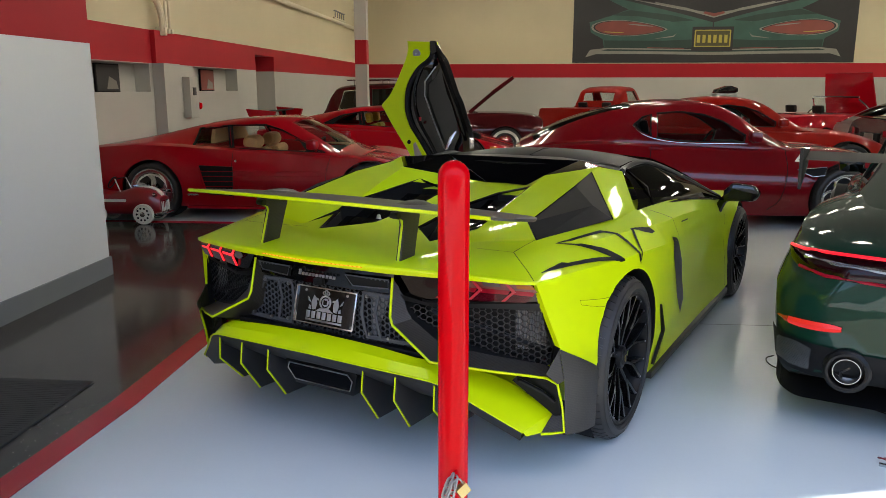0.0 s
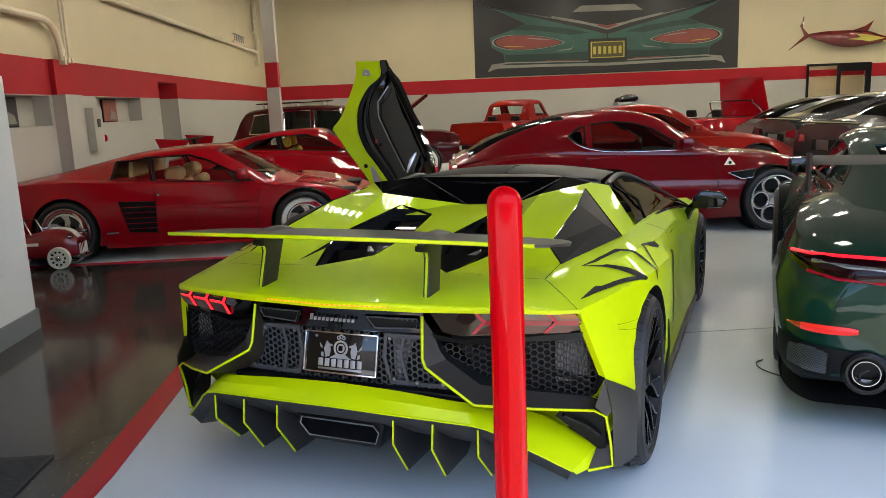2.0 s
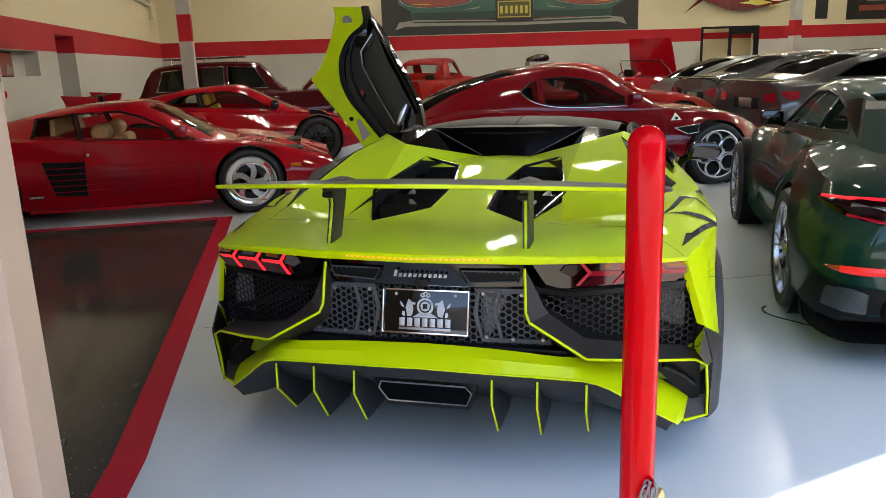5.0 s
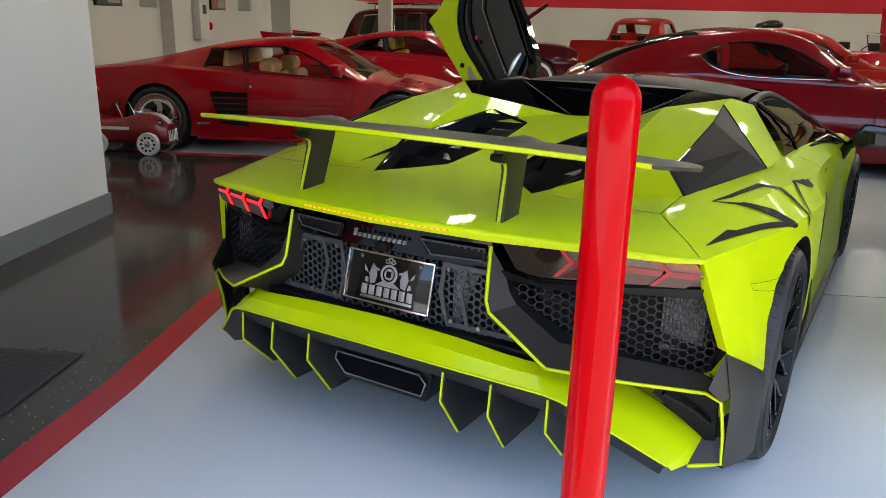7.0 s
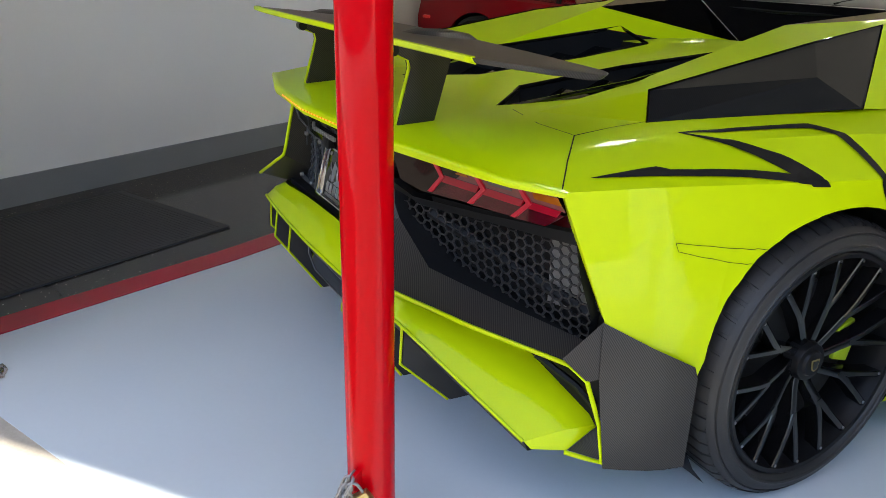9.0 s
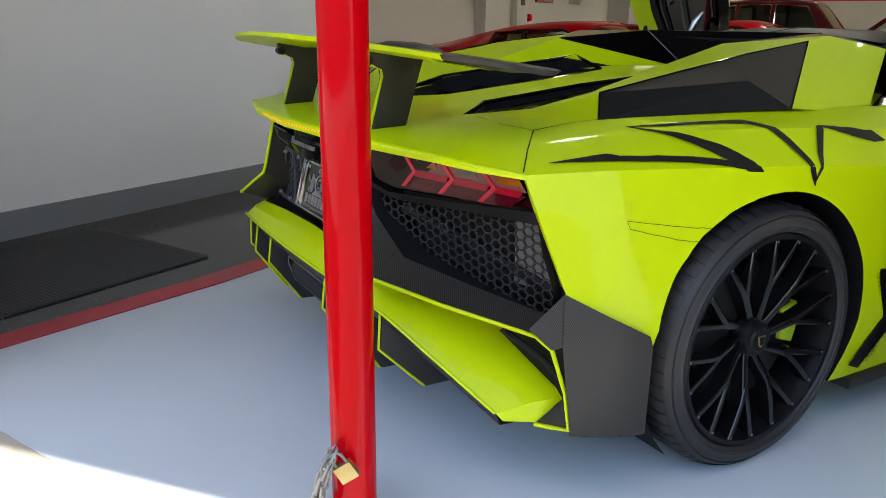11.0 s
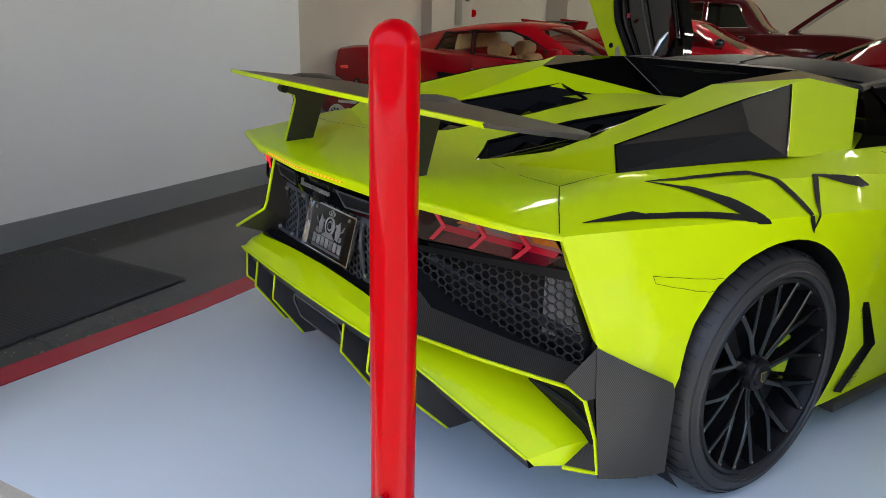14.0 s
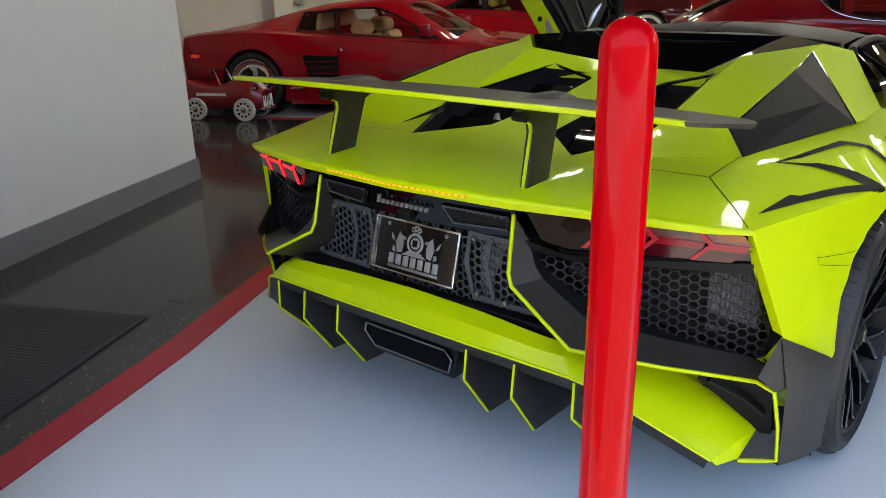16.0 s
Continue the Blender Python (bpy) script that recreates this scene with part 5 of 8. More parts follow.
# wheels: ten forked spokes, centre lock
def hero_wheel(sx, y, r, rim_r, width, x_face):
    w = part("wheel", bm_lathe([(0.06, -0.065), (0.19, -0.065), (0.19, -0.10), (0.06, -0.10)], 36), DISC, HERO, "drilled brake disc in a black wheel")
    w.matrix_basis = pose(sx * x_face, y, r) @ Matrix.Diagonal((sx, 1, 1, 1))
    prof = [(rim_r * 0.98, -width), (r * 0.95, -width * 1.02), (r * 0.99, -width * 0.97), (r, -width * 0.85), (r, -0.055), (r * 0.994, -0.025), (r * 0.972, -0.004), (r * 0.945, 0.006), (r * 0.941, 0.003), (r * 0.932, 0.004), (r * 0.928, 0.009), (r * 0.90, 0.013), (r * 0.875, 0.014), (r * 0.868, 0.017), (r * 0.855, 0.016), (r * 0.85, 0.012), (rim_r * 1.035, 0.010), (rim_r * 1.02, 0.002), (rim_r * 0.99, -0.008)]
    part("tyre", bm_lathe(prof, 64), RUBBER, w, "wide low black tyre", 50)
    bm = bmesh.new()
    for k in range(56):      # shoulder blocks between the tread cuts, bent round the tyre
        a0, rows = 2 * math.pi * k / 56, []
        for j in range(4):
            lx, rad, lean = ((-0.16, r + 0.0012, -0.05), (-0.058, r + 0.0022, 0.0), (-0.024, r * 0.994 + 0.0022, 0.02), (-0.006, r * 0.974 + 0.0012, 0.026))[j]
            rows.append([(lx, -math.sin(a0 + lean + e) * (rad + q), math.cos(a0 + lean + e) * (rad + q)) for e, q in ((0.010, -0.005), (0.014, 0.002), (0.055, 0.002), (0.096, 0.002), (0.100, -0.005))])
        bm_grid(rows, bm=bm)
    part("tread", bm, RUBBER, w)
    part("rim", bm_lathe([(rim_r * 1.015, 0.004), (rim_r * 1.0, 0.008), (rim_r * 0.965, 0.006), (rim_r * 0.95, -0.012), (rim_r * 0.93, -0.03), (rim_r * 0.92, -width * 0.5)], 64), SATIN, w, "satin black rim")
    # added black disc keeps the wheel dark behind the spokes
    part("dark_closing_disc", bm_lathe([(rim_r * 0.93, -width * 0.42), (rim_r * 0.9, -width * 0.52), (rim_r * 0.15, -width * 0.55)], 40), MATTE, w)
    bm = bmesh.new()
    def blade(line):
        rows = []
        for f, a, hw, h in line:
            c, s = math.cos(a), math.sin(a)
            rr = f * rim_r
            rows.append([(h - 0.040, c * rr - s * hw, s * rr + c * hw), (h - 0.002, c * rr - s * hw, s * rr + c * hw), (h, c * rr - s * hw * 0.6, s * rr + c * hw * 0.6), (h, c * rr + s * hw * 0.6, s * rr - c * hw * 0.6), (h - 0.002, c * rr + s * hw, s * rr - c * hw), (h - 0.040, c * rr + s * hw, s * rr - c * hw)])
        bm_grid(rows, True, True, bm)

    for k in range(10):
        a0 = 2 * math.pi * (k + 0.25) / 10
        blade([(0.15, a0 - 0.20, 0.0115, -0.034), (0.26, a0 - 0.10, 0.0110, -0.030), (0.38, a0 - 0.03, 0.0105, -0.024), (0.54, a0 + 0.02, 0.0125, -0.016)])
        blade([(0.48, a0 + 0.010, 0.0085, -0.018), (0.62, a0 - 0.055, 0.0085, -0.010), (0.78, a0 - 0.115, 0.0080, -0.004), (0.97, a0 - 0.165, 0.0085, 0.002)])
        blade([(0.48, a0 + 0.022, 0.0085, -0.018), (0.62, a0 + 0.075, 0.0085, -0.010), (0.78, a0 + 0.120, 0.0080, -0.004), (0.97, a0 + 0.155, 0.0085, 0.002)])
    part("spokes", bm, SPOKE, w, "gloss black forked spokes", 25)
    hub = part("hub", bm_lathe([(0.0, -0.010), (0.030, -0.010), (0.034, -0.016), (0.046, -0.018), (0.050, -0.028), (0.052, -0.06)], 24), SATIN, w)
    part("hub_badge", bm_prism([(-0.008, -0.014, 0.013), (-0.008, 0.014, 0.013), (-0.008, 0.010, -0.012), (-0.008, 0, -0.019), (-0.008, -0.010, -0.012)], (0.002, 0, 0)), BRASS, hub, "gold and black hub shield")
    part("hub_badge_field", bm_prism([(-0.0055, -0.010, 0.010), (-0.0055, 0.010, 0.010), (-0.0055, 0.007, -0.010), (-0.0055, 0, -0.014), (-0.0055, -0.007, -0.010)], (0.001, 0, 0)), GLOSS, hub)
    part("caliper", bm_prism([(-0.055, c * q, s * q) for q, aa in ((0.145, -0.30), (0.205, -0.30), (0.212, 0.0), (0.205, 0.30), (0.145, 0.30), (0.140, 0.0)) for c, s in ((math.cos(aa), math.sin(aa)),)], (-0.06, 0, 0), bevel=0.004), CALIPER, w, "lime brake caliper")
    bolt = None
    for k in range(20):
        a = 2 * math.pi * k / 20
        m = Matrix.Translation((0.004, math.cos(a) * rim_r * 0.945, math.sin(a) * rim_r * 0.945))
        if bolt is None:
            bolt = part("rim_bolt", bm_lathe([(0, 0.0), (0.004, -0.001), (0.005, -0.008)], 6), STEEL, w)
            bolt.matrix_basis = m
        else:
            alike(bolt, m)
    bm = bm_lathe([(r * 1.085, -0.03), (r * 1.085, -0.40), (0.05, -0.40)], 32)
    bmesh.ops.delete(bm, geom=[v for v in bm.verts if v.co.z < -0.30], context="VERTS")
    ln = part("wheel_liner", bm, MATTE, HERO)
    ln.matrix_basis = pose(sx * (x_face - 0.01), y, r) @ Matrix.Diagonal((sx, 1, 1, 1))


for sx in (-1, 1):
    hero_wheel(sx, 0.0, 0.355, 0.284, 0.34, 1.0)
    hero_wheel(sx, 2.70, 0.33, 0.254, 0.25, 0.99)

# flank details
both("side_skirt", bm_prism([(0.90, 0.42, 0.115), (1.00, 0.42, 0.115), (1.00, 2.32, 0.110), (0.90, 2.32, 0.11)], (0, 0, 0.035), bevel=0.005), CARBON, "black side skirt")
both("flank_intake", bm_prism([(1.008, 0.437, 0.490), (1.010, 0.475, 0.485), (1.006, 0.585, 0.320), (1.0, 0.435, 0.185), (1.0, 0.395, 0.200), (1.006, 0.515, 0.33)], (0.006, 0, 0)), MATTE, "black intake ahead of the rear wheel")
both("intake_mesh", hex_mesh((lambda u, v, back: (1.016, 0.39 + u, 0.19 + v), lambda u, v: 0.02 < v < 0.28 and abs(u - (0.035 + (0.12 * v / 0.14 if v < 0.14 else 0.12 - 0.10 * (v - 0.14) / 0.16) * 1.0)) < 0.026, 0.20, 0.30), 0.014, 0.0018, 0.002), GRILLE, "fine black mesh")
mir = part("mirror", bm_prism([(0.985, 1.985, 0.79), (1.165, 1.985, 0.80), (1.20, 1.985, 0.85), (1.16, 1.985, 0.90), (1.03, 1.985, 0.91), (0.98, 1.985, 0.86)], (0, 0.15, -0.01), bevel=0.02), GLOSS, HERO, "gloss black angular door mirror")
part("mirror_arm", bm_tube([(0.93, 2.14, 0.715), (0.965, 2.11, 0.78), (1.03, 2.07, 0.835)], [0.03, 0.025, 0.03], 8), GLOSS, HERO)
part("mirror_glass", bm_prism([(1.01, 1.983, 0.812), (1.165, 1.983, 0.805), (1.18, 1.983, 0.85), (1.03, 1.983, 0.88)], (0, 0.004, 0)), SMOKE, HERO, "dark mirror glass")


# decals on the haunches: stroke lines laid onto the paint
from mathutils.bvhtree import BVHTree
HERO_SKIN = BVHTree.FromPolygons([v.co[:] for v in hero_body.data.vertices], [tuple(p.vertices) for p in hero_body.data.polygons])


def decal(strokes, mat, name, label, lift=0.0025, grow=1.0):
    for sx in (-1, 1):
        bm = bmesh.new()
        for pts in strokes:
            fine = []
            for (a, wa), (b, wb) in zip(pts, pts[1:]):
                for k in range(8):
                    f = k / 8
                    fine.append((Vector(a).lerp(Vector(b), f), wa + (wb - wa) * f))
            fine.append((Vector(pts[-1][0]), pts[-1][1]))
            rows = []
            for i, (p, w) in enumerate(fine):
                d = (fine[min(i + 1, len(fine) - 1)][0] - fine[max(i - 1, 0)][0]).normalized()
                hit, nrm, _, _ = HERO_SKIN.find_nearest(Vector((sx * p.x, p.y, p.z)))
                side = Vector((sx * d.x, d.y, d.z)).cross(nrm).normalized()
                row = []
                for e in (-0.5, 0.0, 0.5):
                    q, n2, _, _ = HERO_SKIN.find_nearest(hit + side * w * grow * e)
                    row.append(q + n2 * lift)
                rows.append(row)
            bm_grid(rows, bm=bm)
        part(name, bm, mat, HERO, label, 80)


decal([[((0.837, -0.596, 0.838), 0.002), ((0.862, -0.50, 0.848), 0.022), ((0.872, -0.455, 0.850), 0.030), ((0.885, -0.43, 0.846), 0.020), ((0.925, -0.29, 0.835), 0.021), ((0.955, -0.20, 0.826), 0.022), ((0.980, -0.13, 0.815), 0.016), ((1.000, -0.08, 0.804), 0.003)],
       [((1.000, -0.08, 0.804), 0.003), ((0.982, -0.11, 0.819), 0.030), ((0.962, -0.140, 0.832), 0.046), ((0.930, -0.175, 0.856), 0.040), ((0.90, -0.215, 0.876), 0.028), ((0.85, -0.27, 0.897), 0.018), ((0.786, -0.325, 0.908), 0.004)],
       [((0.786, -0.327, 0.908), 0.004), ((0.815, -0.24, 0.911), 0.016), ((0.850, -0.08, 0.911), 0.020), ((0.865, -0.01, 0.910), 0.026), ((0.92, 0.035, 0.888), 0.024), ((0.98, 0.075, 0.830), 0.022), ((1.012, 0.098, 0.775), 0.016), ((1.018, 0.104, 0.755), 0.003)],
       [((1.014, 0.104, 0.768), 0.005), ((0.985, 0.14, 0.830), 0.018), ((0.935, 0.195, 0.885), 0.022), ((0.928, 0.205, 0.890), 0.004)],
       [((0.928, 0.195, 0.890), 0.010), ((0.950, 0.30, 0.870), 0.026), ((0.960, 0.36, 0.858), 0.030), ((0.962, 0.385, 0.854), 0.036), ((0.970, 0.43, 0.842), 0.003)]], MATTE, "decal", "black zigzag stripe decal")
decal([[((0.706, -0.35, 0.905), 0.003), ((0.700, -0.54, 0.897), 0.003), ((0.775, -0.61, 0.860), 0.003), ((0.846, -0.672, 0.822), 0.003)]], MATTE, "lid_seam", "", 0.001)
decal([[((0.36, -0.48, 0.884), 0.0025), ((0.55, -0.53, 0.895), 0.0025), ((0.700, -0.54, 0.897), 0.0025)]], MATTE, "lid_line", "", 0.001)
decal([[((0.978, -0.457, 0.722), 0.0013), ((1.014, -0.300, 0.694), 0.0013), ((1.02, -0.205, 0.677), 0.0013)], [((0.978, -0.457, 0.722), 0.0013), ((0.985, -0.452, 0.704), 0.0013), ((1.014, -0.325, 0.668), 0.0013), ((1.02, -0.232, 0.645), 0.0013)]], MATTE, "marker_outline", "", 0.001)
decal([[((1.0, 0.690, 0.775), 0.01), ((1.0, 0.745, 0.715), 0.12), ((1.0, 0.91, 0.53), 0.20), ((1.0, 1.06, 0.36), 0.14), ((1.0, 1.08, 0.325), 0.12)]], SATIN, "flank_slash", "matte black flank slash", 0.003)
decal([[((0.88, 0.66, 0.905), 0.004), ((0.96, 0.84, 0.86), 0.004), ((1.0, 0.86, 0.74), 0.004), ((1.0, 0.90, 0.55), 0.004), ((1.0, 1.02, 0.33), 0.004), ((0.98, 1.05, 0.17), 0.004)]], MATTE, "door_seam", "", 0.001)
decal([[((0.92, 2.25, 0.765), 0.004), ((0.97, 2.23, 0.62), 0.004), ((0.98, 2.26, 0.42), 0.004), ((0.98, 2.28, 0.17), 0.004)]], MATTE, "fender_seam", "", 0.001)
decal([[((0.955, 1.02, 0.80), 0.007), ((0.955, 1.20, 0.79), 0.007)]], MATTE, "handle_recess", "", 0.001)

# raised left scissor door, seen from its inner side; its face leans a little forward
def door_at(x, z, back=0.0):
    return Vector((x, 1.573 + 0.37 * (z - 0.986) + back, z))


D_OUT = [(-1.37, 1.85), (-1.35, 1.77), (-1.37, 1.65), (-1.43, 1.46), (-1.49, 1.38), (-1.46, 1.34), (-1.35, 1.22), (-1.19, 1.06), (-1.05, 0.90)]
D_IN = [(-1.17, 1.84), (-1.15, 1.73), (-1.24, 1.65), (-1.30, 1.52), (-1.29, 1.39), (-1.26, 1.31), (-1.20, 1.22), (-1.10, 1.12), (-0.91, 0.92)]
D_FAR = [(-1.16, 1.83), (-1.10, 1.76), (-1.04, 1.70), (-0.96, 1.57), (-0.90, 1.47), (-0.84, 1.39), (-0.79, 1.30), (-0.72, 1.18), (-0.68, 1.02)]
so, si, sf = [[tuple(q) for q in smooth_line(d, 3)] for d in (D_OUT, D_IN, D_FAR)]
rows = [[door_at(*o, 0.10), door_at(*o, 0.012), door_at(o[0] * 0.92 + i[0] * 0.08, o[1] * 0.92 + i[1] * 0.08, 0.0), door_at(*i, 0.0), door_at(i[0] + 0.012, i[1], 0.05), door_at(i[0] + 0.012, i[1], 0.11)] for o, i in zip(so, si)]
door = part("raised_door", bm_grid(rows, True, True), LIME, HERO, "lime scissor door swung straight up", 35)
rows = [[door_at(i[0] + 0.008, i[1], 0.035), door_at(i[0] * 0.75 + f[0] * 0.25, i[1] * 0.75 + f[1] * 0.25, 0.030), door_at(i[0] * 0.45 + f[0] * 0.55, i[1] * 0.45 + f[1] * 0.55, 0.055), door_at(i[0] * 0.12 + f[0] * 0.88, i[1] * 0.12 + f[1] * 0.88, 0.03), door_at(*f, 0.05), door_at(*f, 0.12), door_at(i[0] * 0.5 + f[0] * 0.5, i[1] * 0.5 + f[1] * 0.5, 0.14), door_at(i[0] + 0.01, i[1], 0.11)] for i, f in zip(si, sf)]
part("door_card", bm_grid(rows, True, True), GLOSS, door, "gloss black inner door card", 25)
part("door_seal", bm_tube([door_at(i[0] + 0.018, i[1], 0.02) for i in si], 0.019, 8), MATTE, door, "black rubber door seal")
part("door_seal_line", bm_tube([door_at(i[0] * 0.8 + f[0] * 0.2, i[1] * 0.8 + f[1] * 0.2, 0.018) for i, f in zip(si[3:], sf[3:])], 0.010, 6), SATIN, door)
part("card_seam", bm_tube([door_at(-1.08, 1.66, 0.02), door_at(-1.15, 1.55, 0.02), door_at(-1.13, 1.45, 0.02), door_at(-1.02, 1.28, 0.02), door_at(-0.88, 1.08, 0.02)], 0.005, 5), STEEL, door)
part("door_lamp", bm_box(-1.120, -1.106, 1.668, 1.68, 1.270, 1.296, 0.004), LIT_DIM, door, "small lit red door lamp")
pull = bm_tube([door_at(-0.80, 1.20, 0.0), door_at(-0.82, 1.15, -0.01), door_at(-0.85, 1.07, 0.0)], [0.008, 0.018, 0.012], 8)
part("door_pull", pull, ALLOY, door, "silver door pull")
part("glass_edge", bm_prism([door_at(-1.155, 1.845, -0.004), door_at(-1.118, 1.845, -0.004), door_at(-1.085, 1.765, -0.004), door_at(-1.125, 1.745, -0.004)], (0, 0.03, 0)), GLOSS, door, "black window corner")
part("card_edge", bm_tube([door_at(-1.06, 1.72, 0.0), door_at(-0.965, 1.575, 0.0), door_at(-0.90, 1.475, 0.0), door_at(-0.80, 1.31, 0.0), door_at(-0.72, 1.17, 0.0)], 0.012, 8), GLOSS, door, "gloss black edge of the door card")
part("striker", bm_lathe([(0.0, 0.03), (0.006, 0.03), (0.006, 0.006), (0.032, 0.004), (0.034, 0.0), (0, 0)], 14, "z"), STEEL, door).matrix_basis = pose(*door_at(-1.255, 1.755, -0.004), 100)
lb = bm_box(-0.035, 0.035, -0.003, 0.0, -0.07, 0.07, 0.001)
bmesh.ops.transform(lb, matrix=pose(*door_at(-1.10, 1.045, -0.001), -20, -42), verts=lb.verts)
part("data_label", lb, STEEL, door, "grey data label")
part("plug", bm_lathe([(0, 0.004), (0.014, 0.004), (0.016, 0)], 12, "y"), MATTE, door).matrix_basis = pose(*door_at(-1.175, 1.115, -0.004), 0, 0, 180)


# ---- the other cars ----
def wheel(parent, x, y, r, width, rim_r, rim_mat, spokes, side, style="star", tyre_mat=RUBBER, white=False):
    """A wheel with tyre, rim, brake disc and hub cap; its outer face looks to side (+1 right, -1 left)."""
    w = part("wheel", bm_lathe([(r * 0.35, 0.0), (rim_r * 0.93, -0.02), (rim_r * 0.93, -width * 0.6)], 28), MATTE if style == "rings" else DISC, parent)
    w.matrix_basis = pose(x, y, r) @ Matrix.Diagonal((side, 1, 1, 1))
    s = width / 2
    prof = [(rim_r * 0.97, -width), (r * 0.93, -width * 1.03), (r * 0.985, -width * 0.96), (r, -width * 0.8), (r, -width * 0.2), (r * 0.985, -width * 0.05), (r * 0.94, 0.012), (r * 0.86, 0.018), (rim_r * 1.04, 0.008), (rim_r * 0.98, -0.01)]
    part("tyre", bm_lathe(prof, 40), tyre_mat, w)
    if white:
        part("whitewall", bm_lathe([(r * 0.70, 0.019), (r * 0.86, 0.021)], 36), WHITE_PAINT, w)
    part("rim", bm_lathe([(rim_r * 0.99, 0.004), (rim_r * 1.0, 0.010), (rim_r * 0.95, 0.010), (rim_r * 0.93, -0.01), (rim_r * 0.90, -width * 0.75)], 40), rim_mat, w)
    bm = bmesh.new()
    for k in range(spokes):
        a = 2 * math.pi * k / spokes
        if style == "star":
            twist = 0.28
        elif style == "twin":
            twist = 0.0
        else:
            twist = 0.0
        for off in ((-0.16, 0.16) if style == "twin" else (0.0,)):
            rows = []
            for f, wd in ((0.15, 0.20), (0.5, 0.13), (0.97, 0.17 if style == "star" else 0.10)):
                aa = a + twist * f + off * f
                c, sn = math.cos(aa), math.sin(aa)
                hw = rim_r * wd * 0.5 * (1.0 if style != "twin" else 0.6)
                h = 0.012 - 0.028 * (1 - f)
                rows.append([(h - 0.03, c * f * rim_r - sn * hw, sn * f * rim_r + c * hw), (h, c * f * rim_r - sn * hw * 0.7, sn * f * rim_r + c * hw * 0.7), (h, c * f * rim_r + sn * hw * 0.7, sn * f * rim_r - c * hw * 0.7), (h - 0.03, c * f * rim_r + sn * hw, sn * f * rim_r - c * hw)])
            bm_grid(rows, True, True, bm)
    if style == "dish":      # a wide polished lip round a five-blade pinwheel
        part("lip", bm_lathe([(rim_r * 0.97, 0.012), (rim_r * 0.93, 0.004), (rim_r * 0.74, -0.004), (rim_r * 0.70, -0.002), (rim_r * 0.68, -0.03)], 40), CHROME, w, "polished dished rim lip")
        bm.free()
        bm = bmesh.new()
        for k in range(5):
            a = 2 * math.pi * k / 5
            rows = []
            for f, a0, a1 in ((0.16, -0.60, 0.60), (0.32, -0.42, 0.30), (0.50, -0.20, 0.28), (0.70, 0.05, 0.52)):
                rows.append([(0.004 + 0.02 * (0.7 - f), rim_r * f * math.cos(a + q), rim_r * f * math.sin(a + q)) for q in (a0, a0 * 0.5 + a1 * 0.5, a1)] + [(-0.05, rim_r * f * math.cos(a + q), rim_r * f * math.sin(a + q)) for q in (a1, a0)])
            bm_grid(rows, True, True, bm)
    if style == "rings":
        bm.free()
        bm = bmesh.new()
        for k in range(5):
            a = 2 * math.pi * (k + 0.5) / 5
            merge(bm, bm_lathe([(rim_r * 0.40, -0.015), (rim_r * 0.385, 0.002), (rim_r * 0.335, 0.012), (rim_r * 0.285, 0.004), (rim_r * 0.275, -0.02)], 24), Matrix.Translation((0.0, math.cos(a) * rim_r * 0.60, math.sin(a) * rim_r * 0.60)))
        merge(bm, bm_lathe([(rim_r * 0.30, -0.004), (rim_r * 0.16, 0.0)], 20))
    if style == "cap":
        bm.free()
        bm = bm_lathe([(0.0, 0.03), (rim_r * 0.35, 0.028), (rim_r * 0.45, 0.008), (rim_r * 0.9, 0.004)], 28)
    part("spokes", bm, rim_mat, w)
    part("hub_cap", bm_lathe([(0.0, 0.0), (rim_r * 0.16, -0.001), (rim_r * 0.19, -0.012), (rim_r * 0.19, -0.05)], 20), rim_mat, w)
    return w


def seat(parent, x, y, z, mat, roll=False):
    s = part("seat", bm_box(x - 0.24, x + 0.24, y - 0.25, y + 0.25, z, z + 0.16, 0.05), mat, parent)
    back = bm_box(-0.23, 0.23, -0.06, 0.07, 0.0, 0.46 if roll else 0.55, 0.05)
    bmesh.ops.transform(back, matrix=pose(x, y - 0.24, z + 0.1, 26 if roll else 14), verts=back.verts)
    part("backrest", back, mat, s)
    if roll:      # a round leather roll on top
        part("headrest", bm_lathe([(0.0, -0.17), (0.06, -0.165), (0.085, -0.14), (0.09, 0.0), (0.085, 0.14), (0.06, 0.165), (0.0, 0.17)], 20), mat, s).matrix_basis = pose(x, y - 0.40, z + 0.60)
        part("cushion_roll", bm_lathe([(0.0, -0.20), (0.05, -0.195), (0.07, -0.16), (0.07, 0.16), (0.05, 0.195), (0.0, 0.20)], 18), mat, s).matrix_basis = pose(x, y - 0.30, z + 0.47)
        return
    head = bm_box(-0.13, 0.13, -0.05, 0.05, 0.0, 0.17, 0.04)
    bmesh.ops.transform(head, matrix=pose(x, y - 0.40, z + 0.66, 10), verts=head.verts)
    part("headrest", head, mat, s)


def section(st, y):
    """The cabin's numbers (belt width, belt z, roof width, roof z) at y."""
    ys = [q[0] for q in st]
    return [float(np.interp(y, ys, [q[k] for q in st])) for k in (1, 2, 3, 4)]


def cabin_half(wb, zb, wr, zr, dx=0.0, dz=0.0):
    ze = max(zr - 0.055, zb + 0.006)
    pts = [(wb, zb - 0.12), (wb, zb), (wb * 0.52 + wr * 0.48 + 0.018, zb * 0.5 + ze * 0.5), (wr + 0.004, ze), (wr * 0.88, max(zr - 0.022, ze + 0.003)), (wr * 0.5, max(zr - 0.004, ze + 0.005)), (0.0, max(zr, ze + 0.006))]
    return [(max(x - dx, 0.0), z - dz) for x, z in pts]


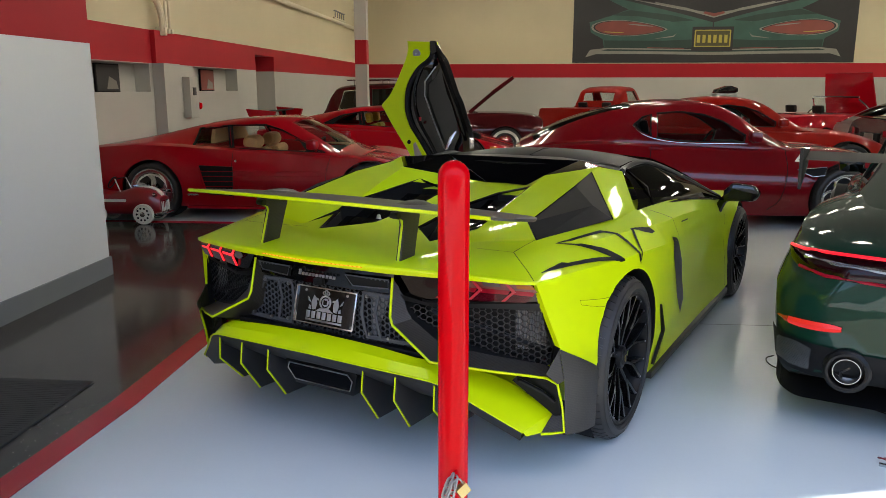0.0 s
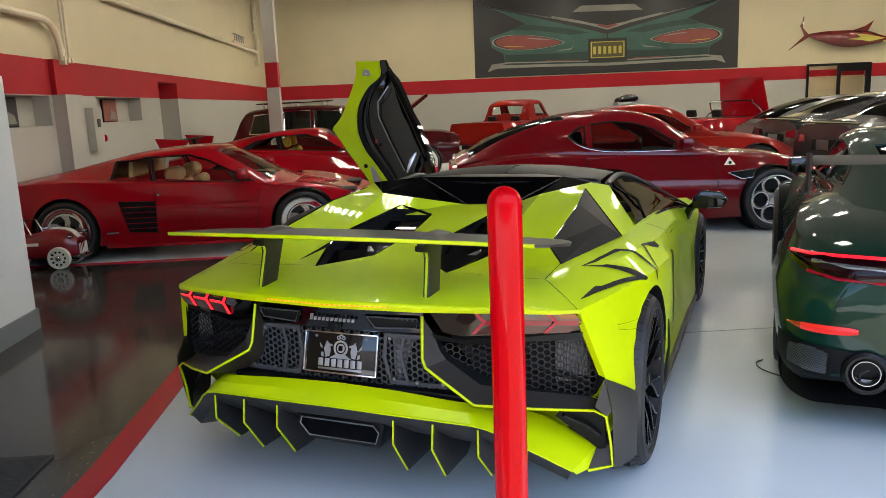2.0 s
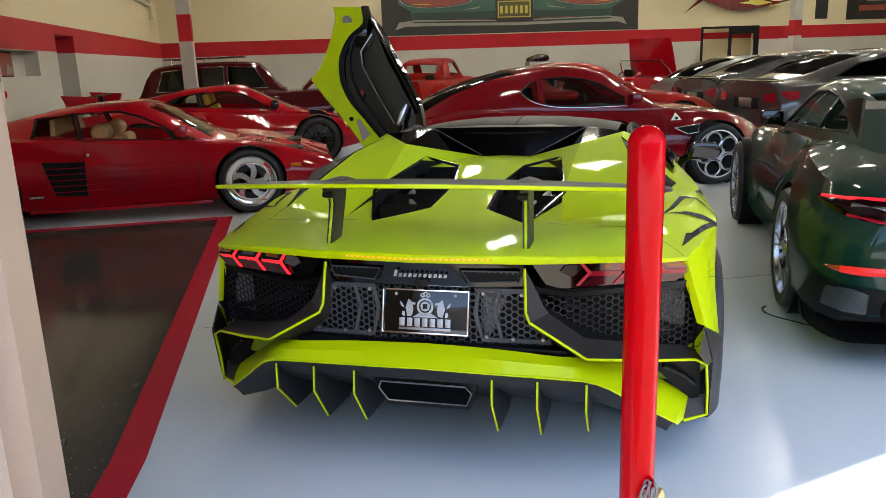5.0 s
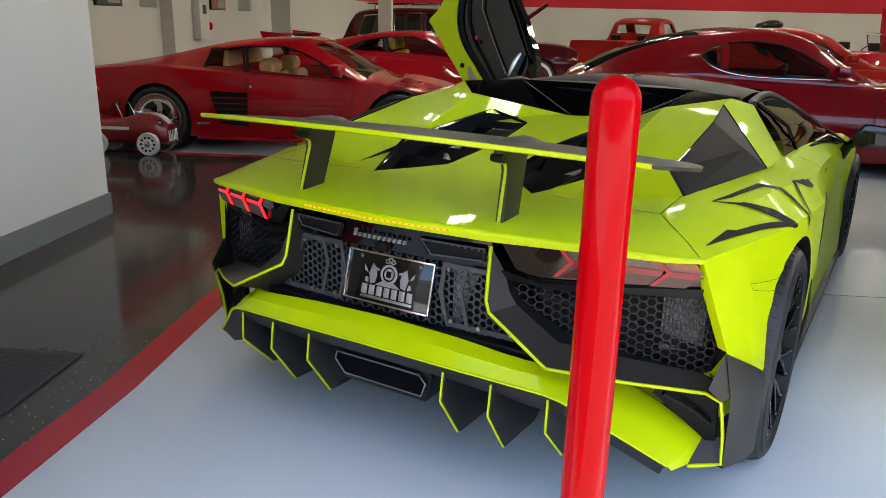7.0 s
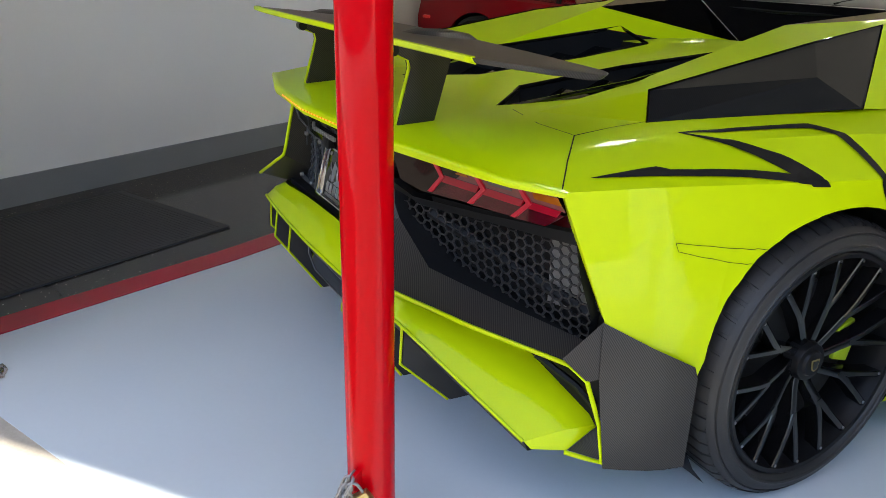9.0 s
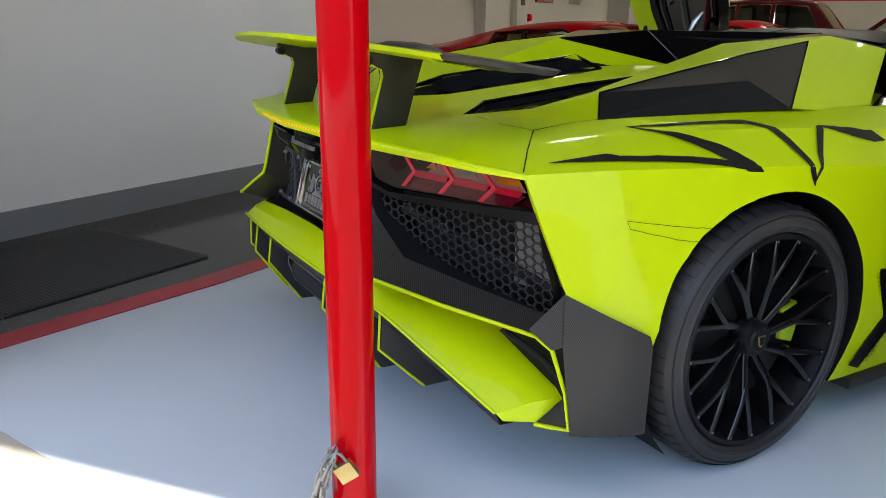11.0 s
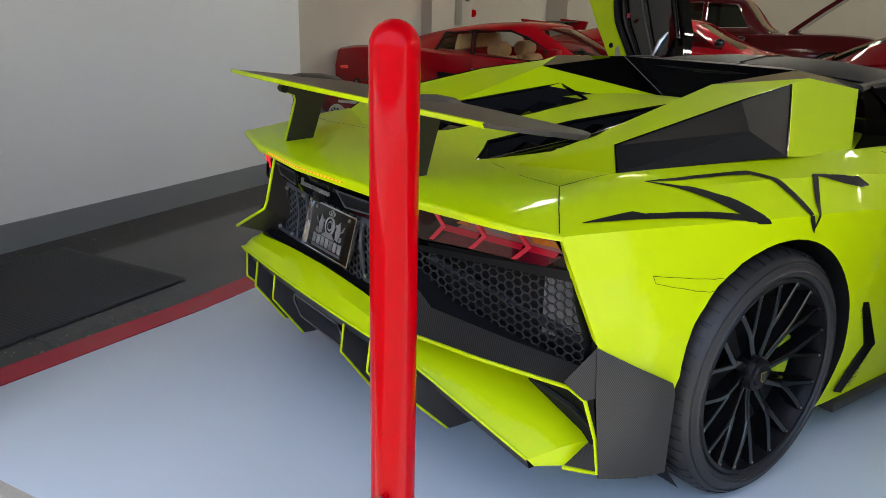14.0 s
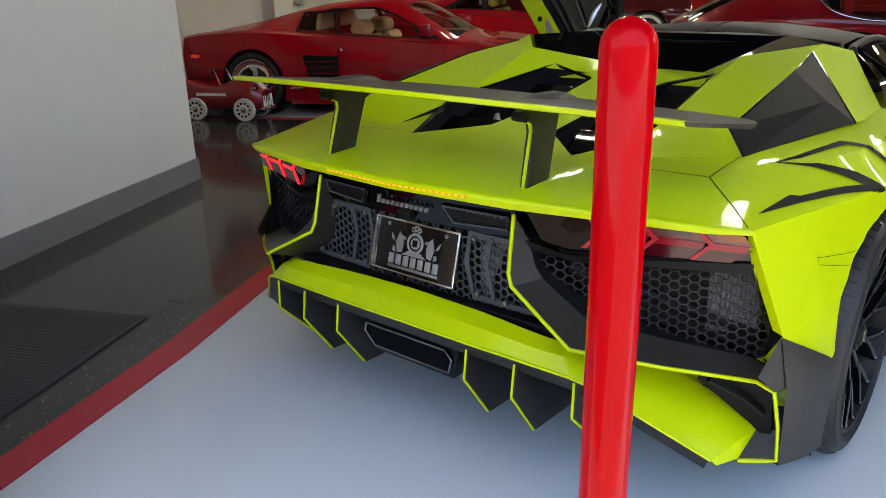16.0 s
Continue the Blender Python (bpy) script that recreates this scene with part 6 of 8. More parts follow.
def cabin_shell(t, spec, paint):
    """A hollow cabin top with its window openings cut through, panes and black frames."""
    st = [tuple(q) for q in smooth_line(spec["stations"], 4)]

    def loft(stations, dx, dz, drop):
        rings = []
        for y, wb, zb, wr, zr in stations:
            h = cabin_half(wb, zb, wr, zr, dx, dz)
            h[0] = (h[0][0], h[0][1] - drop)
            rings.append([(x, y, z) for x, z in h] + [(-x, y, z) for x, z in h[-2::-1]])
        return bm_grid(rings, True, True)
    shell = part("cabin", loft(st, 0, 0, 0), [spec.get("paint", paint), MATTE], t, sharp=35)
    cutters = [loft(st[2:-2], 0.045, 0.035, 0.4)]
    cutters += [bm_grid([[(x, y, z) for y, z in w] for x in (-1.3, 1.3)], True, True) for w in spec["windows"]]
    for plan in (spec["screen"], spec["rear"]):
        cutters.append(bm_grid([[(x, y, z) for x, y in plan] for z in (0.5, 2.0)], True, True))
    cut(shell, *cutters)
    shell.data.set_sharp_from_angle(angle=radians(35))

    def side_x(y, z):
        h = cabin_half(*section(st, y))[1:4]
        return float(np.interp(z, [q[1] for q in h], [q[0] for q in h]))

    def top_z(x, y):
        h = cabin_half(*section(st, y))[::-1]
        return float(np.interp(abs(x), [q[0] for q in h][:5], [q[1] for q in h][:5]))
    for sx in (-1, 1):
        for w in spec.get("pillars", ()):
            part("pillar_trim", bm_faces([(sx * (side_x(y, z) - 0.003), y, z) for y, z in w], [tuple(range(len(w)))]), MATTE, t, "black pillar trim")
        for w in spec["windows"]:
            rim = [Vector((sx * (side_x(y, z) - 0.010), y, z)) for y, z in w]
            part("side_window", bm_faces(rim, [tuple(range(len(rim)))]), spec.get("glass", GLASS), t)
            part("window_frame", bm_tube(rim + rim[:1], 0.013, 6), spec.get("frame", MATTE), t)
    for nm, plan, gl in (("windscreen", spec["screen"], spec.get("glass", GLASS)), ("rear_window", spec["rear"], spec.get("rear_glass", SMOKE))):
        (xa, ya), (xb, yb) = plan[1], plan[len(plan) // 2]
        part(nm, bm_grid([[((xa * (1 - u) + xb * u) * s, ya * (1 - u) + yb * u, top_z((xa * (1 - u) + xb * u) * s, ya * (1 - u) + yb * u) - 0.010) for s in (-1, -0.6, -0.2, 0.2, 0.6, 1)] for u in [k / 8 for k in range(9)]]), gl, t)


def car(name, label, m, spec, group="parked cars"):
    """A car from its stations (y, shoulder half width, shoulder z, widest half width, waist z, centre top z, sill z), its cabin and wheels.
    Origin on the ground under the rear axle's middle, nose along +y."""
    t = thing(name, label, "car", m, group)
    paint = spec["paint"]
    st = smooth_line(spec["stations"], 4)
    rings = []
    for y, ws, zs, wm, zm, zt, z0 in st:
        half = [(0, zt), (ws * 0.35, zt - 0.003), (ws * 0.75, zt * 0.75 + zs * 0.25 - 0.004), (ws * 0.93, zs + 0.010), (ws, zs - 0.015), (ws * 0.3 + wm * 0.7, zm * 0.7 + zs * 0.3), (wm, zm), (wm * 0.995, zm * 0.6 + z0 * 0.4), (wm * 0.965, z0 + 0.05), (wm * 0.93, z0), (0, z0)]
        ring = [(x, y, z) for x, z in half] + [(-x, y, z) for x, z in half[-2:0:-1]]
        rings.append(ring)
    body = part("body", bm_grid(rings, True, True), [paint, MATTE], t, sharp=40)
    wb, r, tr = spec["wheelbase"], spec["wheel_r"], spec["track"]
    cutters = [bm_disc_cut(-1.3, 1.3, 0.0, r, r * spec.get("arch", 1.10)), bm_disc_cut(-1.3, 1.3, wb, r, r * spec.get("arch", 1.10))]
    g = spec.get("cabin")
    if g:
        (y0, z0, w0), (y1, z1, w1), (y2, z2, w2), (y3, z3, w3) = g   # rear glass foot, roof rear, roof front, screen foot
        cutters.append(bm_grid([[(-w0 * 0.86, y0 + 0.15, zz), (w0 * 0.86, y0 + 0.15, zz), (w3 * 0.86, y3 - 0.12, zz), (-w3 * 0.86, y3 - 0.12, zz)] for zz in (0.28, 1.6)], True, True))
    cut(body, *cutters)
    body.data.set_sharp_from_angle(angle=radians(40))
    for y in (0.0, wb):
        for sx in (-1, 1):
            liner = part("wheel_liner", bm_lathe([(r * 1.09, -0.02), (r * 1.09, -0.36), (0.05, -0.36)], 24), MATTE, t)
            liner.matrix_basis = pose(sx * (tr + 0.005), y, r) @ Matrix.Diagonal((sx, 1, 1, 1))
            wheel(t, sx * tr, y, r, spec.get("tyre_w", 0.23), spec["rim_r"], spec.get("rim", ALLOY), spec.get("spokes", 5), sx, spec.get("style", "star"), white=spec.get("white", False))
    sh = spec.get("shell")
    if sh:
        cabin_shell(t, sh, paint)
    if g and not sh:
        gl, solid = spec.get("glass", GLASS), spec.get("solid_quarter", False)
        # roof
        if spec.get("roof", True):
            rows = []
            for u in [k / 8 for k in range(9)]:
                y, z, w = [(1 - u) * a + u * b for a, b in ((y1, y2), (z1, z2), (w1, w2))]
                z += 0.035 * 4 * u * (1 - u)
                rows.append([(w * s, y, z - 0.035 * s * s - (0.02 if abs(s) == 1 else 0)) for s in (-1, -0.95, -0.7, -0.35, 0, 0.35, 0.7, 0.95, 1)])
            low = [[(x * 0.98, y, z - 0.035) for x, y, z in row] for row in rows]
            bm = bm_grid(rows)
            bm_grid(low, bm=bm)
            part("roof", bm, spec.get("roof_paint", paint), t)
        # pillars
        for sx in (-1, 1):
            pw = spec.get("pillar", 0.05)
            for nm, p, q, k in (("a_pillar", (sx * w3, y3, z3 - 0.02), (sx * w2 * 0.99, y2, z2 - 0.045), 0.7), ("c_pillar", (sx * w0, y0, z0 - 0.02), (sx * w1 * 0.99, y1, z1 - 0.045), spec.get("c_fat", 1.3))):
                if not spec.get("roof", True) and nm == "c_pillar":
                    continue
                mid = [(p[i] + q[i]) / 2 + (0.03 * sx if i == 0 else 0.02 if i == 2 else 0) for i in range(3)]
                part(nm, bm_tube(smooth_line([p, mid, q], 4), pw * k, 8), spec.get("pillar_paint", paint), t)
            if spec.get("roof", True):
                yb = spec.get("b_pillar", (y1 + y2) / 2 - 0.25)
                u = (yb - y0) / (y3 - y0)
                zb, wb_ = z0 * (1 - u) + z3 * u, w0 * (1 - u) + w3 * u
                u2 = (yb + 0.1 - y1) / (y2 - y1)
                part("b_pillar", bm_tube([(sx * wb_, yb, zb - 0.02), (sx * (w1 * (1 - u2) + w2 * u2), yb + 0.1, z1 * (1 - u2) + z2 * u2 - 0.04)], pw * 0.6, 8), spec.get("b_paint", MATTE), t)
                # side glass: rear quarter and door window
                for nm, ya, yc in (("quarter_window", y0, yb), ("door_window", yb, y3)):
                    ua, uc = (ya - y0) / (y3 - y0), (yc - y0) / (y3 - y0)
                    lo_a = (sx * (w0 * (1 - ua) + w3 * ua), ya, z0 * (1 - ua) + z3 * ua - 0.01)
                    lo_c = (sx * (w0 * (1 - uc) + w3 * uc), yc, z0 * (1 - uc) + z3 * uc - 0.01)
                    ta, tc = (y1 if ya == y0 else yb + 0.1), (y2 if yc == y3 else yb + 0.1)
                    va, vc = (ta - y1) / (y2 - y1), (tc - y1) / (y2 - y1)
                    hi_a = (sx * (w1 * (1 - va) + w2 * va) * 0.985, ta, z1 * (1 - va) + z2 * va - 0.045)
                    hi_c = (sx * (w1 * (1 - vc) + w2 * vc) * 0.985, tc, z1 * (1 - vc) + z2 * vc - 0.045)
                    part("quarter_panel" if solid and nm == "quarter_window" else nm, bm_grid(pane_between(lo_a, lo_c, hi_c, hi_a, (sx * (0.06 if solid and nm == "quarter_window" else 0.025), 0, 0.0))), paint if solid and nm == "quarter_window" else gl, t)
        part("windscreen", bm_grid(pane_between((-w3, y3, z3 - 0.01), (w3, y3, z3 - 0.01), (w2 * 0.97, y2, z2 - 0.02), (-w2 * 0.97, y2, z2 - 0.02), (0, 0.05, 0.03))), gl, t)
        if spec.get("roof", True):
            part("rear_window", bm_grid(pane_between((-w0 * 0.9, y0, z0), (w0 * 0.9, y0, z0), (w1 * 0.95, y1, z1 - 0.02), (-w1 * 0.95, y1, z1 - 0.02), (0, -0.02, 0.03))), spec.get("rear_glass", gl), t)
    if g:
        trim = spec.get("trim", DARK_TRIM)
        ym, zseat = spec.get("seat", (y2 - 0.55, 0.30))
        for sx in (-0.36, 0.36):
            seat(t, sx, ym, zseat, trim, spec.get("roll", False))
        part("dashboard", bm_box(-w3 * 0.82, w3 * 0.82, y3 - 0.42, y3 - 0.13, z3 - 0.26, z3 - 0.03, 0.04), DARK_TRIM, t)
        sw = bm_lathe([(0.185 + 0.013 * math.cos(a), 0.013 * math.sin(a)) for a in [2 * math.pi * k / 8 for k in range(9)]], 24, "y")
        bm_tube([(-0.18, 0, 0), (0.18, 0, 0)], 0.015, 6, sw)
        wheel_ob = part("steering_wheel", sw, DARK_TRIM, t)
        wheel_ob.matrix_basis = pose(-0.36, y3 - 0.52, z3 - 0.08, -25)
        if spec.get("mirrors", True):
            for sx in (-1, 1):
                mb = bm_box(-0.05, 0.12, -0.06, 0.07, -0.05, 0.07, 0.05)
                bmesh.ops.transform(mb, matrix=pose(sx * (w3 + 0.07), y3 - 0.28, z3 + 0.07) @ Matrix.Diagonal((sx, 1, 1, 1)), verts=mb.verts)
                bm_tube([(sx * (w3 - 0.02), y3 - 0.27, z3 + 0.01), (sx * (w3 + 0.09), y3 - 0.27, z3 + 0.05)], 0.02, 6, mb)
                part("mirror", mb, spec.get("mirror_paint", paint), t)
    return t


def along_wall(a, b, turn=0.0):
    """A pose in the building's axes; at turn 0 the nose points to the right."""
    return BLD @ pose(a, b, 0, 0, 0, turn - 90)


WEDGE = dict(paint=RED, wheelbase=2.55, wheel_r=0.33, track=0.955, tyre_w=0.25, rim_r=0.258, spokes=5, style="dish",
    stations=[(-0.90, 0.80, 0.80, 0.86, 0.62, 0.82, 0.33), (-0.55, 0.90, 0.85, 0.96, 0.60, 0.86, 0.20), (0.0, 0.92, 0.87, 0.975, 0.58, 0.88, 0.17), (0.7, 0.88, 0.83, 0.965, 0.55, 0.87, 0.14), (1.5, 0.84, 0.78, 0.93, 0.50, 0.80, 0.14), (2.1, 0.82, 0.74, 0.92, 0.48, 0.75, 0.15), (2.55, 0.84, 0.72, 0.93, 0.46, 0.70, 0.17), (3.0, 0.80, 0.62, 0.90, 0.42, 0.61, 0.20), (3.40, 0.68, 0.50, 0.78, 0.38, 0.49, 0.28)],
    cabin=((0.55, 0.875, 0.78), (0.98, 1.11, 0.57), (1.50, 1.12, 0.58), (2.18, 0.79, 0.80)), trim=TAN, roll=True, seat=(1.44, 0.26),
    shell=dict(stations=[(-0.75, 0.80, 0.82, 0.66, 0.845), (-0.3, 0.84, 0.855, 0.64, 0.92), (0.0, 0.85, 0.86, 0.62, 0.98), (0.45, 0.83, 0.845, 0.61, 1.085), (0.85, 0.82, 0.815, 0.60, 1.145), (1.3, 0.82, 0.79, 0.57, 1.170), (1.55, 0.81, 0.775, 0.56, 1.145), (1.9, 0.80, 0.755, 0.66, 0.965), (2.2, 0.78, 0.74, 0.72, 0.80), (2.4, 0.74, 0.71, 0.70, 0.735)],
        windows=[[(0.470, 0.848), (0.488, 1.035), (0.855, 1.070), (0.930, 0.816)], [(0.934, 0.815), (0.859, 1.070), (1.28, 1.078), (1.48, 1.02), (2.02, 0.770)]],
        screen=[(-0.52, 1.57), (0.52, 1.57), (0.67, 2.17), (-0.67, 2.17)], rear=[(-0.42, 0.10), (0.42, 0.10), (0.42, 0.55), (-0.42, 0.55)],
        pillars=[[(0.90, 0.822), (0.825, 1.062), (0.888, 1.066), (0.962, 0.818)], [(0.475, 0.852), (0.490, 1.03), (0.515, 1.03), (0.50, 0.852)], [(2.00, 0.782), (1.70, 0.905), (1.80, 0.790)]]))
wedge_car = car("sports_car", "red low wedge sports car with straked doors and tan seats", along_wall(-3.75, 5.83), WEDGE)


def detail(parent, name, bm, mat, label=""):
    return part(name, bm, mat, parent, label)


for sx in (-1, 1):      # side intake with strakes
    edge = [(sx * 0.966, 0.585, 0.635), (sx * 0.958, 0.98, 0.620), (sx * 0.955, 0.965, 0.282), (sx * 0.962, 0.675, 0.300)]
    box = part("side_intake", bm_prism(edge, (sx * 0.010, 0, 0)), MATTE, wedge_car, "black intake behind the door strakes")
    part("intake_edge", bm_tube(smooth_line([edge[0], (sx * 0.972, 0.60, 0.52), (sx * 0.970, 0.645, 0.36), edge[3]], 3), 0.009, 6), RED, box)
    for k in range(5):
        z = 0.335 + 0.058 * k
        part("strake", bm_strip([(sx * 0.968, 0.665 - 0.075 * k / 4, z), (sx * 0.962, 0.97, z), (sx * 0.950, 1.5, z + 0.004), (sx * 0.930, 2.0, z + 0.01)], 0.006, 0.010, (sx, 0, 0)), RED, box)
    part("door_seam", bm_tube([(sx * 0.87, 0.965, 0.80), (sx * 0.953, 0.965, 0.64), (sx * 0.944, 0.965, 0.25)], 0.003, 5), MATTE, wedge_car)
    part("door_lock", bm_lathe([(0, 0.006), (0.014, 0.006), (0.016, 0)], 12), CHROME, wedge_car).matrix_basis = pose(sx * 0.945, 1.01, 0.685) @ Matrix.Diagonal((sx, 1, 1, 1))
    part("fender_seam", bm_tube([(sx * 0.86, 2.10, 0.745), (sx * 0.934, 2.06, 0.58), (sx * 0.928, 2.02, 0.22)], 0.003, 5), MATTE, wedge_car)
    part("side_marker", bm_box(sx * 0.865 - 0.03, sx * 0.865 + 0.03, 2.96, 3.07, 0.45, 0.485, 0.006), LENS_AMBER, wedge_car, "amber side marker")
    part("rear_marker", bm_box(sx * 0.925 - 0.03, sx * 0.925 + 0.03, -0.72, -0.62, 0.60, 0.63, 0.006), REFLECTOR_GLOW, wedge_car, "red side marker")
    part("side_badge", bm_box(sx * 0.968 - 0.004, sx * 0.968 + 0.004, 0.43, 0.56, 0.285, 0.305, 0.001), ALLOY, wedge_car, "small silver badge strip")
    part("sill", bm_box(sx * 0.90 - 0.035, sx * 0.90 + 0.035, 0.40, 2.15, 0.125, 0.16, 0.01), RED, wedge_car)
    part("pop_lamp", bm_box(sx * 0.52 - 0.20, sx * 0.52 + 0.20, 2.86, 3.10, 0.585, 0.625, 0.012), MATTE, wedge_car, "dark pop-up lamp lid")
    part("door_card", bm_box(sx * 0.74 - 0.03, sx * 0.74 + 0.03, 1.0, 2.0, 0.45, 0.79, 0.02), TAN, wedge_car, "tan door card")
part("rear_bulkhead", bm_prism([(-0.66, 0.62, 0.45), (0.66, 0.62, 0.45), (0.60, 0.60, 0.90), (0.50, 0.58, 1.02), (-0.50, 0.58, 1.02), (-0.60, 0.60, 0.90)], (0, 0.05, 0), bevel=0.01), TAN, wedge_car, "tan leather rear bulkhead")

GT = dict(WEDGE, roll=False, wheelbase=2.60, wheel_r=0.345, rim_r=0.25, spokes=10, style="twin", trim=YELLOW_TRIM, rim=GLOSS, pillar=0.04, mirror_paint=GLOSS,
    cabin=((0.0, 0.92, 0.72), (0.85, 1.19, 0.55), (1.45, 1.20, 0.57), (2.25, 0.83, 0.78)), seat=(1.35, 0.26),
    shell=dict(stations=[(-0.7, 0.80, 0.85, 0.55, 0.91), (-0.2, 0.82, 0.89, 0.55, 1.02), (0.3, 0.80, 0.89, 0.55, 1.12), (0.8, 0.79, 0.87, 0.56, 1.19), (1.3, 0.79, 0.845, 0.56, 1.215), (1.55, 0.79, 0.83, 0.57, 1.185), (1.95, 0.79, 0.80, 0.66, 0.99), (2.3, 0.76, 0.78, 0.70, 0.83), (2.5, 0.72, 0.75, 0.68, 0.765)],
        windows=[[(0.22, 0.915), (0.50, 1.045), (0.835, 1.108), (0.888, 0.893)], [(0.892, 0.893), (0.839, 1.109), (1.28, 1.12), (1.52, 1.06), (1.98, 0.825)]],
        screen=[(-0.50, 1.58), (0.50, 1.58), (0.66, 2.26), (-0.66, 2.26)], rear=[(-0.40, -0.35), (0.40, -0.35), (0.42, 0.55), (-0.42, 0.55)],
        pillars=[[(0.84, 0.900), (0.79, 1.095), (0.885, 1.102), (0.945, 0.898)], [(0.24, 0.920), (0.49, 1.035), (0.55, 1.035), (0.40, 0.920)]]))
second = car("sports_car", "red mid-engined sports car with yellow seats and a high rear wing", along_wall(-2.95, 9.85), GT)
wing2 = detail(second, "rear_wing", bm_grid([[(x, -0.95 - 0.04 * (1 - abs(x)), 1.10), (x, -0.72, 1.13), (x, -0.68, 1.115), (x, -0.92, 1.075)] for x in (-0.85, -0.5, 0, 0.5, 0.85)], True, True), MATTE, "black rear wing blade")
for sx in (-1, 1):
    detail(wing2, "wing_end", bm_prism([(sx * 0.80, -1.05, 1.16), (sx * 0.80, -0.55, 1.12), (sx * 0.80, -0.60, 0.98), (sx * 0.80, -0.98, 0.98)], (sx * 0.10, 0, 0), bevel=0.01), RED, "red wing end")
    detail(wing2, "wing_post", bm_tube([(sx * 0.45, -0.75, 0.85), (sx * 0.45, -0.80, 1.09)], 0.035, 8), MATTE)
    detail(second, "side_marker", bm_box(sx * 0.865 - 0.03, sx * 0.865 + 0.03, 3.02, 3.13, 0.52, 0.56, 0.006), LENS_AMBER, "amber side marker")
    detail(second, "hood_vent", bm_box(sx * 0.5 - 0.12, sx * 0.5 + 0.12, 2.30, 2.50, 0.70, 0.715, 0.004), MATTE)

COUPE = dict(paint=DEEP_RED, wheelbase=2.65, wheel_r=0.345, track=0.945, tyre_w=0.25, rim_r=0.270, spokes=5, style="rings",
    stations=[(-0.85, 0.55, 0.80, 0.66, 0.62, 0.84, 0.33), (-0.5, 0.80, 0.86, 0.90, 0.60, 0.92, 0.22), (0.0, 0.84, 0.92, 0.95, 0.60, 0.97, 0.18), (0.7, 0.80, 0.89, 0.93, 0.58, 0.93, 0.15), (1.5, 0.78, 0.86, 0.91, 0.54, 0.88, 0.15), (2.1, 0.77, 0.84, 0.91, 0.54, 0.88, 0.15), (2.65, 0.78, 0.80, 0.94, 0.54, 0.86, 0.17), (3.1, 0.72, 0.70, 0.88, 0.48, 0.76, 0.18), (3.54, 0.42, 0.52, 0.58, 0.40, 0.56, 0.25)],
    cabin=((-0.55, 0.88, 0.66), (0.50, 1.28, 0.50), (1.05, 1.33, 0.53), (1.98, 0.91, 0.70)), seat=(1.0, 0.32),
    shell=dict(glass=SHADED, stations=[(-0.80, 0.60, 0.84, 0.40, 0.90), (-0.4, 0.73, 0.92, 0.50, 1.10), (0.0, 0.76, 0.945, 0.53, 1.24), (0.35, 0.745, 0.945, 0.52, 1.325), (0.8, 0.735, 0.92, 0.49, 1.375), (1.2, 0.735, 0.90, 0.50, 1.36), (1.5, 0.735, 0.89, 0.52, 1.28), (1.8, 0.73, 0.88, 0.60, 1.08), (2.08, 0.70, 0.87, 0.62, 0.935), (2.25, 0.66, 0.85, 0.60, 0.87)],
        windows=[[(0.44, 1.105), (0.54, 1.185), (0.64, 1.215), (0.63, 0.985), (0.52, 1.03)], [(0.69, 0.965), (0.70, 1.228), (0.95, 1.245), (1.20, 1.215), (1.40, 1.145), (1.64, 0.995), (1.62, 0.925), (1.2, 0.925), (0.9, 0.935)]],
        screen=[(-0.46, 1.50), (0.46, 1.50), (0.58, 2.05), (-0.58, 2.05)], rear=[(-0.50, -0.66), (0.50, -0.66), (0.50, 0.42), (-0.50, 0.42)]))


def coupe_details(t, paint):
    for sx in (-1, 1):
        vent = part("fender_vent", bm_prism([(sx * 0.925, 2.12, 0.66), (sx * 0.925, 2.42, 0.69), (sx * 0.93, 2.40, 0.60), (sx * 0.93, 2.28, 0.585)], (sx * 0.012, 0, 0)), MATTE, t, "dark fender vent with a bright rim")
        rim = [(sx * 0.94, 2.12, 0.66), (sx * 0.94, 2.42, 0.69), (sx * 0.945, 2.40, 0.60), (sx * 0.945, 2.28, 0.585)]
        part("vent_rim", bm_tube(rim + rim[:1], 0.0045, 6), ALLOY, vent)
        badge = part("fender_badge", bm_prism([(sx * 0.885, 2.10, 0.74), (sx * 0.885, 2.22, 0.74), (sx * 0.855, 2.16, 0.82)], (sx * 0.012, 0, 0)), WHITE_PAINT, t, "white triangular fender badge")
        part("badge_leaf", bm_lathe([(0, 0.003), (0.018, 0.003), (0.019, 0)], 8), GREEN, badge).matrix_basis = pose(sx * 0.893, 2.16, 0.762) @ Matrix.Diagonal((sx, 1, 1, 1))
        part("door_seam", bm_tube(smooth_line([(sx * 0.80, 0.62, 0.885), (sx * 0.93, 0.60, 0.66), (sx * 0.92, 0.72, 0.34), (sx * 0.91, 0.9, 0.22)], 3), 0.004, 5), MATTE, t)
        part("door_seam", bm_tube(smooth_line([(sx * 0.80, 2.02, 0.85), (sx * 0.918, 2.03, 0.62), (sx * 0.91, 1.98, 0.34), (sx * 0.905, 1.85, 0.22)], 3), 0.004, 5), MATTE, t)
        part("door_handle", bm_box(sx * 0.895 - 0.012, sx * 0.895 + 0.012, 0.58, 0.72, 0.855, 0.875, 0.006), paint, t)
        part("window_trim", bm_tube(smooth_line([(sx * 0.675, 0.43, 1.10), (sx * 0.735, 0.52, 1.015), (sx * 0.748, 0.70, 0.952), (sx * 0.748, 1.0, 0.918), (sx * 0.745, 1.65, 0.912)], 4), 0.005, 6), ALLOY, t)


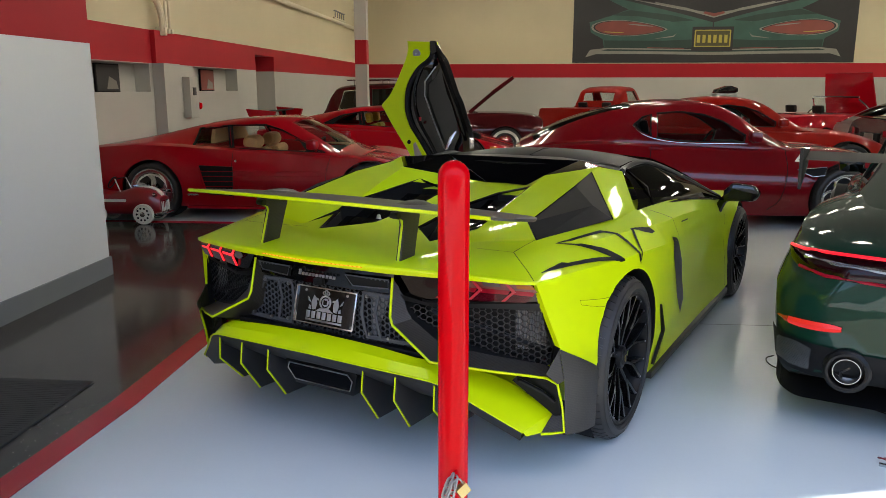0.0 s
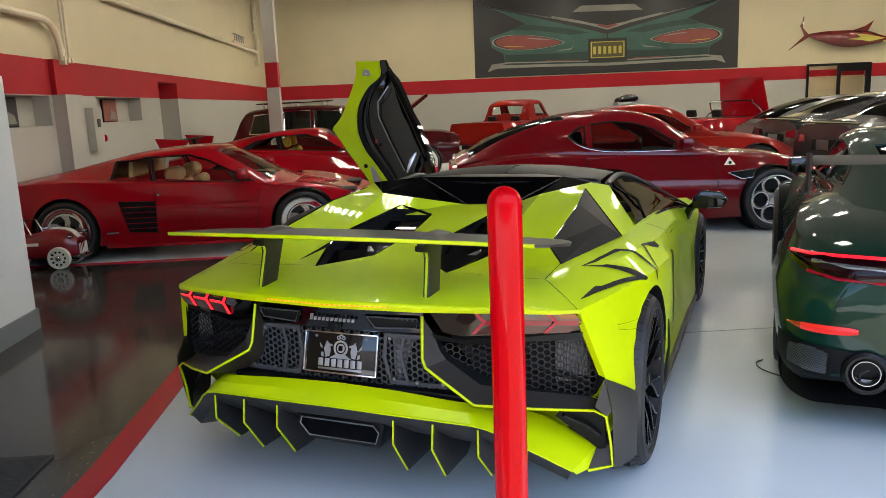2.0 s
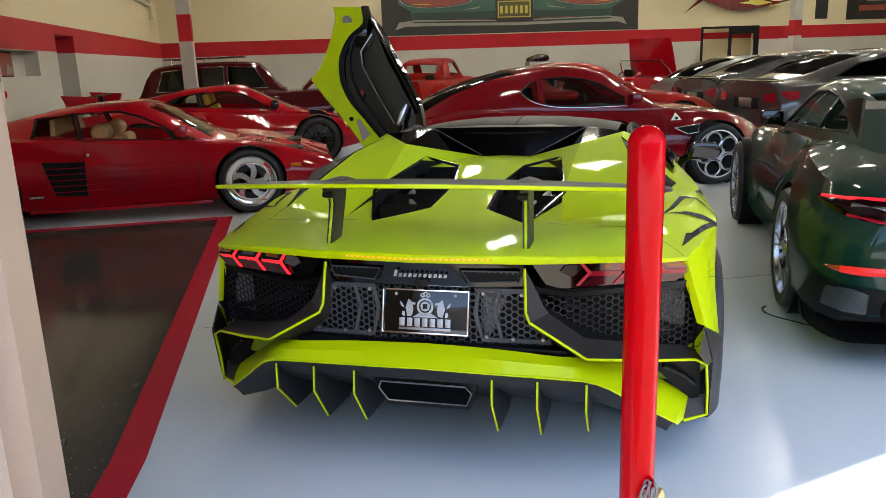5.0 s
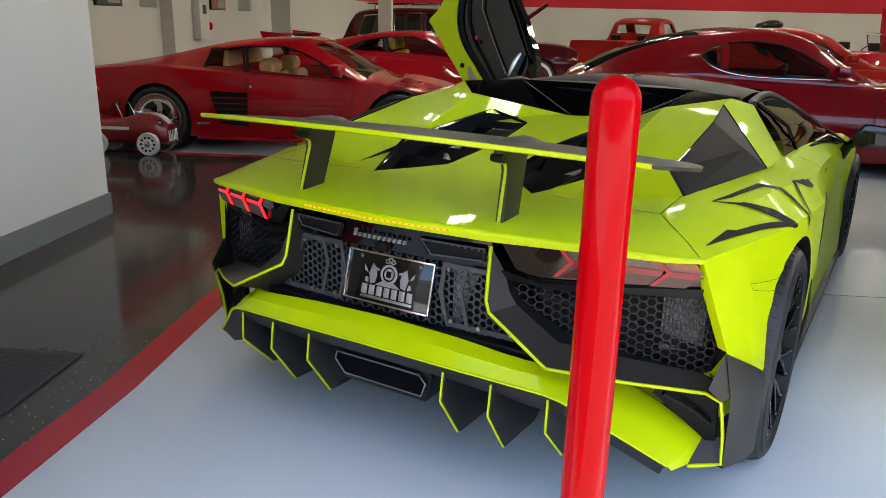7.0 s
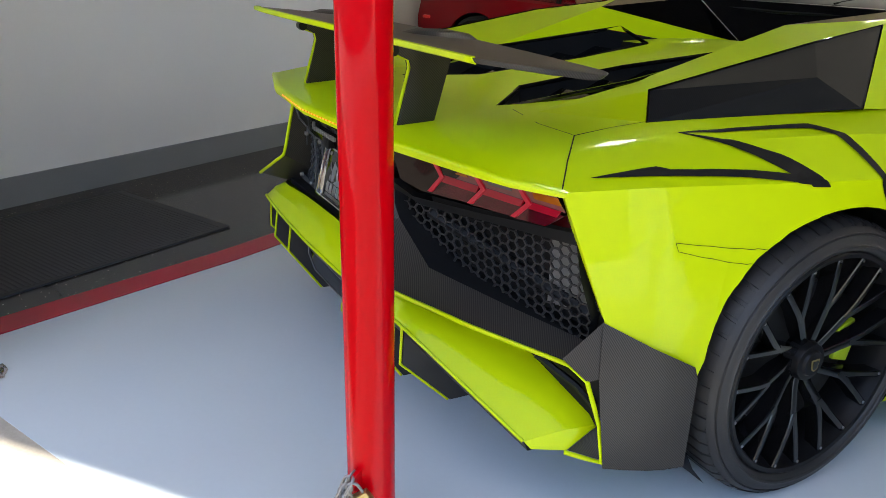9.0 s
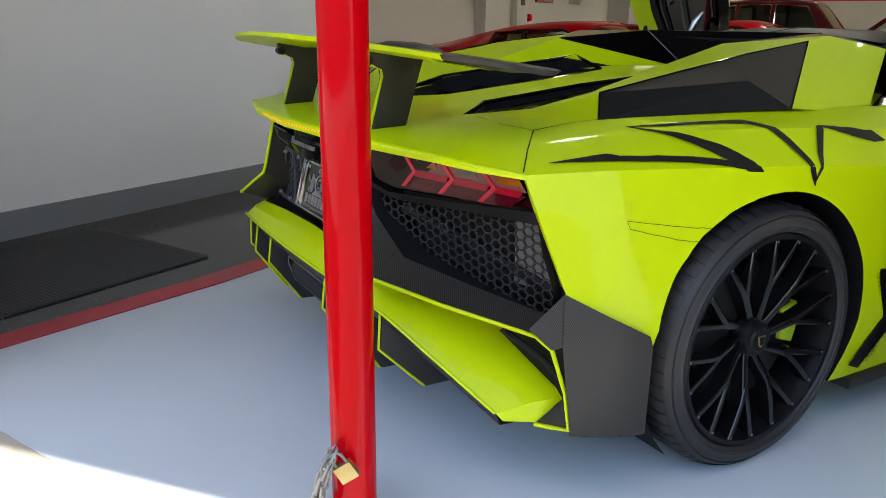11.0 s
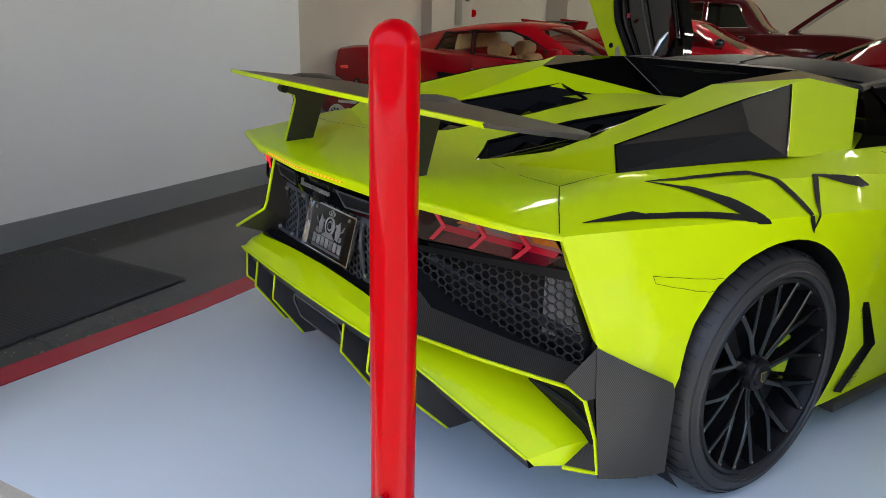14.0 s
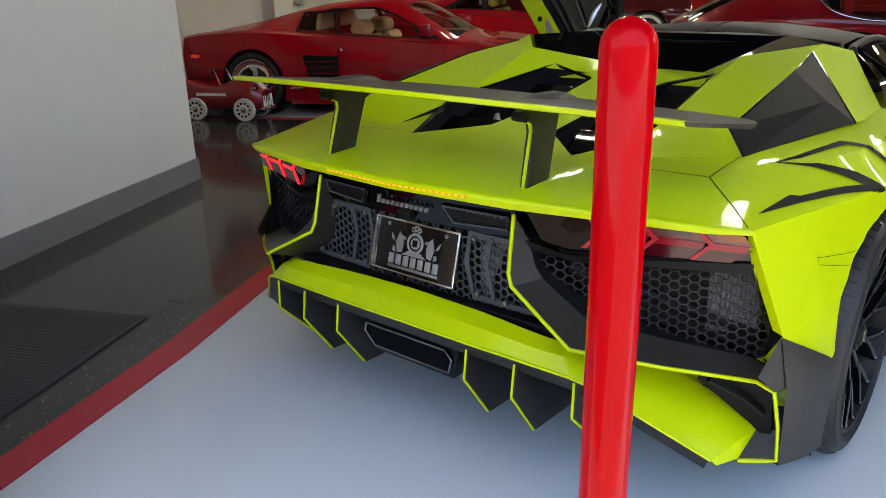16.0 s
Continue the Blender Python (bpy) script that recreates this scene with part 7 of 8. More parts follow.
red_coupe = car("coupe", "deep red rounded coupe with silver ring wheels", along_wall(1.31, 5.68, -1), COUPE)
coupe_details(red_coupe, DEEP_RED)
third = car("coupe", "orange-red coupe parked behind the deep red one", along_wall(2.75, 9.1), dict(COUPE, paint=ORANGE_RED))
REAR_ENGINED = dict(paint=GREEN, wheelbase=2.457, wheel_r=0.352, track=0.925, tyre_w=0.30, rim_r=0.268, spokes=5, style="twin", pillar_paint=GREEN,
    stations=[(-1.11, 0.44, 0.74, 0.55, 0.60, 0.80, 0.36), (-1.06, 0.65, 0.78, 0.76, 0.60, 0.84, 0.30), (-0.92, 0.79, 0.83, 0.90, 0.62, 0.89, 0.24), (-0.6, 0.87, 0.88, 0.955, 0.62, 0.95, 0.20), (0.0, 0.83, 0.92, 0.965, 0.62, 1.00, 0.16), (0.6, 0.72, 0.92, 0.89, 0.58, 0.97, 0.14), (1.5, 0.74, 0.88, 0.86, 0.54, 0.90, 0.14), (2.0, 0.74, 0.84, 0.88, 0.54, 0.84, 0.15), (2.457, 0.80, 0.82, 0.91, 0.52, 0.76, 0.16), (2.9, 0.72, 0.70, 0.85, 0.46, 0.64, 0.15), (3.30, 0.5, 0.52, 0.62, 0.38, 0.52, 0.2)],
    cabin=((-0.45, 0.94, 0.60), (0.62, 1.27, 0.53), (1.20, 1.28, 0.55), (1.95, 0.89, 0.68)), mirror_paint=GLOSS,
    shell=dict(stations=[(-0.75, 0.60, 0.87, 0.48, 0.935), (-0.45, 0.66, 0.92, 0.51, 1.02), (0.0, 0.68, 0.945, 0.53, 1.14), (0.45, 0.69, 0.935, 0.545, 1.235), (0.85, 0.70, 0.925, 0.555, 1.275), (1.15, 0.70, 0.915, 0.56, 1.27), (1.4, 0.70, 0.90, 0.575, 1.19), (1.7, 0.70, 0.885, 0.62, 1.03), (1.98, 0.68, 0.87, 0.64, 0.89), (2.1, 0.64, 0.85, 0.62, 0.85)],
        windows=[[(0.02, 1.005), (0.25, 1.10), (0.55, 1.165), (0.57, 0.975)], [(0.62, 0.97), (0.60, 1.172), (0.85, 1.195), (1.12, 1.185), (1.34, 1.11), (1.68, 0.93), (1.2, 0.945)]],
        screen=[(-0.50, 1.38), (0.50, 1.38), (0.60, 1.92), (-0.60, 1.92)], rear=[(-0.42, -0.55), (0.42, -0.55), (0.46, 0.35), (-0.46, 0.35)]))
green_car = car("sports_car", "dark green rear-engined sports car with a tall black wing", pose(2.43, 1.46, 0), REAR_ENGINED)
P_BODY = [o for o in green_car.children if o.name.startswith("body")][0]
P_SKIN = BVHTree.FromPolygons([v.co[:] for v in P_BODY.data.vertices], [tuple(p.vertices) for p in P_BODY.data.polygons])


def tail_at(x, z, lift):
    """A point on the green car's tail, straight behind (x, z), or at its side where the tail has ended."""
    hit = P_SKIN.ray_cast(Vector((x * 0.97, -3, z)), Vector((0, 1, 0)))[0]
    if hit is None or hit.y > -0.4:
        hit = P_SKIN.find_nearest(Vector((x, -0.55, z)))[0]
    near = P_SKIN.find_nearest(hit)
    n = near[1] if near[1].y < 0.2 else -near[1]
    return tuple(hit + n * lift)


def tail_patch(sx, rows, lift=0.006):
    fine = smooth_line(rows, 4)
    return bm_grid([[tail_at(sx * x, z + h * k, lift + 0.006 * (1 - abs(k))) for k in (1, 0.5, 0, -0.5, -1)] for x, z, h in fine])


pw = part("rear_wing", bm_grid([[(x, -1.12, 1.215), (x, -0.88, 1.235), (x, -0.80, 1.215), (x, -0.88, 1.195)] for x in (-0.84, -0.4, 0, 0.4, 0.84)], True, True), MATTE, green_car, "tall black rear wing")
for sx in (-1, 1):
    part("wing_end", bm_prism([(sx * 0.845, -1.13, 1.265), (sx * 0.845, -0.86, 1.245), (sx * 0.845, -0.88, 1.17), (sx * 0.845, -1.10, 1.09)], (sx * 0.012, 0, 0), bevel=0.003), SATIN, pw)
    part("wing_post", bm_grid([[(sx * 0.42 - 0.012, -0.98, 0.88), (sx * 0.42 + 0.012, -0.98, 0.88), (sx * 0.42 + 0.012, -0.72, 0.93), (sx * 0.42 - 0.012, -0.72, 0.93)], [(sx * 0.42 - 0.012, -1.02, 1.10), (sx * 0.42 + 0.012, -1.02, 1.10), (sx * 0.42 + 0.012, -0.94, 1.12), (sx * 0.42 - 0.012, -0.94, 1.12)], [(sx * 0.42 - 0.012, -0.98, 1.20), (sx * 0.42 + 0.012, -0.98, 1.20), (sx * 0.42 + 0.012, -0.90, 1.20), (sx * 0.42 - 0.012, -0.90, 1.20)]], True, True), SATIN, pw)
    lamp = part("tail_lamp", tail_patch(sx, ((0.925, 0.772, 0.008), (0.90, 0.768, 0.026), (0.84, 0.766, 0.040), (0.74, 0.765, 0.047), (0.58, 0.766, 0.050), (0.30, 0.768, 0.048))), LENS_DARK, green_car, "slim dark tail lamp edged in red with a pale strip")
    part("lamp_strip", bm_tube([tail_at(sx * x, z, 0.012) for x, z in ((0.91, 0.784), (0.84, 0.800), (0.74, 0.808), (0.58, 0.812), (0.30, 0.812))], 0.008, 6), LIT_CRIMSON, lamp)
    part("lamp_core", bm_tube([tail_at(sx * x, z, 0.012) for x, z in ((0.83, 0.776), (0.70, 0.774), (0.50, 0.772))], 0.010, 6), ALLOY, lamp, "pale strip in the lamp")
    part("lamp_foot", bm_tube([tail_at(sx * x, z, 0.012) for x, z in ((0.85, 0.732), (0.74, 0.722), (0.50, 0.720))], 0.008, 6), LENS_RED, lamp)
    part("reflector", tail_patch(sx, ((0.875, 0.500, 0.016), (0.80, 0.504, 0.019), (0.70, 0.510, 0.017), (0.655, 0.512, 0.010))), REFLECTOR_GLOW, green_car, "red bumper reflector with a faint added glow")
    part("corner_marker", tail_patch(sx, ((0.925, 0.497, 0.005), (0.90, 0.498, 0.010), (0.877, 0.500, 0.014))), LENS_CORNER, green_car, "orange-red corner of the reflector")
    part("bumper_vent", tail_patch(sx, ((0.90, 0.370, 0.05), (0.84, 0.360, 0.065), (0.76, 0.350, 0.050)), 0.014), MATTE, green_car, "bumper vent opening")
    part("vent_mesh", hex_mesh((lambda u, v, back: tail_at(sx * (0.905 - u), 0.300 + v, 0.022 - back), lambda u, v: 0.01 < v < 0.125 - 0.25 * abs(u - 0.07), 0.14, 0.13), 0.009, 0.0014, 0.003), STEEL, green_car, "silver mesh over the bumper vent")
    ex = part("exhaust", bm_lathe([(0.062, 0.02), (0.070, -0.02), (0.080, -0.022), (0.092, -0.012), (0.100, 0.06)], 28, "y"), SATIN, green_car, "round black exhaust outlet")
    ex.matrix_basis = pose(sx * 0.60, tail_at(sx * 0.60, 0.36, 0.012)[1], 0.340)
    part("pipe", bm_lathe([(0.0, 0.04), (0.050, 0.04), (0.052, -0.012), (0.055, -0.012)], 24, "y"), STEEL, ex)
    part("baffle", bm_tube([(-0.02, 0.03, -0.045), (-0.022, 0.01, -0.01), (0.02, 0.01, 0.02), (0.02, 0.03, 0.045)], 0.007, 6), DISC, ex)
part("bumper_apron", bm_grid([[tail_at(x, z, 0.012) for z in (0.435 - 0.03 * (1 - abs(x)), 0.41, 0.37, 0.33, 0.28, 0.24, 0.215)] + [(x * 0.97, tail_at(x, 0.26, -0.03)[1], 0.14)] for x in [0.955 * math.sin(math.pi * (k / 48 - 0.5)) for k in range(49)]]), MATTE, green_car, "black lower bumper apron")
part("tow_strap", bm_box(-0.592, -0.562, -1.085, -1.070, 0.545, 0.635, 0.004), STEEL, green_car, "grey tow strap")
part("badge_bars", bm_box(-0.14, 0.14, -1.075, -1.06, 0.655, 0.672, 0.002), CHROME, green_car, "silver badge strip")

# older cars further back
WAGON = dict(paint=MAROON, wheelbase=2.92, wheel_r=0.35, track=0.88, tyre_w=0.18, rim_r=0.19, style="cap", rim=CHROME, white=True, pillar=0.035, trim=DARK_TRIM, b_paint=CHROME, pillar_paint=MAROON,
    stations=[(-1.0, 0.74, 0.90, 0.82, 0.65, 0.92, 0.35), (-0.5, 0.82, 0.95, 0.90, 0.68, 0.98, 0.28), (0.0, 0.82, 0.95, 0.92, 0.68, 0.98, 0.26), (1.0, 0.80, 0.96, 0.90, 0.66, 0.98, 0.26), (2.0, 0.78, 0.98, 0.90, 0.68, 1.00, 0.26), (2.92, 0.78, 0.98, 0.90, 0.70, 1.00, 0.28), (3.45, 0.76, 0.94, 0.86, 0.66, 0.96, 0.32), (3.68, 0.70, 0.86, 0.80, 0.62, 0.86, 0.36)],
    cabin=((-0.85, 0.96, 0.72), (-0.55, 1.54, 0.62), (1.25, 1.56, 0.64), (1.75, 1.00, 0.72)), mirrors=False,
    shell=dict(frame=CHROME, glass=TINTED, stations=[(-0.93, 0.72, 0.97, 0.60, 1.03), (-0.74, 0.72, 0.98, 0.60, 1.40), (-0.5, 0.72, 0.98, 0.60, 1.55), (0.4, 0.72, 0.99, 0.62, 1.60), (1.2, 0.72, 1.0, 0.62, 1.58), (1.42, 0.72, 1.0, 0.62, 1.48), (1.7, 0.72, 1.0, 0.66, 1.15), (1.85, 0.70, 1.0, 0.66, 1.04)],
        windows=[[(-0.60, 1.06), (-0.48, 1.43), (0.05, 1.485), (0.05, 1.06)], [(0.12, 1.06), (0.12, 1.49), (0.66, 1.50), (0.66, 1.06)], [(0.73, 1.06), (0.73, 1.50), (1.25, 1.47), (1.48, 1.08)]],
        screen=[(-0.54, 1.42), (0.54, 1.42), (0.60, 1.72), (-0.60, 1.72)], rear=[(-0.50, -0.86), (0.50, -0.86), (0.52, -0.62), (-0.52, -0.62)]))
wagon = car("station_wagon", "maroon chrome-trimmed old station wagon with its hood up", along_wall(-2.62, 13.2), WAGON)
for sx in (-1, 1):
    part("roof_rail", bm_tube([(sx * 0.45, -0.45, 1.66), (sx * 0.45, 1.05, 1.68)], 0.014, 6), CHROME, wagon)
    part("side_trim", bm_strip([(sx * 0.905, -0.9, 0.72), (sx * 0.925, 0.5, 0.70), (sx * 0.915, 1.6, 0.66), (sx * 0.905, 2.3, 0.60)], 0.02, 0.012, (sx, 0, 0)), CHROME, wagon)
    part("head_lamp", bm_lathe([(0, 0.04), (0.07, 0.03), (0.09, 0.0)], 16, "y"), CHROME, wagon).matrix_basis = pose(sx * 0.64, 3.66, 0.76)
for y in (-0.3, 0.3, 0.9):
    part("rack_bar", bm_tube([(-0.45, y, 1.67), (0.45, y, 1.67)], 0.012, 6), CHROME, wagon)
    for sx in (-1, 1):
        part("rack_foot", bm_tube([(sx * 0.45, y, 1.56), (sx * 0.45, y, 1.67)], 0.012, 6), CHROME, wagon)
hood = bm_grid([[(x * w, y, h * (1 - x * x) - d) for y, w, h, d in ((0, 1, 0.02, 0), (0.6, 0.96, 0.05, 0), (1.15, 0.90, 0.03, 0), (1.15, 0.90, 0.03, 0.07), (0.6, 0.94, 0.05, 0.07), (0, 0.98, 0.02, 0.07))] for x in (-0.68, -0.4, 0, 0.4, 0.68)], True, True)
part("raised_hood", hood, MAROON, wagon, "raised maroon hood").matrix_basis = pose(0, 2.15, 1.02, 38)
part("front_bumper", bm_tube(smooth_line([(-0.85, 3.55, 0.45), (-0.5, 3.80, 0.45), (0.5, 3.80, 0.45), (0.85, 3.55, 0.45)], 4), 0.055, 8), CHROME, wagon)

PICKUP = dict(paint=ORANGE_RED, wheelbase=2.9, wheel_r=0.35, track=0.86, tyre_w=0.2, rim_r=0.2, style="cap", rim=CHROME, pillar=0.06, c_fat=1.3,
    stations=[(-0.95, 0.78, 0.98, 0.84, 0.7, 1.0, 0.45), (0.0, 0.78, 0.98, 0.90, 0.7, 1.0, 0.35), (0.9, 0.76, 0.98, 0.86, 0.7, 1.0, 0.32), (1.6, 0.72, 1.0, 0.84, 0.7, 1.02, 0.32), (2.3, 0.62, 1.0, 0.84, 0.68, 1.04, 0.32), (2.9, 0.55, 0.95, 0.88, 0.68, 1.02, 0.34), (3.5, 0.42, 0.85, 0.75, 0.6, 0.95, 0.4)],
    cabin=((0.62, 1.02, 0.74), (0.82, 1.50, 0.62), (1.40, 1.52, 0.62), (1.80, 1.04, 0.70)), mirrors=False,
    shell=dict(stations=[(0.55, 0.72, 1.0, 0.60, 1.06), (0.66, 0.72, 1.02, 0.62, 1.36), (0.85, 0.72, 1.02, 0.63, 1.50), (1.2, 0.72, 1.02, 0.63, 1.545), (1.42, 0.72, 1.02, 0.62, 1.49), (1.65, 0.72, 1.02, 0.64, 1.25), (1.85, 0.70, 1.02, 0.64, 1.07)],
        windows=[[(0.92, 1.09), (0.92, 1.41), (1.30, 1.42), (1.53, 1.10)]], rear_glass=GLASS,
        screen=[(-0.50, 1.46), (0.50, 1.46), (0.56, 1.76), (-0.56, 1.76)], rear=[(-0.45, 0.585), (0.45, 0.585), (0.46, 0.70), (-0.46, 0.70)]))
pickup = car("pickup_truck", "orange-red rounded old pickup truck with chopped cab", along_wall(2.36, 16.9, 52), PICKUP)
for sx in (-1, 1):
    part("rear_fender", bm_tube(smooth_line([(sx * 0.88, -0.55, 0.55), (sx * 0.93, -0.3, 0.80), (sx * 0.93, 0.2, 0.82), (sx * 0.88, 0.55, 0.55)], 4), 0.09, 10), ORANGE_RED, pickup)

ROADSTER = dict(paint=RED, wheelbase=2.5, wheel_r=0.32, track=0.82, tyre_w=0.18, rim_r=0.19, style="cap", rim=CHROME, roof=False, pillar=0.028, pillar_paint=CHROME, trim=DARK_TRIM, mirrors=False,
    stations=[(-0.9, 0.62, 0.88, 0.72, 0.62, 0.90, 0.35), (-0.4, 0.76, 0.94, 0.84, 0.64, 0.96, 0.26), (0.4, 0.76, 0.93, 0.85, 0.62, 0.95, 0.24), (1.2, 0.74, 0.92, 0.84, 0.62, 0.94, 0.24), (1.9, 0.74, 0.92, 0.84, 0.62, 0.95, 0.24), (2.5, 0.74, 0.90, 0.85, 0.62, 0.94, 0.26), (3.2, 0.62, 0.78, 0.74, 0.56, 0.80, 0.32)],
    cabin=((0.15, 0.95, 0.72), (0.5, 1.25, 0.6), (1.25, 1.30, 0.60), (1.55, 0.96, 0.70)))
roadster = car("convertible", "red open convertible with chrome screen and hood up", along_wall(6.70, 14.2, 30), ROADSTER)
hood = bm_grid([[(x, 0, 0.03 * (1 - x * x)), (x * 0.97, 0.5, 0.06 * (1 - x * x)), (x * 0.9, 1.0, 0.04 * (1 - x * x)), (x * 0.9, 1.0, 0.04 * (1 - x * x) - 0.03), (x * 0.97, 0.5, 0.06 * (1 - x * x) - 0.03), (x, 0, 0.03 * (1 - x * x) - 0.03)] for x in (-0.66, -0.3, 0, 0.3, 0.66)], True, True)
lid = part("raised_hood", hood, RED, roadster, "raised red hood seen from its inner side")
lid.matrix_basis = pose(0, 1.85, 0.87, 104)
part("hood_brace", bm_tube([(-0.45, 0.1, -0.03), (0.0, 0.55, 0.0), (0.45, 0.1, -0.03)], 0.02, 6), RED, lid)
part("screen_top", bm_tube([(-0.60, 1.25, 1.30), (0.60, 1.25, 1.30)], 0.018, 6), CHROME, roadster)
roadster2 = car("convertible", "dark red open convertible with chrome screen frame", along_wall(11.3, 15.0, 8), dict(ROADSTER, paint=MAROON))
part("roll_bar", bm_tube(smooth_line([(-0.6, 0.3, 0.95), (-0.55, 0.28, 1.30), (0.55, 0.28, 1.30), (0.6, 0.3, 0.95)], 4), 0.025, 8), CHROME, roadster2)

SEDAN = dict(paint=GREY_PAINT, wheelbase=2.87, wheel_r=0.335, track=0.90, tyre_w=0.24, rim_r=0.24, spokes=10, style="twin", pillar=0.045, c_fat=1.8, glass=SMOKE,
    stations=[(-1.08, 0.66, 0.95, 0.80, 0.72, 1.02, 0.36), (-0.9, 0.78, 0.97, 0.87, 0.72, 1.04, 0.24), (-0.4, 0.80, 0.98, 0.91, 0.70, 1.05, 0.20), (0.6, 0.80, 0.95, 0.91, 0.66, 1.0, 0.18), (1.6, 0.79, 0.93, 0.91, 0.64, 0.96, 0.18), (2.3, 0.78, 0.91, 0.91, 0.64, 0.94, 0.18), (2.87, 0.77, 0.86, 0.91, 0.62, 0.90, 0.20), (3.4, 0.70, 0.72, 0.84, 0.55, 0.78, 0.2), (3.68, 0.45, 0.58, 0.58, 0.45, 0.62, 0.25)],
    cabin=((-0.45, 1.03, 0.68), (0.45, 1.40, 0.54), (1.35, 1.42, 0.57), (2.25, 0.97, 0.72)),
    shell=dict(glass=SMOKE, stations=[(-0.85, 0.66, 0.98, 0.50, 1.06), (-0.45, 0.70, 1.00, 0.54, 1.13), (0.0, 0.72, 1.0, 0.55, 1.27), (0.45, 0.73, 0.99, 0.56, 1.38), (0.9, 0.73, 0.98, 0.57, 1.43), (1.35, 0.73, 0.97, 0.57, 1.42), (1.7, 0.73, 0.96, 0.60, 1.26), (2.1, 0.72, 0.95, 0.64, 1.04), (2.3, 0.70, 0.94, 0.66, 0.96)],
        windows=[[(-0.15, 1.06), (0.30, 1.245), (0.95, 1.34), (0.98, 1.03)], [(1.04, 1.03), (1.01, 1.34), (1.35, 1.32), (1.58, 1.21), (1.96, 1.00)]],
        screen=[(-0.50, 1.40), (0.50, 1.40), (0.62, 2.18), (-0.62, 2.18)], rear=[(-0.46, -0.50), (0.46, -0.50), (0.50, 0.38), (-0.50, 0.38)]))


def sedan_tail(t):
    for sx in (-1, 1):
        part("tail_lamp", bm_grid([[(sx * x, y - 0.012, z + h), (sx * x, y - 0.012, z - h)] for x, y, z, h in ((0.45, -1.10, 0.80, 0.045), (0.66, -1.07, 0.81, 0.065), (0.80, -1.0, 0.83, 0.075), (0.89, -0.86, 0.85, 0.05))]), LENS_RED, t, "red tail lamp")
        part("tail_pipe", bm_box(sx * 0.55 - 0.08, sx * 0.55 + 0.08, -1.10, -1.0, 0.28, 0.33, 0.02), CHROME, t)
    part("plate_recess", bm_box(-0.28, 0.28, -1.105, -1.07, 0.64, 0.80, 0.01), MATTE, t)
    part("number_plate", bm_box(-0.15, 0.15, -1.112, -1.10, 0.65, 0.79, 0.004), STEEL, t, "plate with plain bars")
    part("boot_lip", bm_grid([[(x, -1.08 + 0.06 * x * x, 1.035), (x, -0.98, 1.045), (x, -1.05 + 0.06 * x * x, 1.02)] for x in (-0.7, -0.35, 0, 0.35, 0.7)], True, True), GLOSS, t)


for a, b, paint, lab in ((7.25, 9.35, GREY_PAINT, "grey metallic sedan with dark windows"), (6.95, 7.25, material("dark_grey_paint", (0.05, 0.05, 0.052), 0.3, metal=0.6, coat=1.0, vary=0.05), "dark grey metallic sedan with dark windows")):
    sedan_tail(car("sedan", lab, along_wall(a, b, 2), dict(SEDAN, paint=paint)))
silver = car("coupe", "silver low coupe with a fastback tail", along_wall(7.6, 11.6), dict(COUPE, paint=SILVER))


# ---- red post with its chain and lock ----
post = thing("bollard", "glossy red steel post with a rounded top and padlocked chain", "bollard", pose(0.7125, -1.0225, 0))
prof = [(0.0516, 0.0)] + [(0.0516, z) for z in (0.3, 0.6, 0.9, 1.227)] + [(0.0516 * math.cos(q), 1.229 + 0.053 * math.sin(q)) for q in [math.pi / 2 * k / 7 for k in range(1, 7)]] + [(0.0, 1.282)]
part("tube", bm_lathe(prof, 40, "z"), POST_RED, post)
part("floor_ring", bm_lathe([(0.052, 0.004), (0.070, 0.004), (0.078, 0.0)], 32, "z"), STEEL, post)
part("hasp", bm_prism([(0.030, -0.040, 0.245), (0.046, -0.064, 0.238), (0.046, -0.064, 0.215), (0.030, -0.040, 0.205)], (0.007, 0.005, 0)), POST_RED, post)
cover = thing("socket_cover", "red round steel socket cover on the floor", "cover", pose(0.685, -1.125, 0))
part("plate", bm_lathe([(0.0, 0.008), (0.082, 0.008), (0.086, 0.004), (0.086, 0.0)], 36, "z"), POST_RED, cover)
part("lug", bm_tube([(-0.02, -0.02, 0.006), (-0.02, -0.02, 0.04), (0.015, -0.02, 0.04), (0.015, -0.02, 0.006)], 0.005, 8), STEEL, cover)
part("hinge_bolt", bm_lathe([(0, 0.016), (0.008, 0.016), (0.008, 0.006)], 8, "z"), STEEL, cover).matrix_basis = pose(0.06, 0.01, 0)
chain = thing("chain", "grey steel chain looped from post to floor cover", "chain")


def link_mesh():
    pts = []
    for k in range(17):
        q = 2 * math.pi * k / 16
        pts.append((0.011 * math.cos(q), 0, 0.011 * math.sin(q) + (0.011 if math.sin(q) > 0 else -0.011)))
    return bm_tube(pts, 0.0036, 6, caps=False)


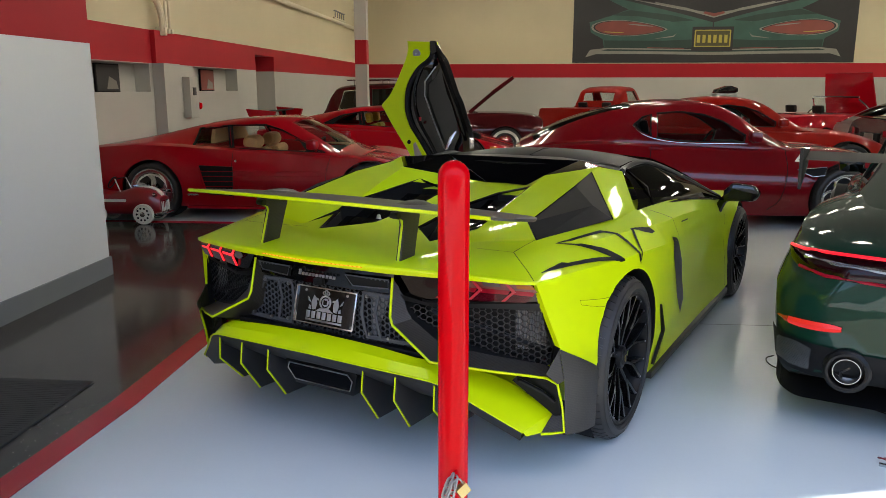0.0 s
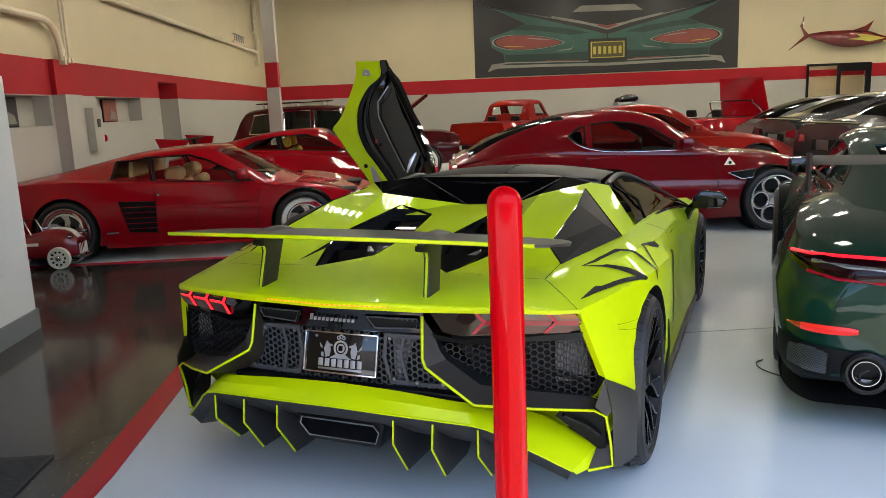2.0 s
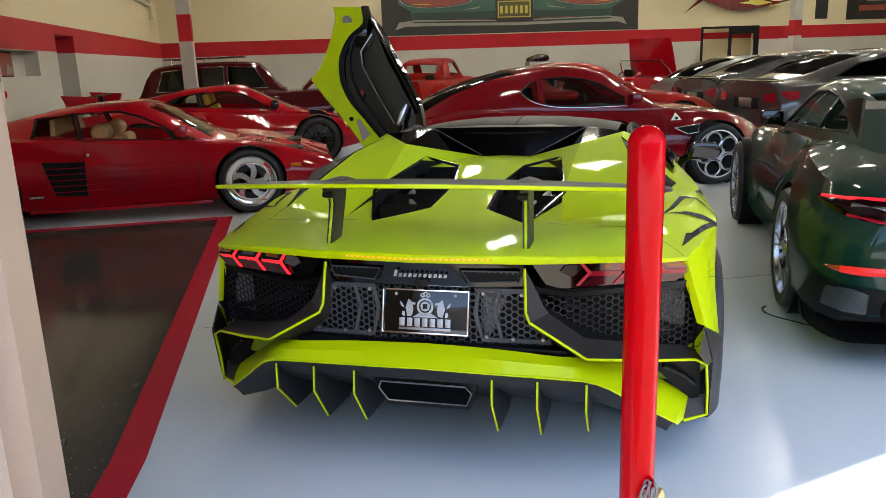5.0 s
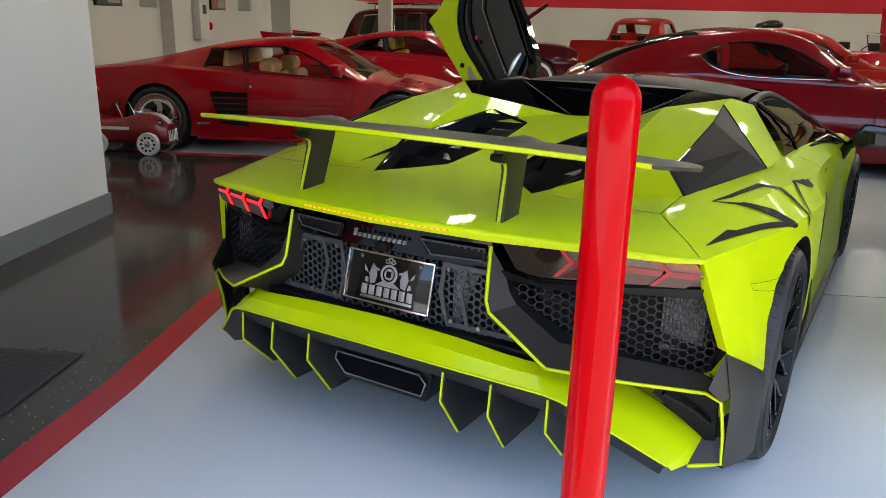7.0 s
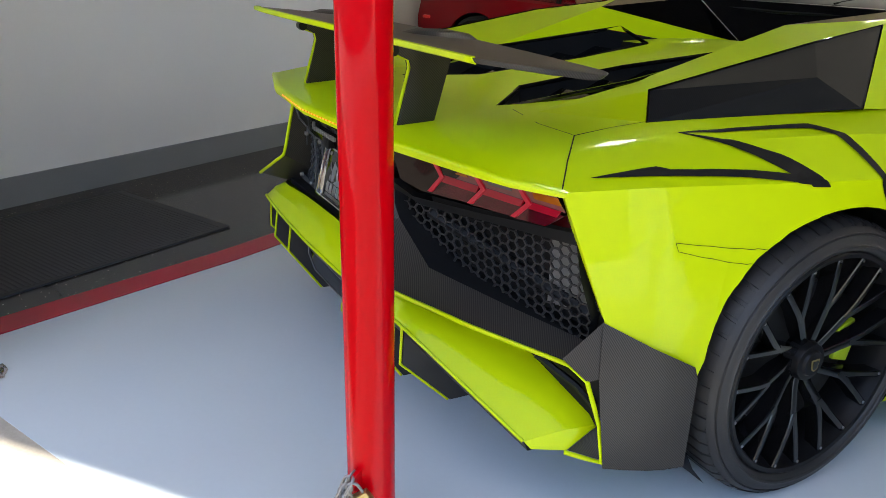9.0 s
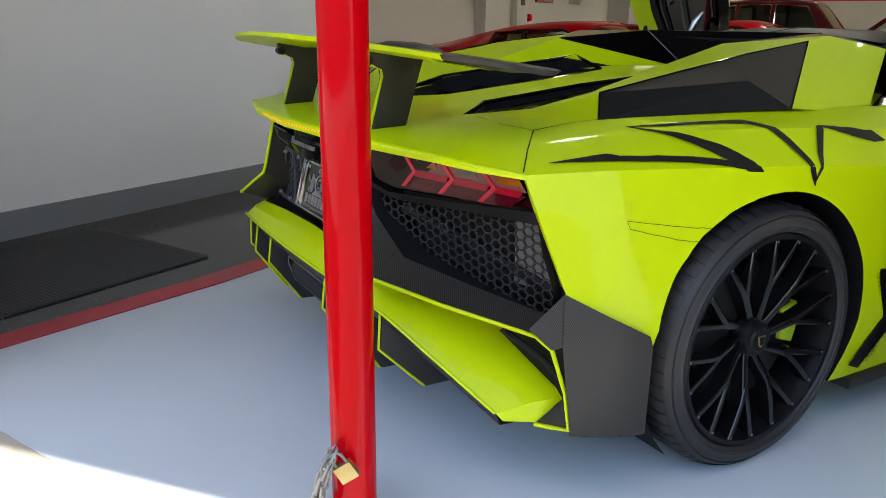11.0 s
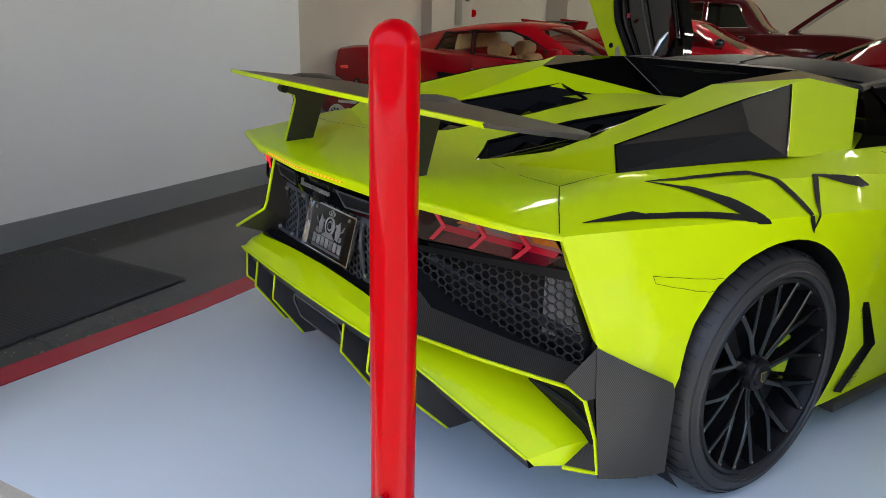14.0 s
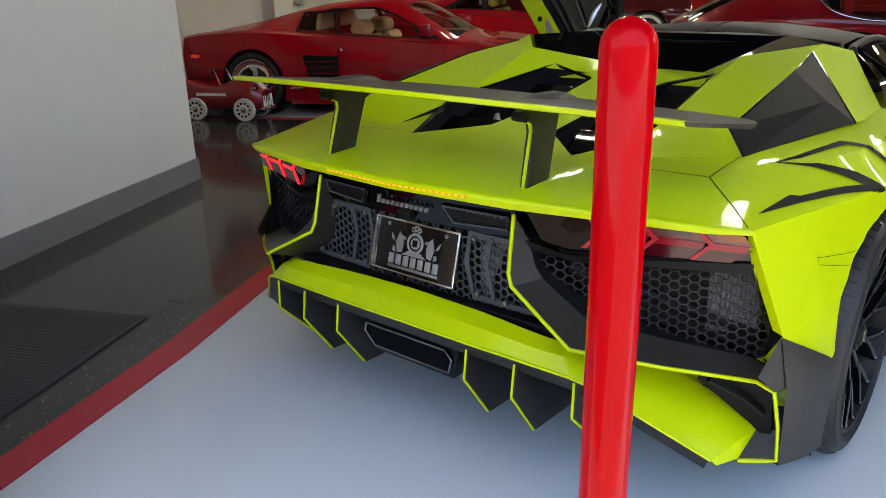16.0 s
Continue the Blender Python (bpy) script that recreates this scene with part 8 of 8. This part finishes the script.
first_link = None
for run, (sx, sy) in enumerate(((-0.006, 0.0), (0.010, -0.008))):
    path = smooth_line([(0.748 + sx, -1.080 + sy, 0.225), (0.740 + sx * 2, -1.092 + sy * 3, 0.18), (0.732 + sx * 2, -1.104 + sy * 3, 0.125), (0.728 + sx, -1.112 + sy, 0.075), (0.712 + sx, -1.122 + sy, 0.035), (0.672 + sx, -1.138 + sy, 0.034)], 3)
    for i, (p, q) in enumerate(zip(path, path[1:])):
        d = Vector(q) - Vector(p)
        m = Matrix.Translation((Vector(p) + Vector(q)) / 2) @ d.to_track_quat("Z", "Y").to_matrix().to_4x4() @ pose(0, 0, 0, 0, 0, 90 * (i % 2) + 20 * run)
        if first_link is None:
            first_link = part("link", link_mesh(), CHAIN_STEEL, chain)
            first_link.matrix_basis = m
        else:
            alike(first_link, m)
lock = thing("padlock", "brass padlock hanging on the chain", "padlock", pose(0.768, -1.082, 0.208, 0, -32, 62))
part("lock_body", bm_box(-0.022, 0.022, -0.010, 0.010, -0.052, -0.010, 0.003), BRASS, lock)
part("shackle", bm_tube([(-0.013, 0, -0.012), (-0.013, 0, 0.010), (-0.006, 0, 0.020), (0.006, 0, 0.020), (0.013, 0, 0.010), (0.013, 0, -0.012)], 0.0035, 8), CHAIN_STEEL, lock)

# ---- toy pedal car ----
TOY_RED = material("toy_red_enamel", (0.22, 0.003, 0.009), 0.3, coat=0.6, vary=0.1)
toy = thing("pedal_car", "small red toy pedal car with white wheels and chrome", "toy car", along_wall(-4.24, 4.68))
st = [(-0.28, 0.12, 0.34, 0.12), (-0.18, 0.17, 0.40, 0.10), (0.05, 0.18, 0.35, 0.10), (0.25, 0.18, 0.36, 0.10), (0.42, 0.18, 0.41, 0.10), (0.60, 0.17, 0.39, 0.10), (0.72, 0.12, 0.30, 0.12)]
part("body", bm_grid([[(w * math.copysign(abs(math.cos(q)) ** 0.6, math.cos(q)), y, (z1 + z0) / 2 + (z1 - z0) / 2 * math.copysign(abs(math.sin(q)) ** 0.6, math.sin(q))) for q in [2 * math.pi * k / 16 for k in range(16)]] for y, w, z1, z0 in [tuple(v) for v in smooth_line(st, 3)]], True, True), TOY_RED, toy)
part("grille", bm_grid([[(x, 0.735 - x * x, z) for x in (-0.09, -0.045, 0, 0.045, 0.09)] for z in (0.13, 0.26)]), CHROME, toy)
for k in range(6):
    part("grille_bar", bm_tube([(-0.09 + 0.036 * k, 0.735, 0.14), (-0.09 + 0.036 * k, 0.73, 0.25)], 0.006, 5), WHITE_PAINT, toy)
part("bumper", bm_tube([(-0.17, 0.70, 0.12), (-0.10, 0.77, 0.12), (0.10, 0.77, 0.12), (0.17, 0.70, 0.12)], 0.014, 8), CHROME, toy)
for sx in (-1, 1):
    part("head_lamp", bm_lathe([(0, 0.03), (0.02, 0.028), (0.03, 0.0)], 12, "y"), CHROME, toy).matrix_basis = pose(sx * 0.13, 0.66, 0.33)
    part("side_flash", bm_strip([(sx * 0.182, 0.02, 0.27), (sx * 0.182, 0.36, 0.27)], 0.03, 0.006, (sx, 0, 0)), WHITE_PAINT, toy)
    for y in (0.0, 0.55):
        w = part("wheel", bm_lathe([(0.0, 0.012), (0.03, 0.012), (0.05, 0.0), (0.075, 0.004), (0.08, -0.03)], 24), WHITE_PAINT, toy)
        w.matrix_basis = pose(sx * 0.20, y, 0.118) @ Matrix.Scale(1.12, 4) @ Matrix.Diagonal((sx, 1, 1, 1))
        part("tyre", bm_lathe([(0.078, 0.006), (0.098, 0.008), (0.105, -0.01), (0.105, -0.03), (0.09, -0.04)], 24), WHITE_PAINT, w, "white toy tyre")
        part("cap", bm_lathe([(0, 0.022), (0.02, 0.02), (0.028, 0.010)], 14), CHROME, w, "chrome hub cap")
        for k in range(10):
            q = 2 * math.pi * k / 10
            part("wheel_slot", bm_lathe([(0, 0.004), (0.0105, 0.004), (0.011, -0.004)], 8), MATTE, w).matrix_basis = pose(0.003, 0.061 * math.cos(q), 0.061 * math.sin(q))
for k, (y, z, h) in enumerate(((0.47, 0.409, 0.03), (0.545, 0.404, 0.03), (0.615, 0.386, 0.03), (0.668, 0.350, 0.03), (0.70, 0.312, 0.026))):      # pale bars down the nose
    part("nose_bar", bm_box(-0.055 + 0.004 * k, 0.055 - 0.004 * k, -h, h, -0.006, 0.006, 0.004), WHITE_PAINT, toy, "cream nose bar").matrix_basis = pose(0, y, z, (-4, -10, -25, -48, -66)[k])
part("screen_frame", bm_tube([(-0.13, 0.28, 0.36), (-0.12, 0.22, 0.50), (0.12, 0.22, 0.50), (0.13, 0.28, 0.36)], 0.008, 6), CHROME, toy)
ring = bm_lathe([(0.07 + 0.008 * math.cos(q), 0.008 * math.sin(q)) for q in [2 * math.pi * k / 6 for k in range(7)]], 16, "y")
part("steering_wheel", ring, DARK_TRIM, toy).matrix_basis = pose(0, 0.12, 0.45, -30)

# cable on the floor behind the green car, and a red wire loop
cable = thing("cable", "thin black cable lying on the floor", "cable")
part("lead", bm_tube(smooth_line([(1.43, 1.42, 0.004), (1.40, 1.36, 0.004), (1.43, 1.26, 0.004), (1.53, 1.17, 0.004), (1.68, 1.05, 0.004), (1.82, 0.94, 0.004), (1.98, 0.84, 0.004), (2.4, 0.66, 0.004), (3.0, 0.5, 0.004)], 5), 0.0035, 6), RUBBER, cable)

# crumpled foil scrap near the threshold
scrap = thing("foil_scrap", "small crumpled silver foil scrap on the floor", "litter", pose(-0.50, -1.79, 0))
rnd = random.Random(4)
part("foil", bm_grid([[(0.045 * (i - 3) / 3 + rnd.uniform(-0.006, 0.006), 0.03 * (j - 3) / 3 + rnd.uniform(-0.006, 0.006), rnd.uniform(0.002, 0.020) * (1 if 0 < i < 6 and 0 < j < 6 else 0.2)) for j in range(7)] for i in range(7)]), ALLOY, scrap, sharp=5)
wire = thing("wire_loop", "thin red wire loop on the floor", "wire")
part("strand", bm_tube(smooth_line([(2.04 + 0.06 * math.cos(q), 0.285 + 0.04 * math.sin(q), 0.004 + 0.012 * (1 + math.sin(q * 2))) for q in [2 * math.pi * k / 12 for k in range(13)]], 3), 0.003, 6), TOY_RED, wire)
part("clip", bm_box(1.985, 2.02, 0.235, 0.252, 0.0, 0.012, 0.003), ALLOY, wire, "silver wire clip")

# supercharger scoop of a car far back, over its open engine
scoop = thing("engine_scoop", "gloss black engine air scoop on a dark engine block", "engine", BLD @ pose(6.15, 18.0, 0, 0, 0, -80))
part("block", bm_box(-0.30, 0.30, -0.40, 0.40, 0.0, 1.15, 0.06), MATTE, scoop, "dark engine block on its stand")
part("blower", bm_box(-0.17, 0.17, -0.30, 0.30, 1.15, 1.36, 0.04), STEEL, scoop, "ribbed metal blower case")
part("scoop", bm_prism([(-0.20, 0.24, 1.36), (-0.20, 0.30, 1.50), (-0.20, 0.10, 1.56), (-0.20, -0.22, 1.46), (-0.20, -0.26, 1.36)], (0.40, 0, 0), bevel=0.03), GLOSS, scoop, "rounded gloss black scoop")
part("scoop_mouth", bm_box(-0.15, 0.15, 0.285, 0.32, 1.39, 1.48, 0.01), MATTE, scoop)
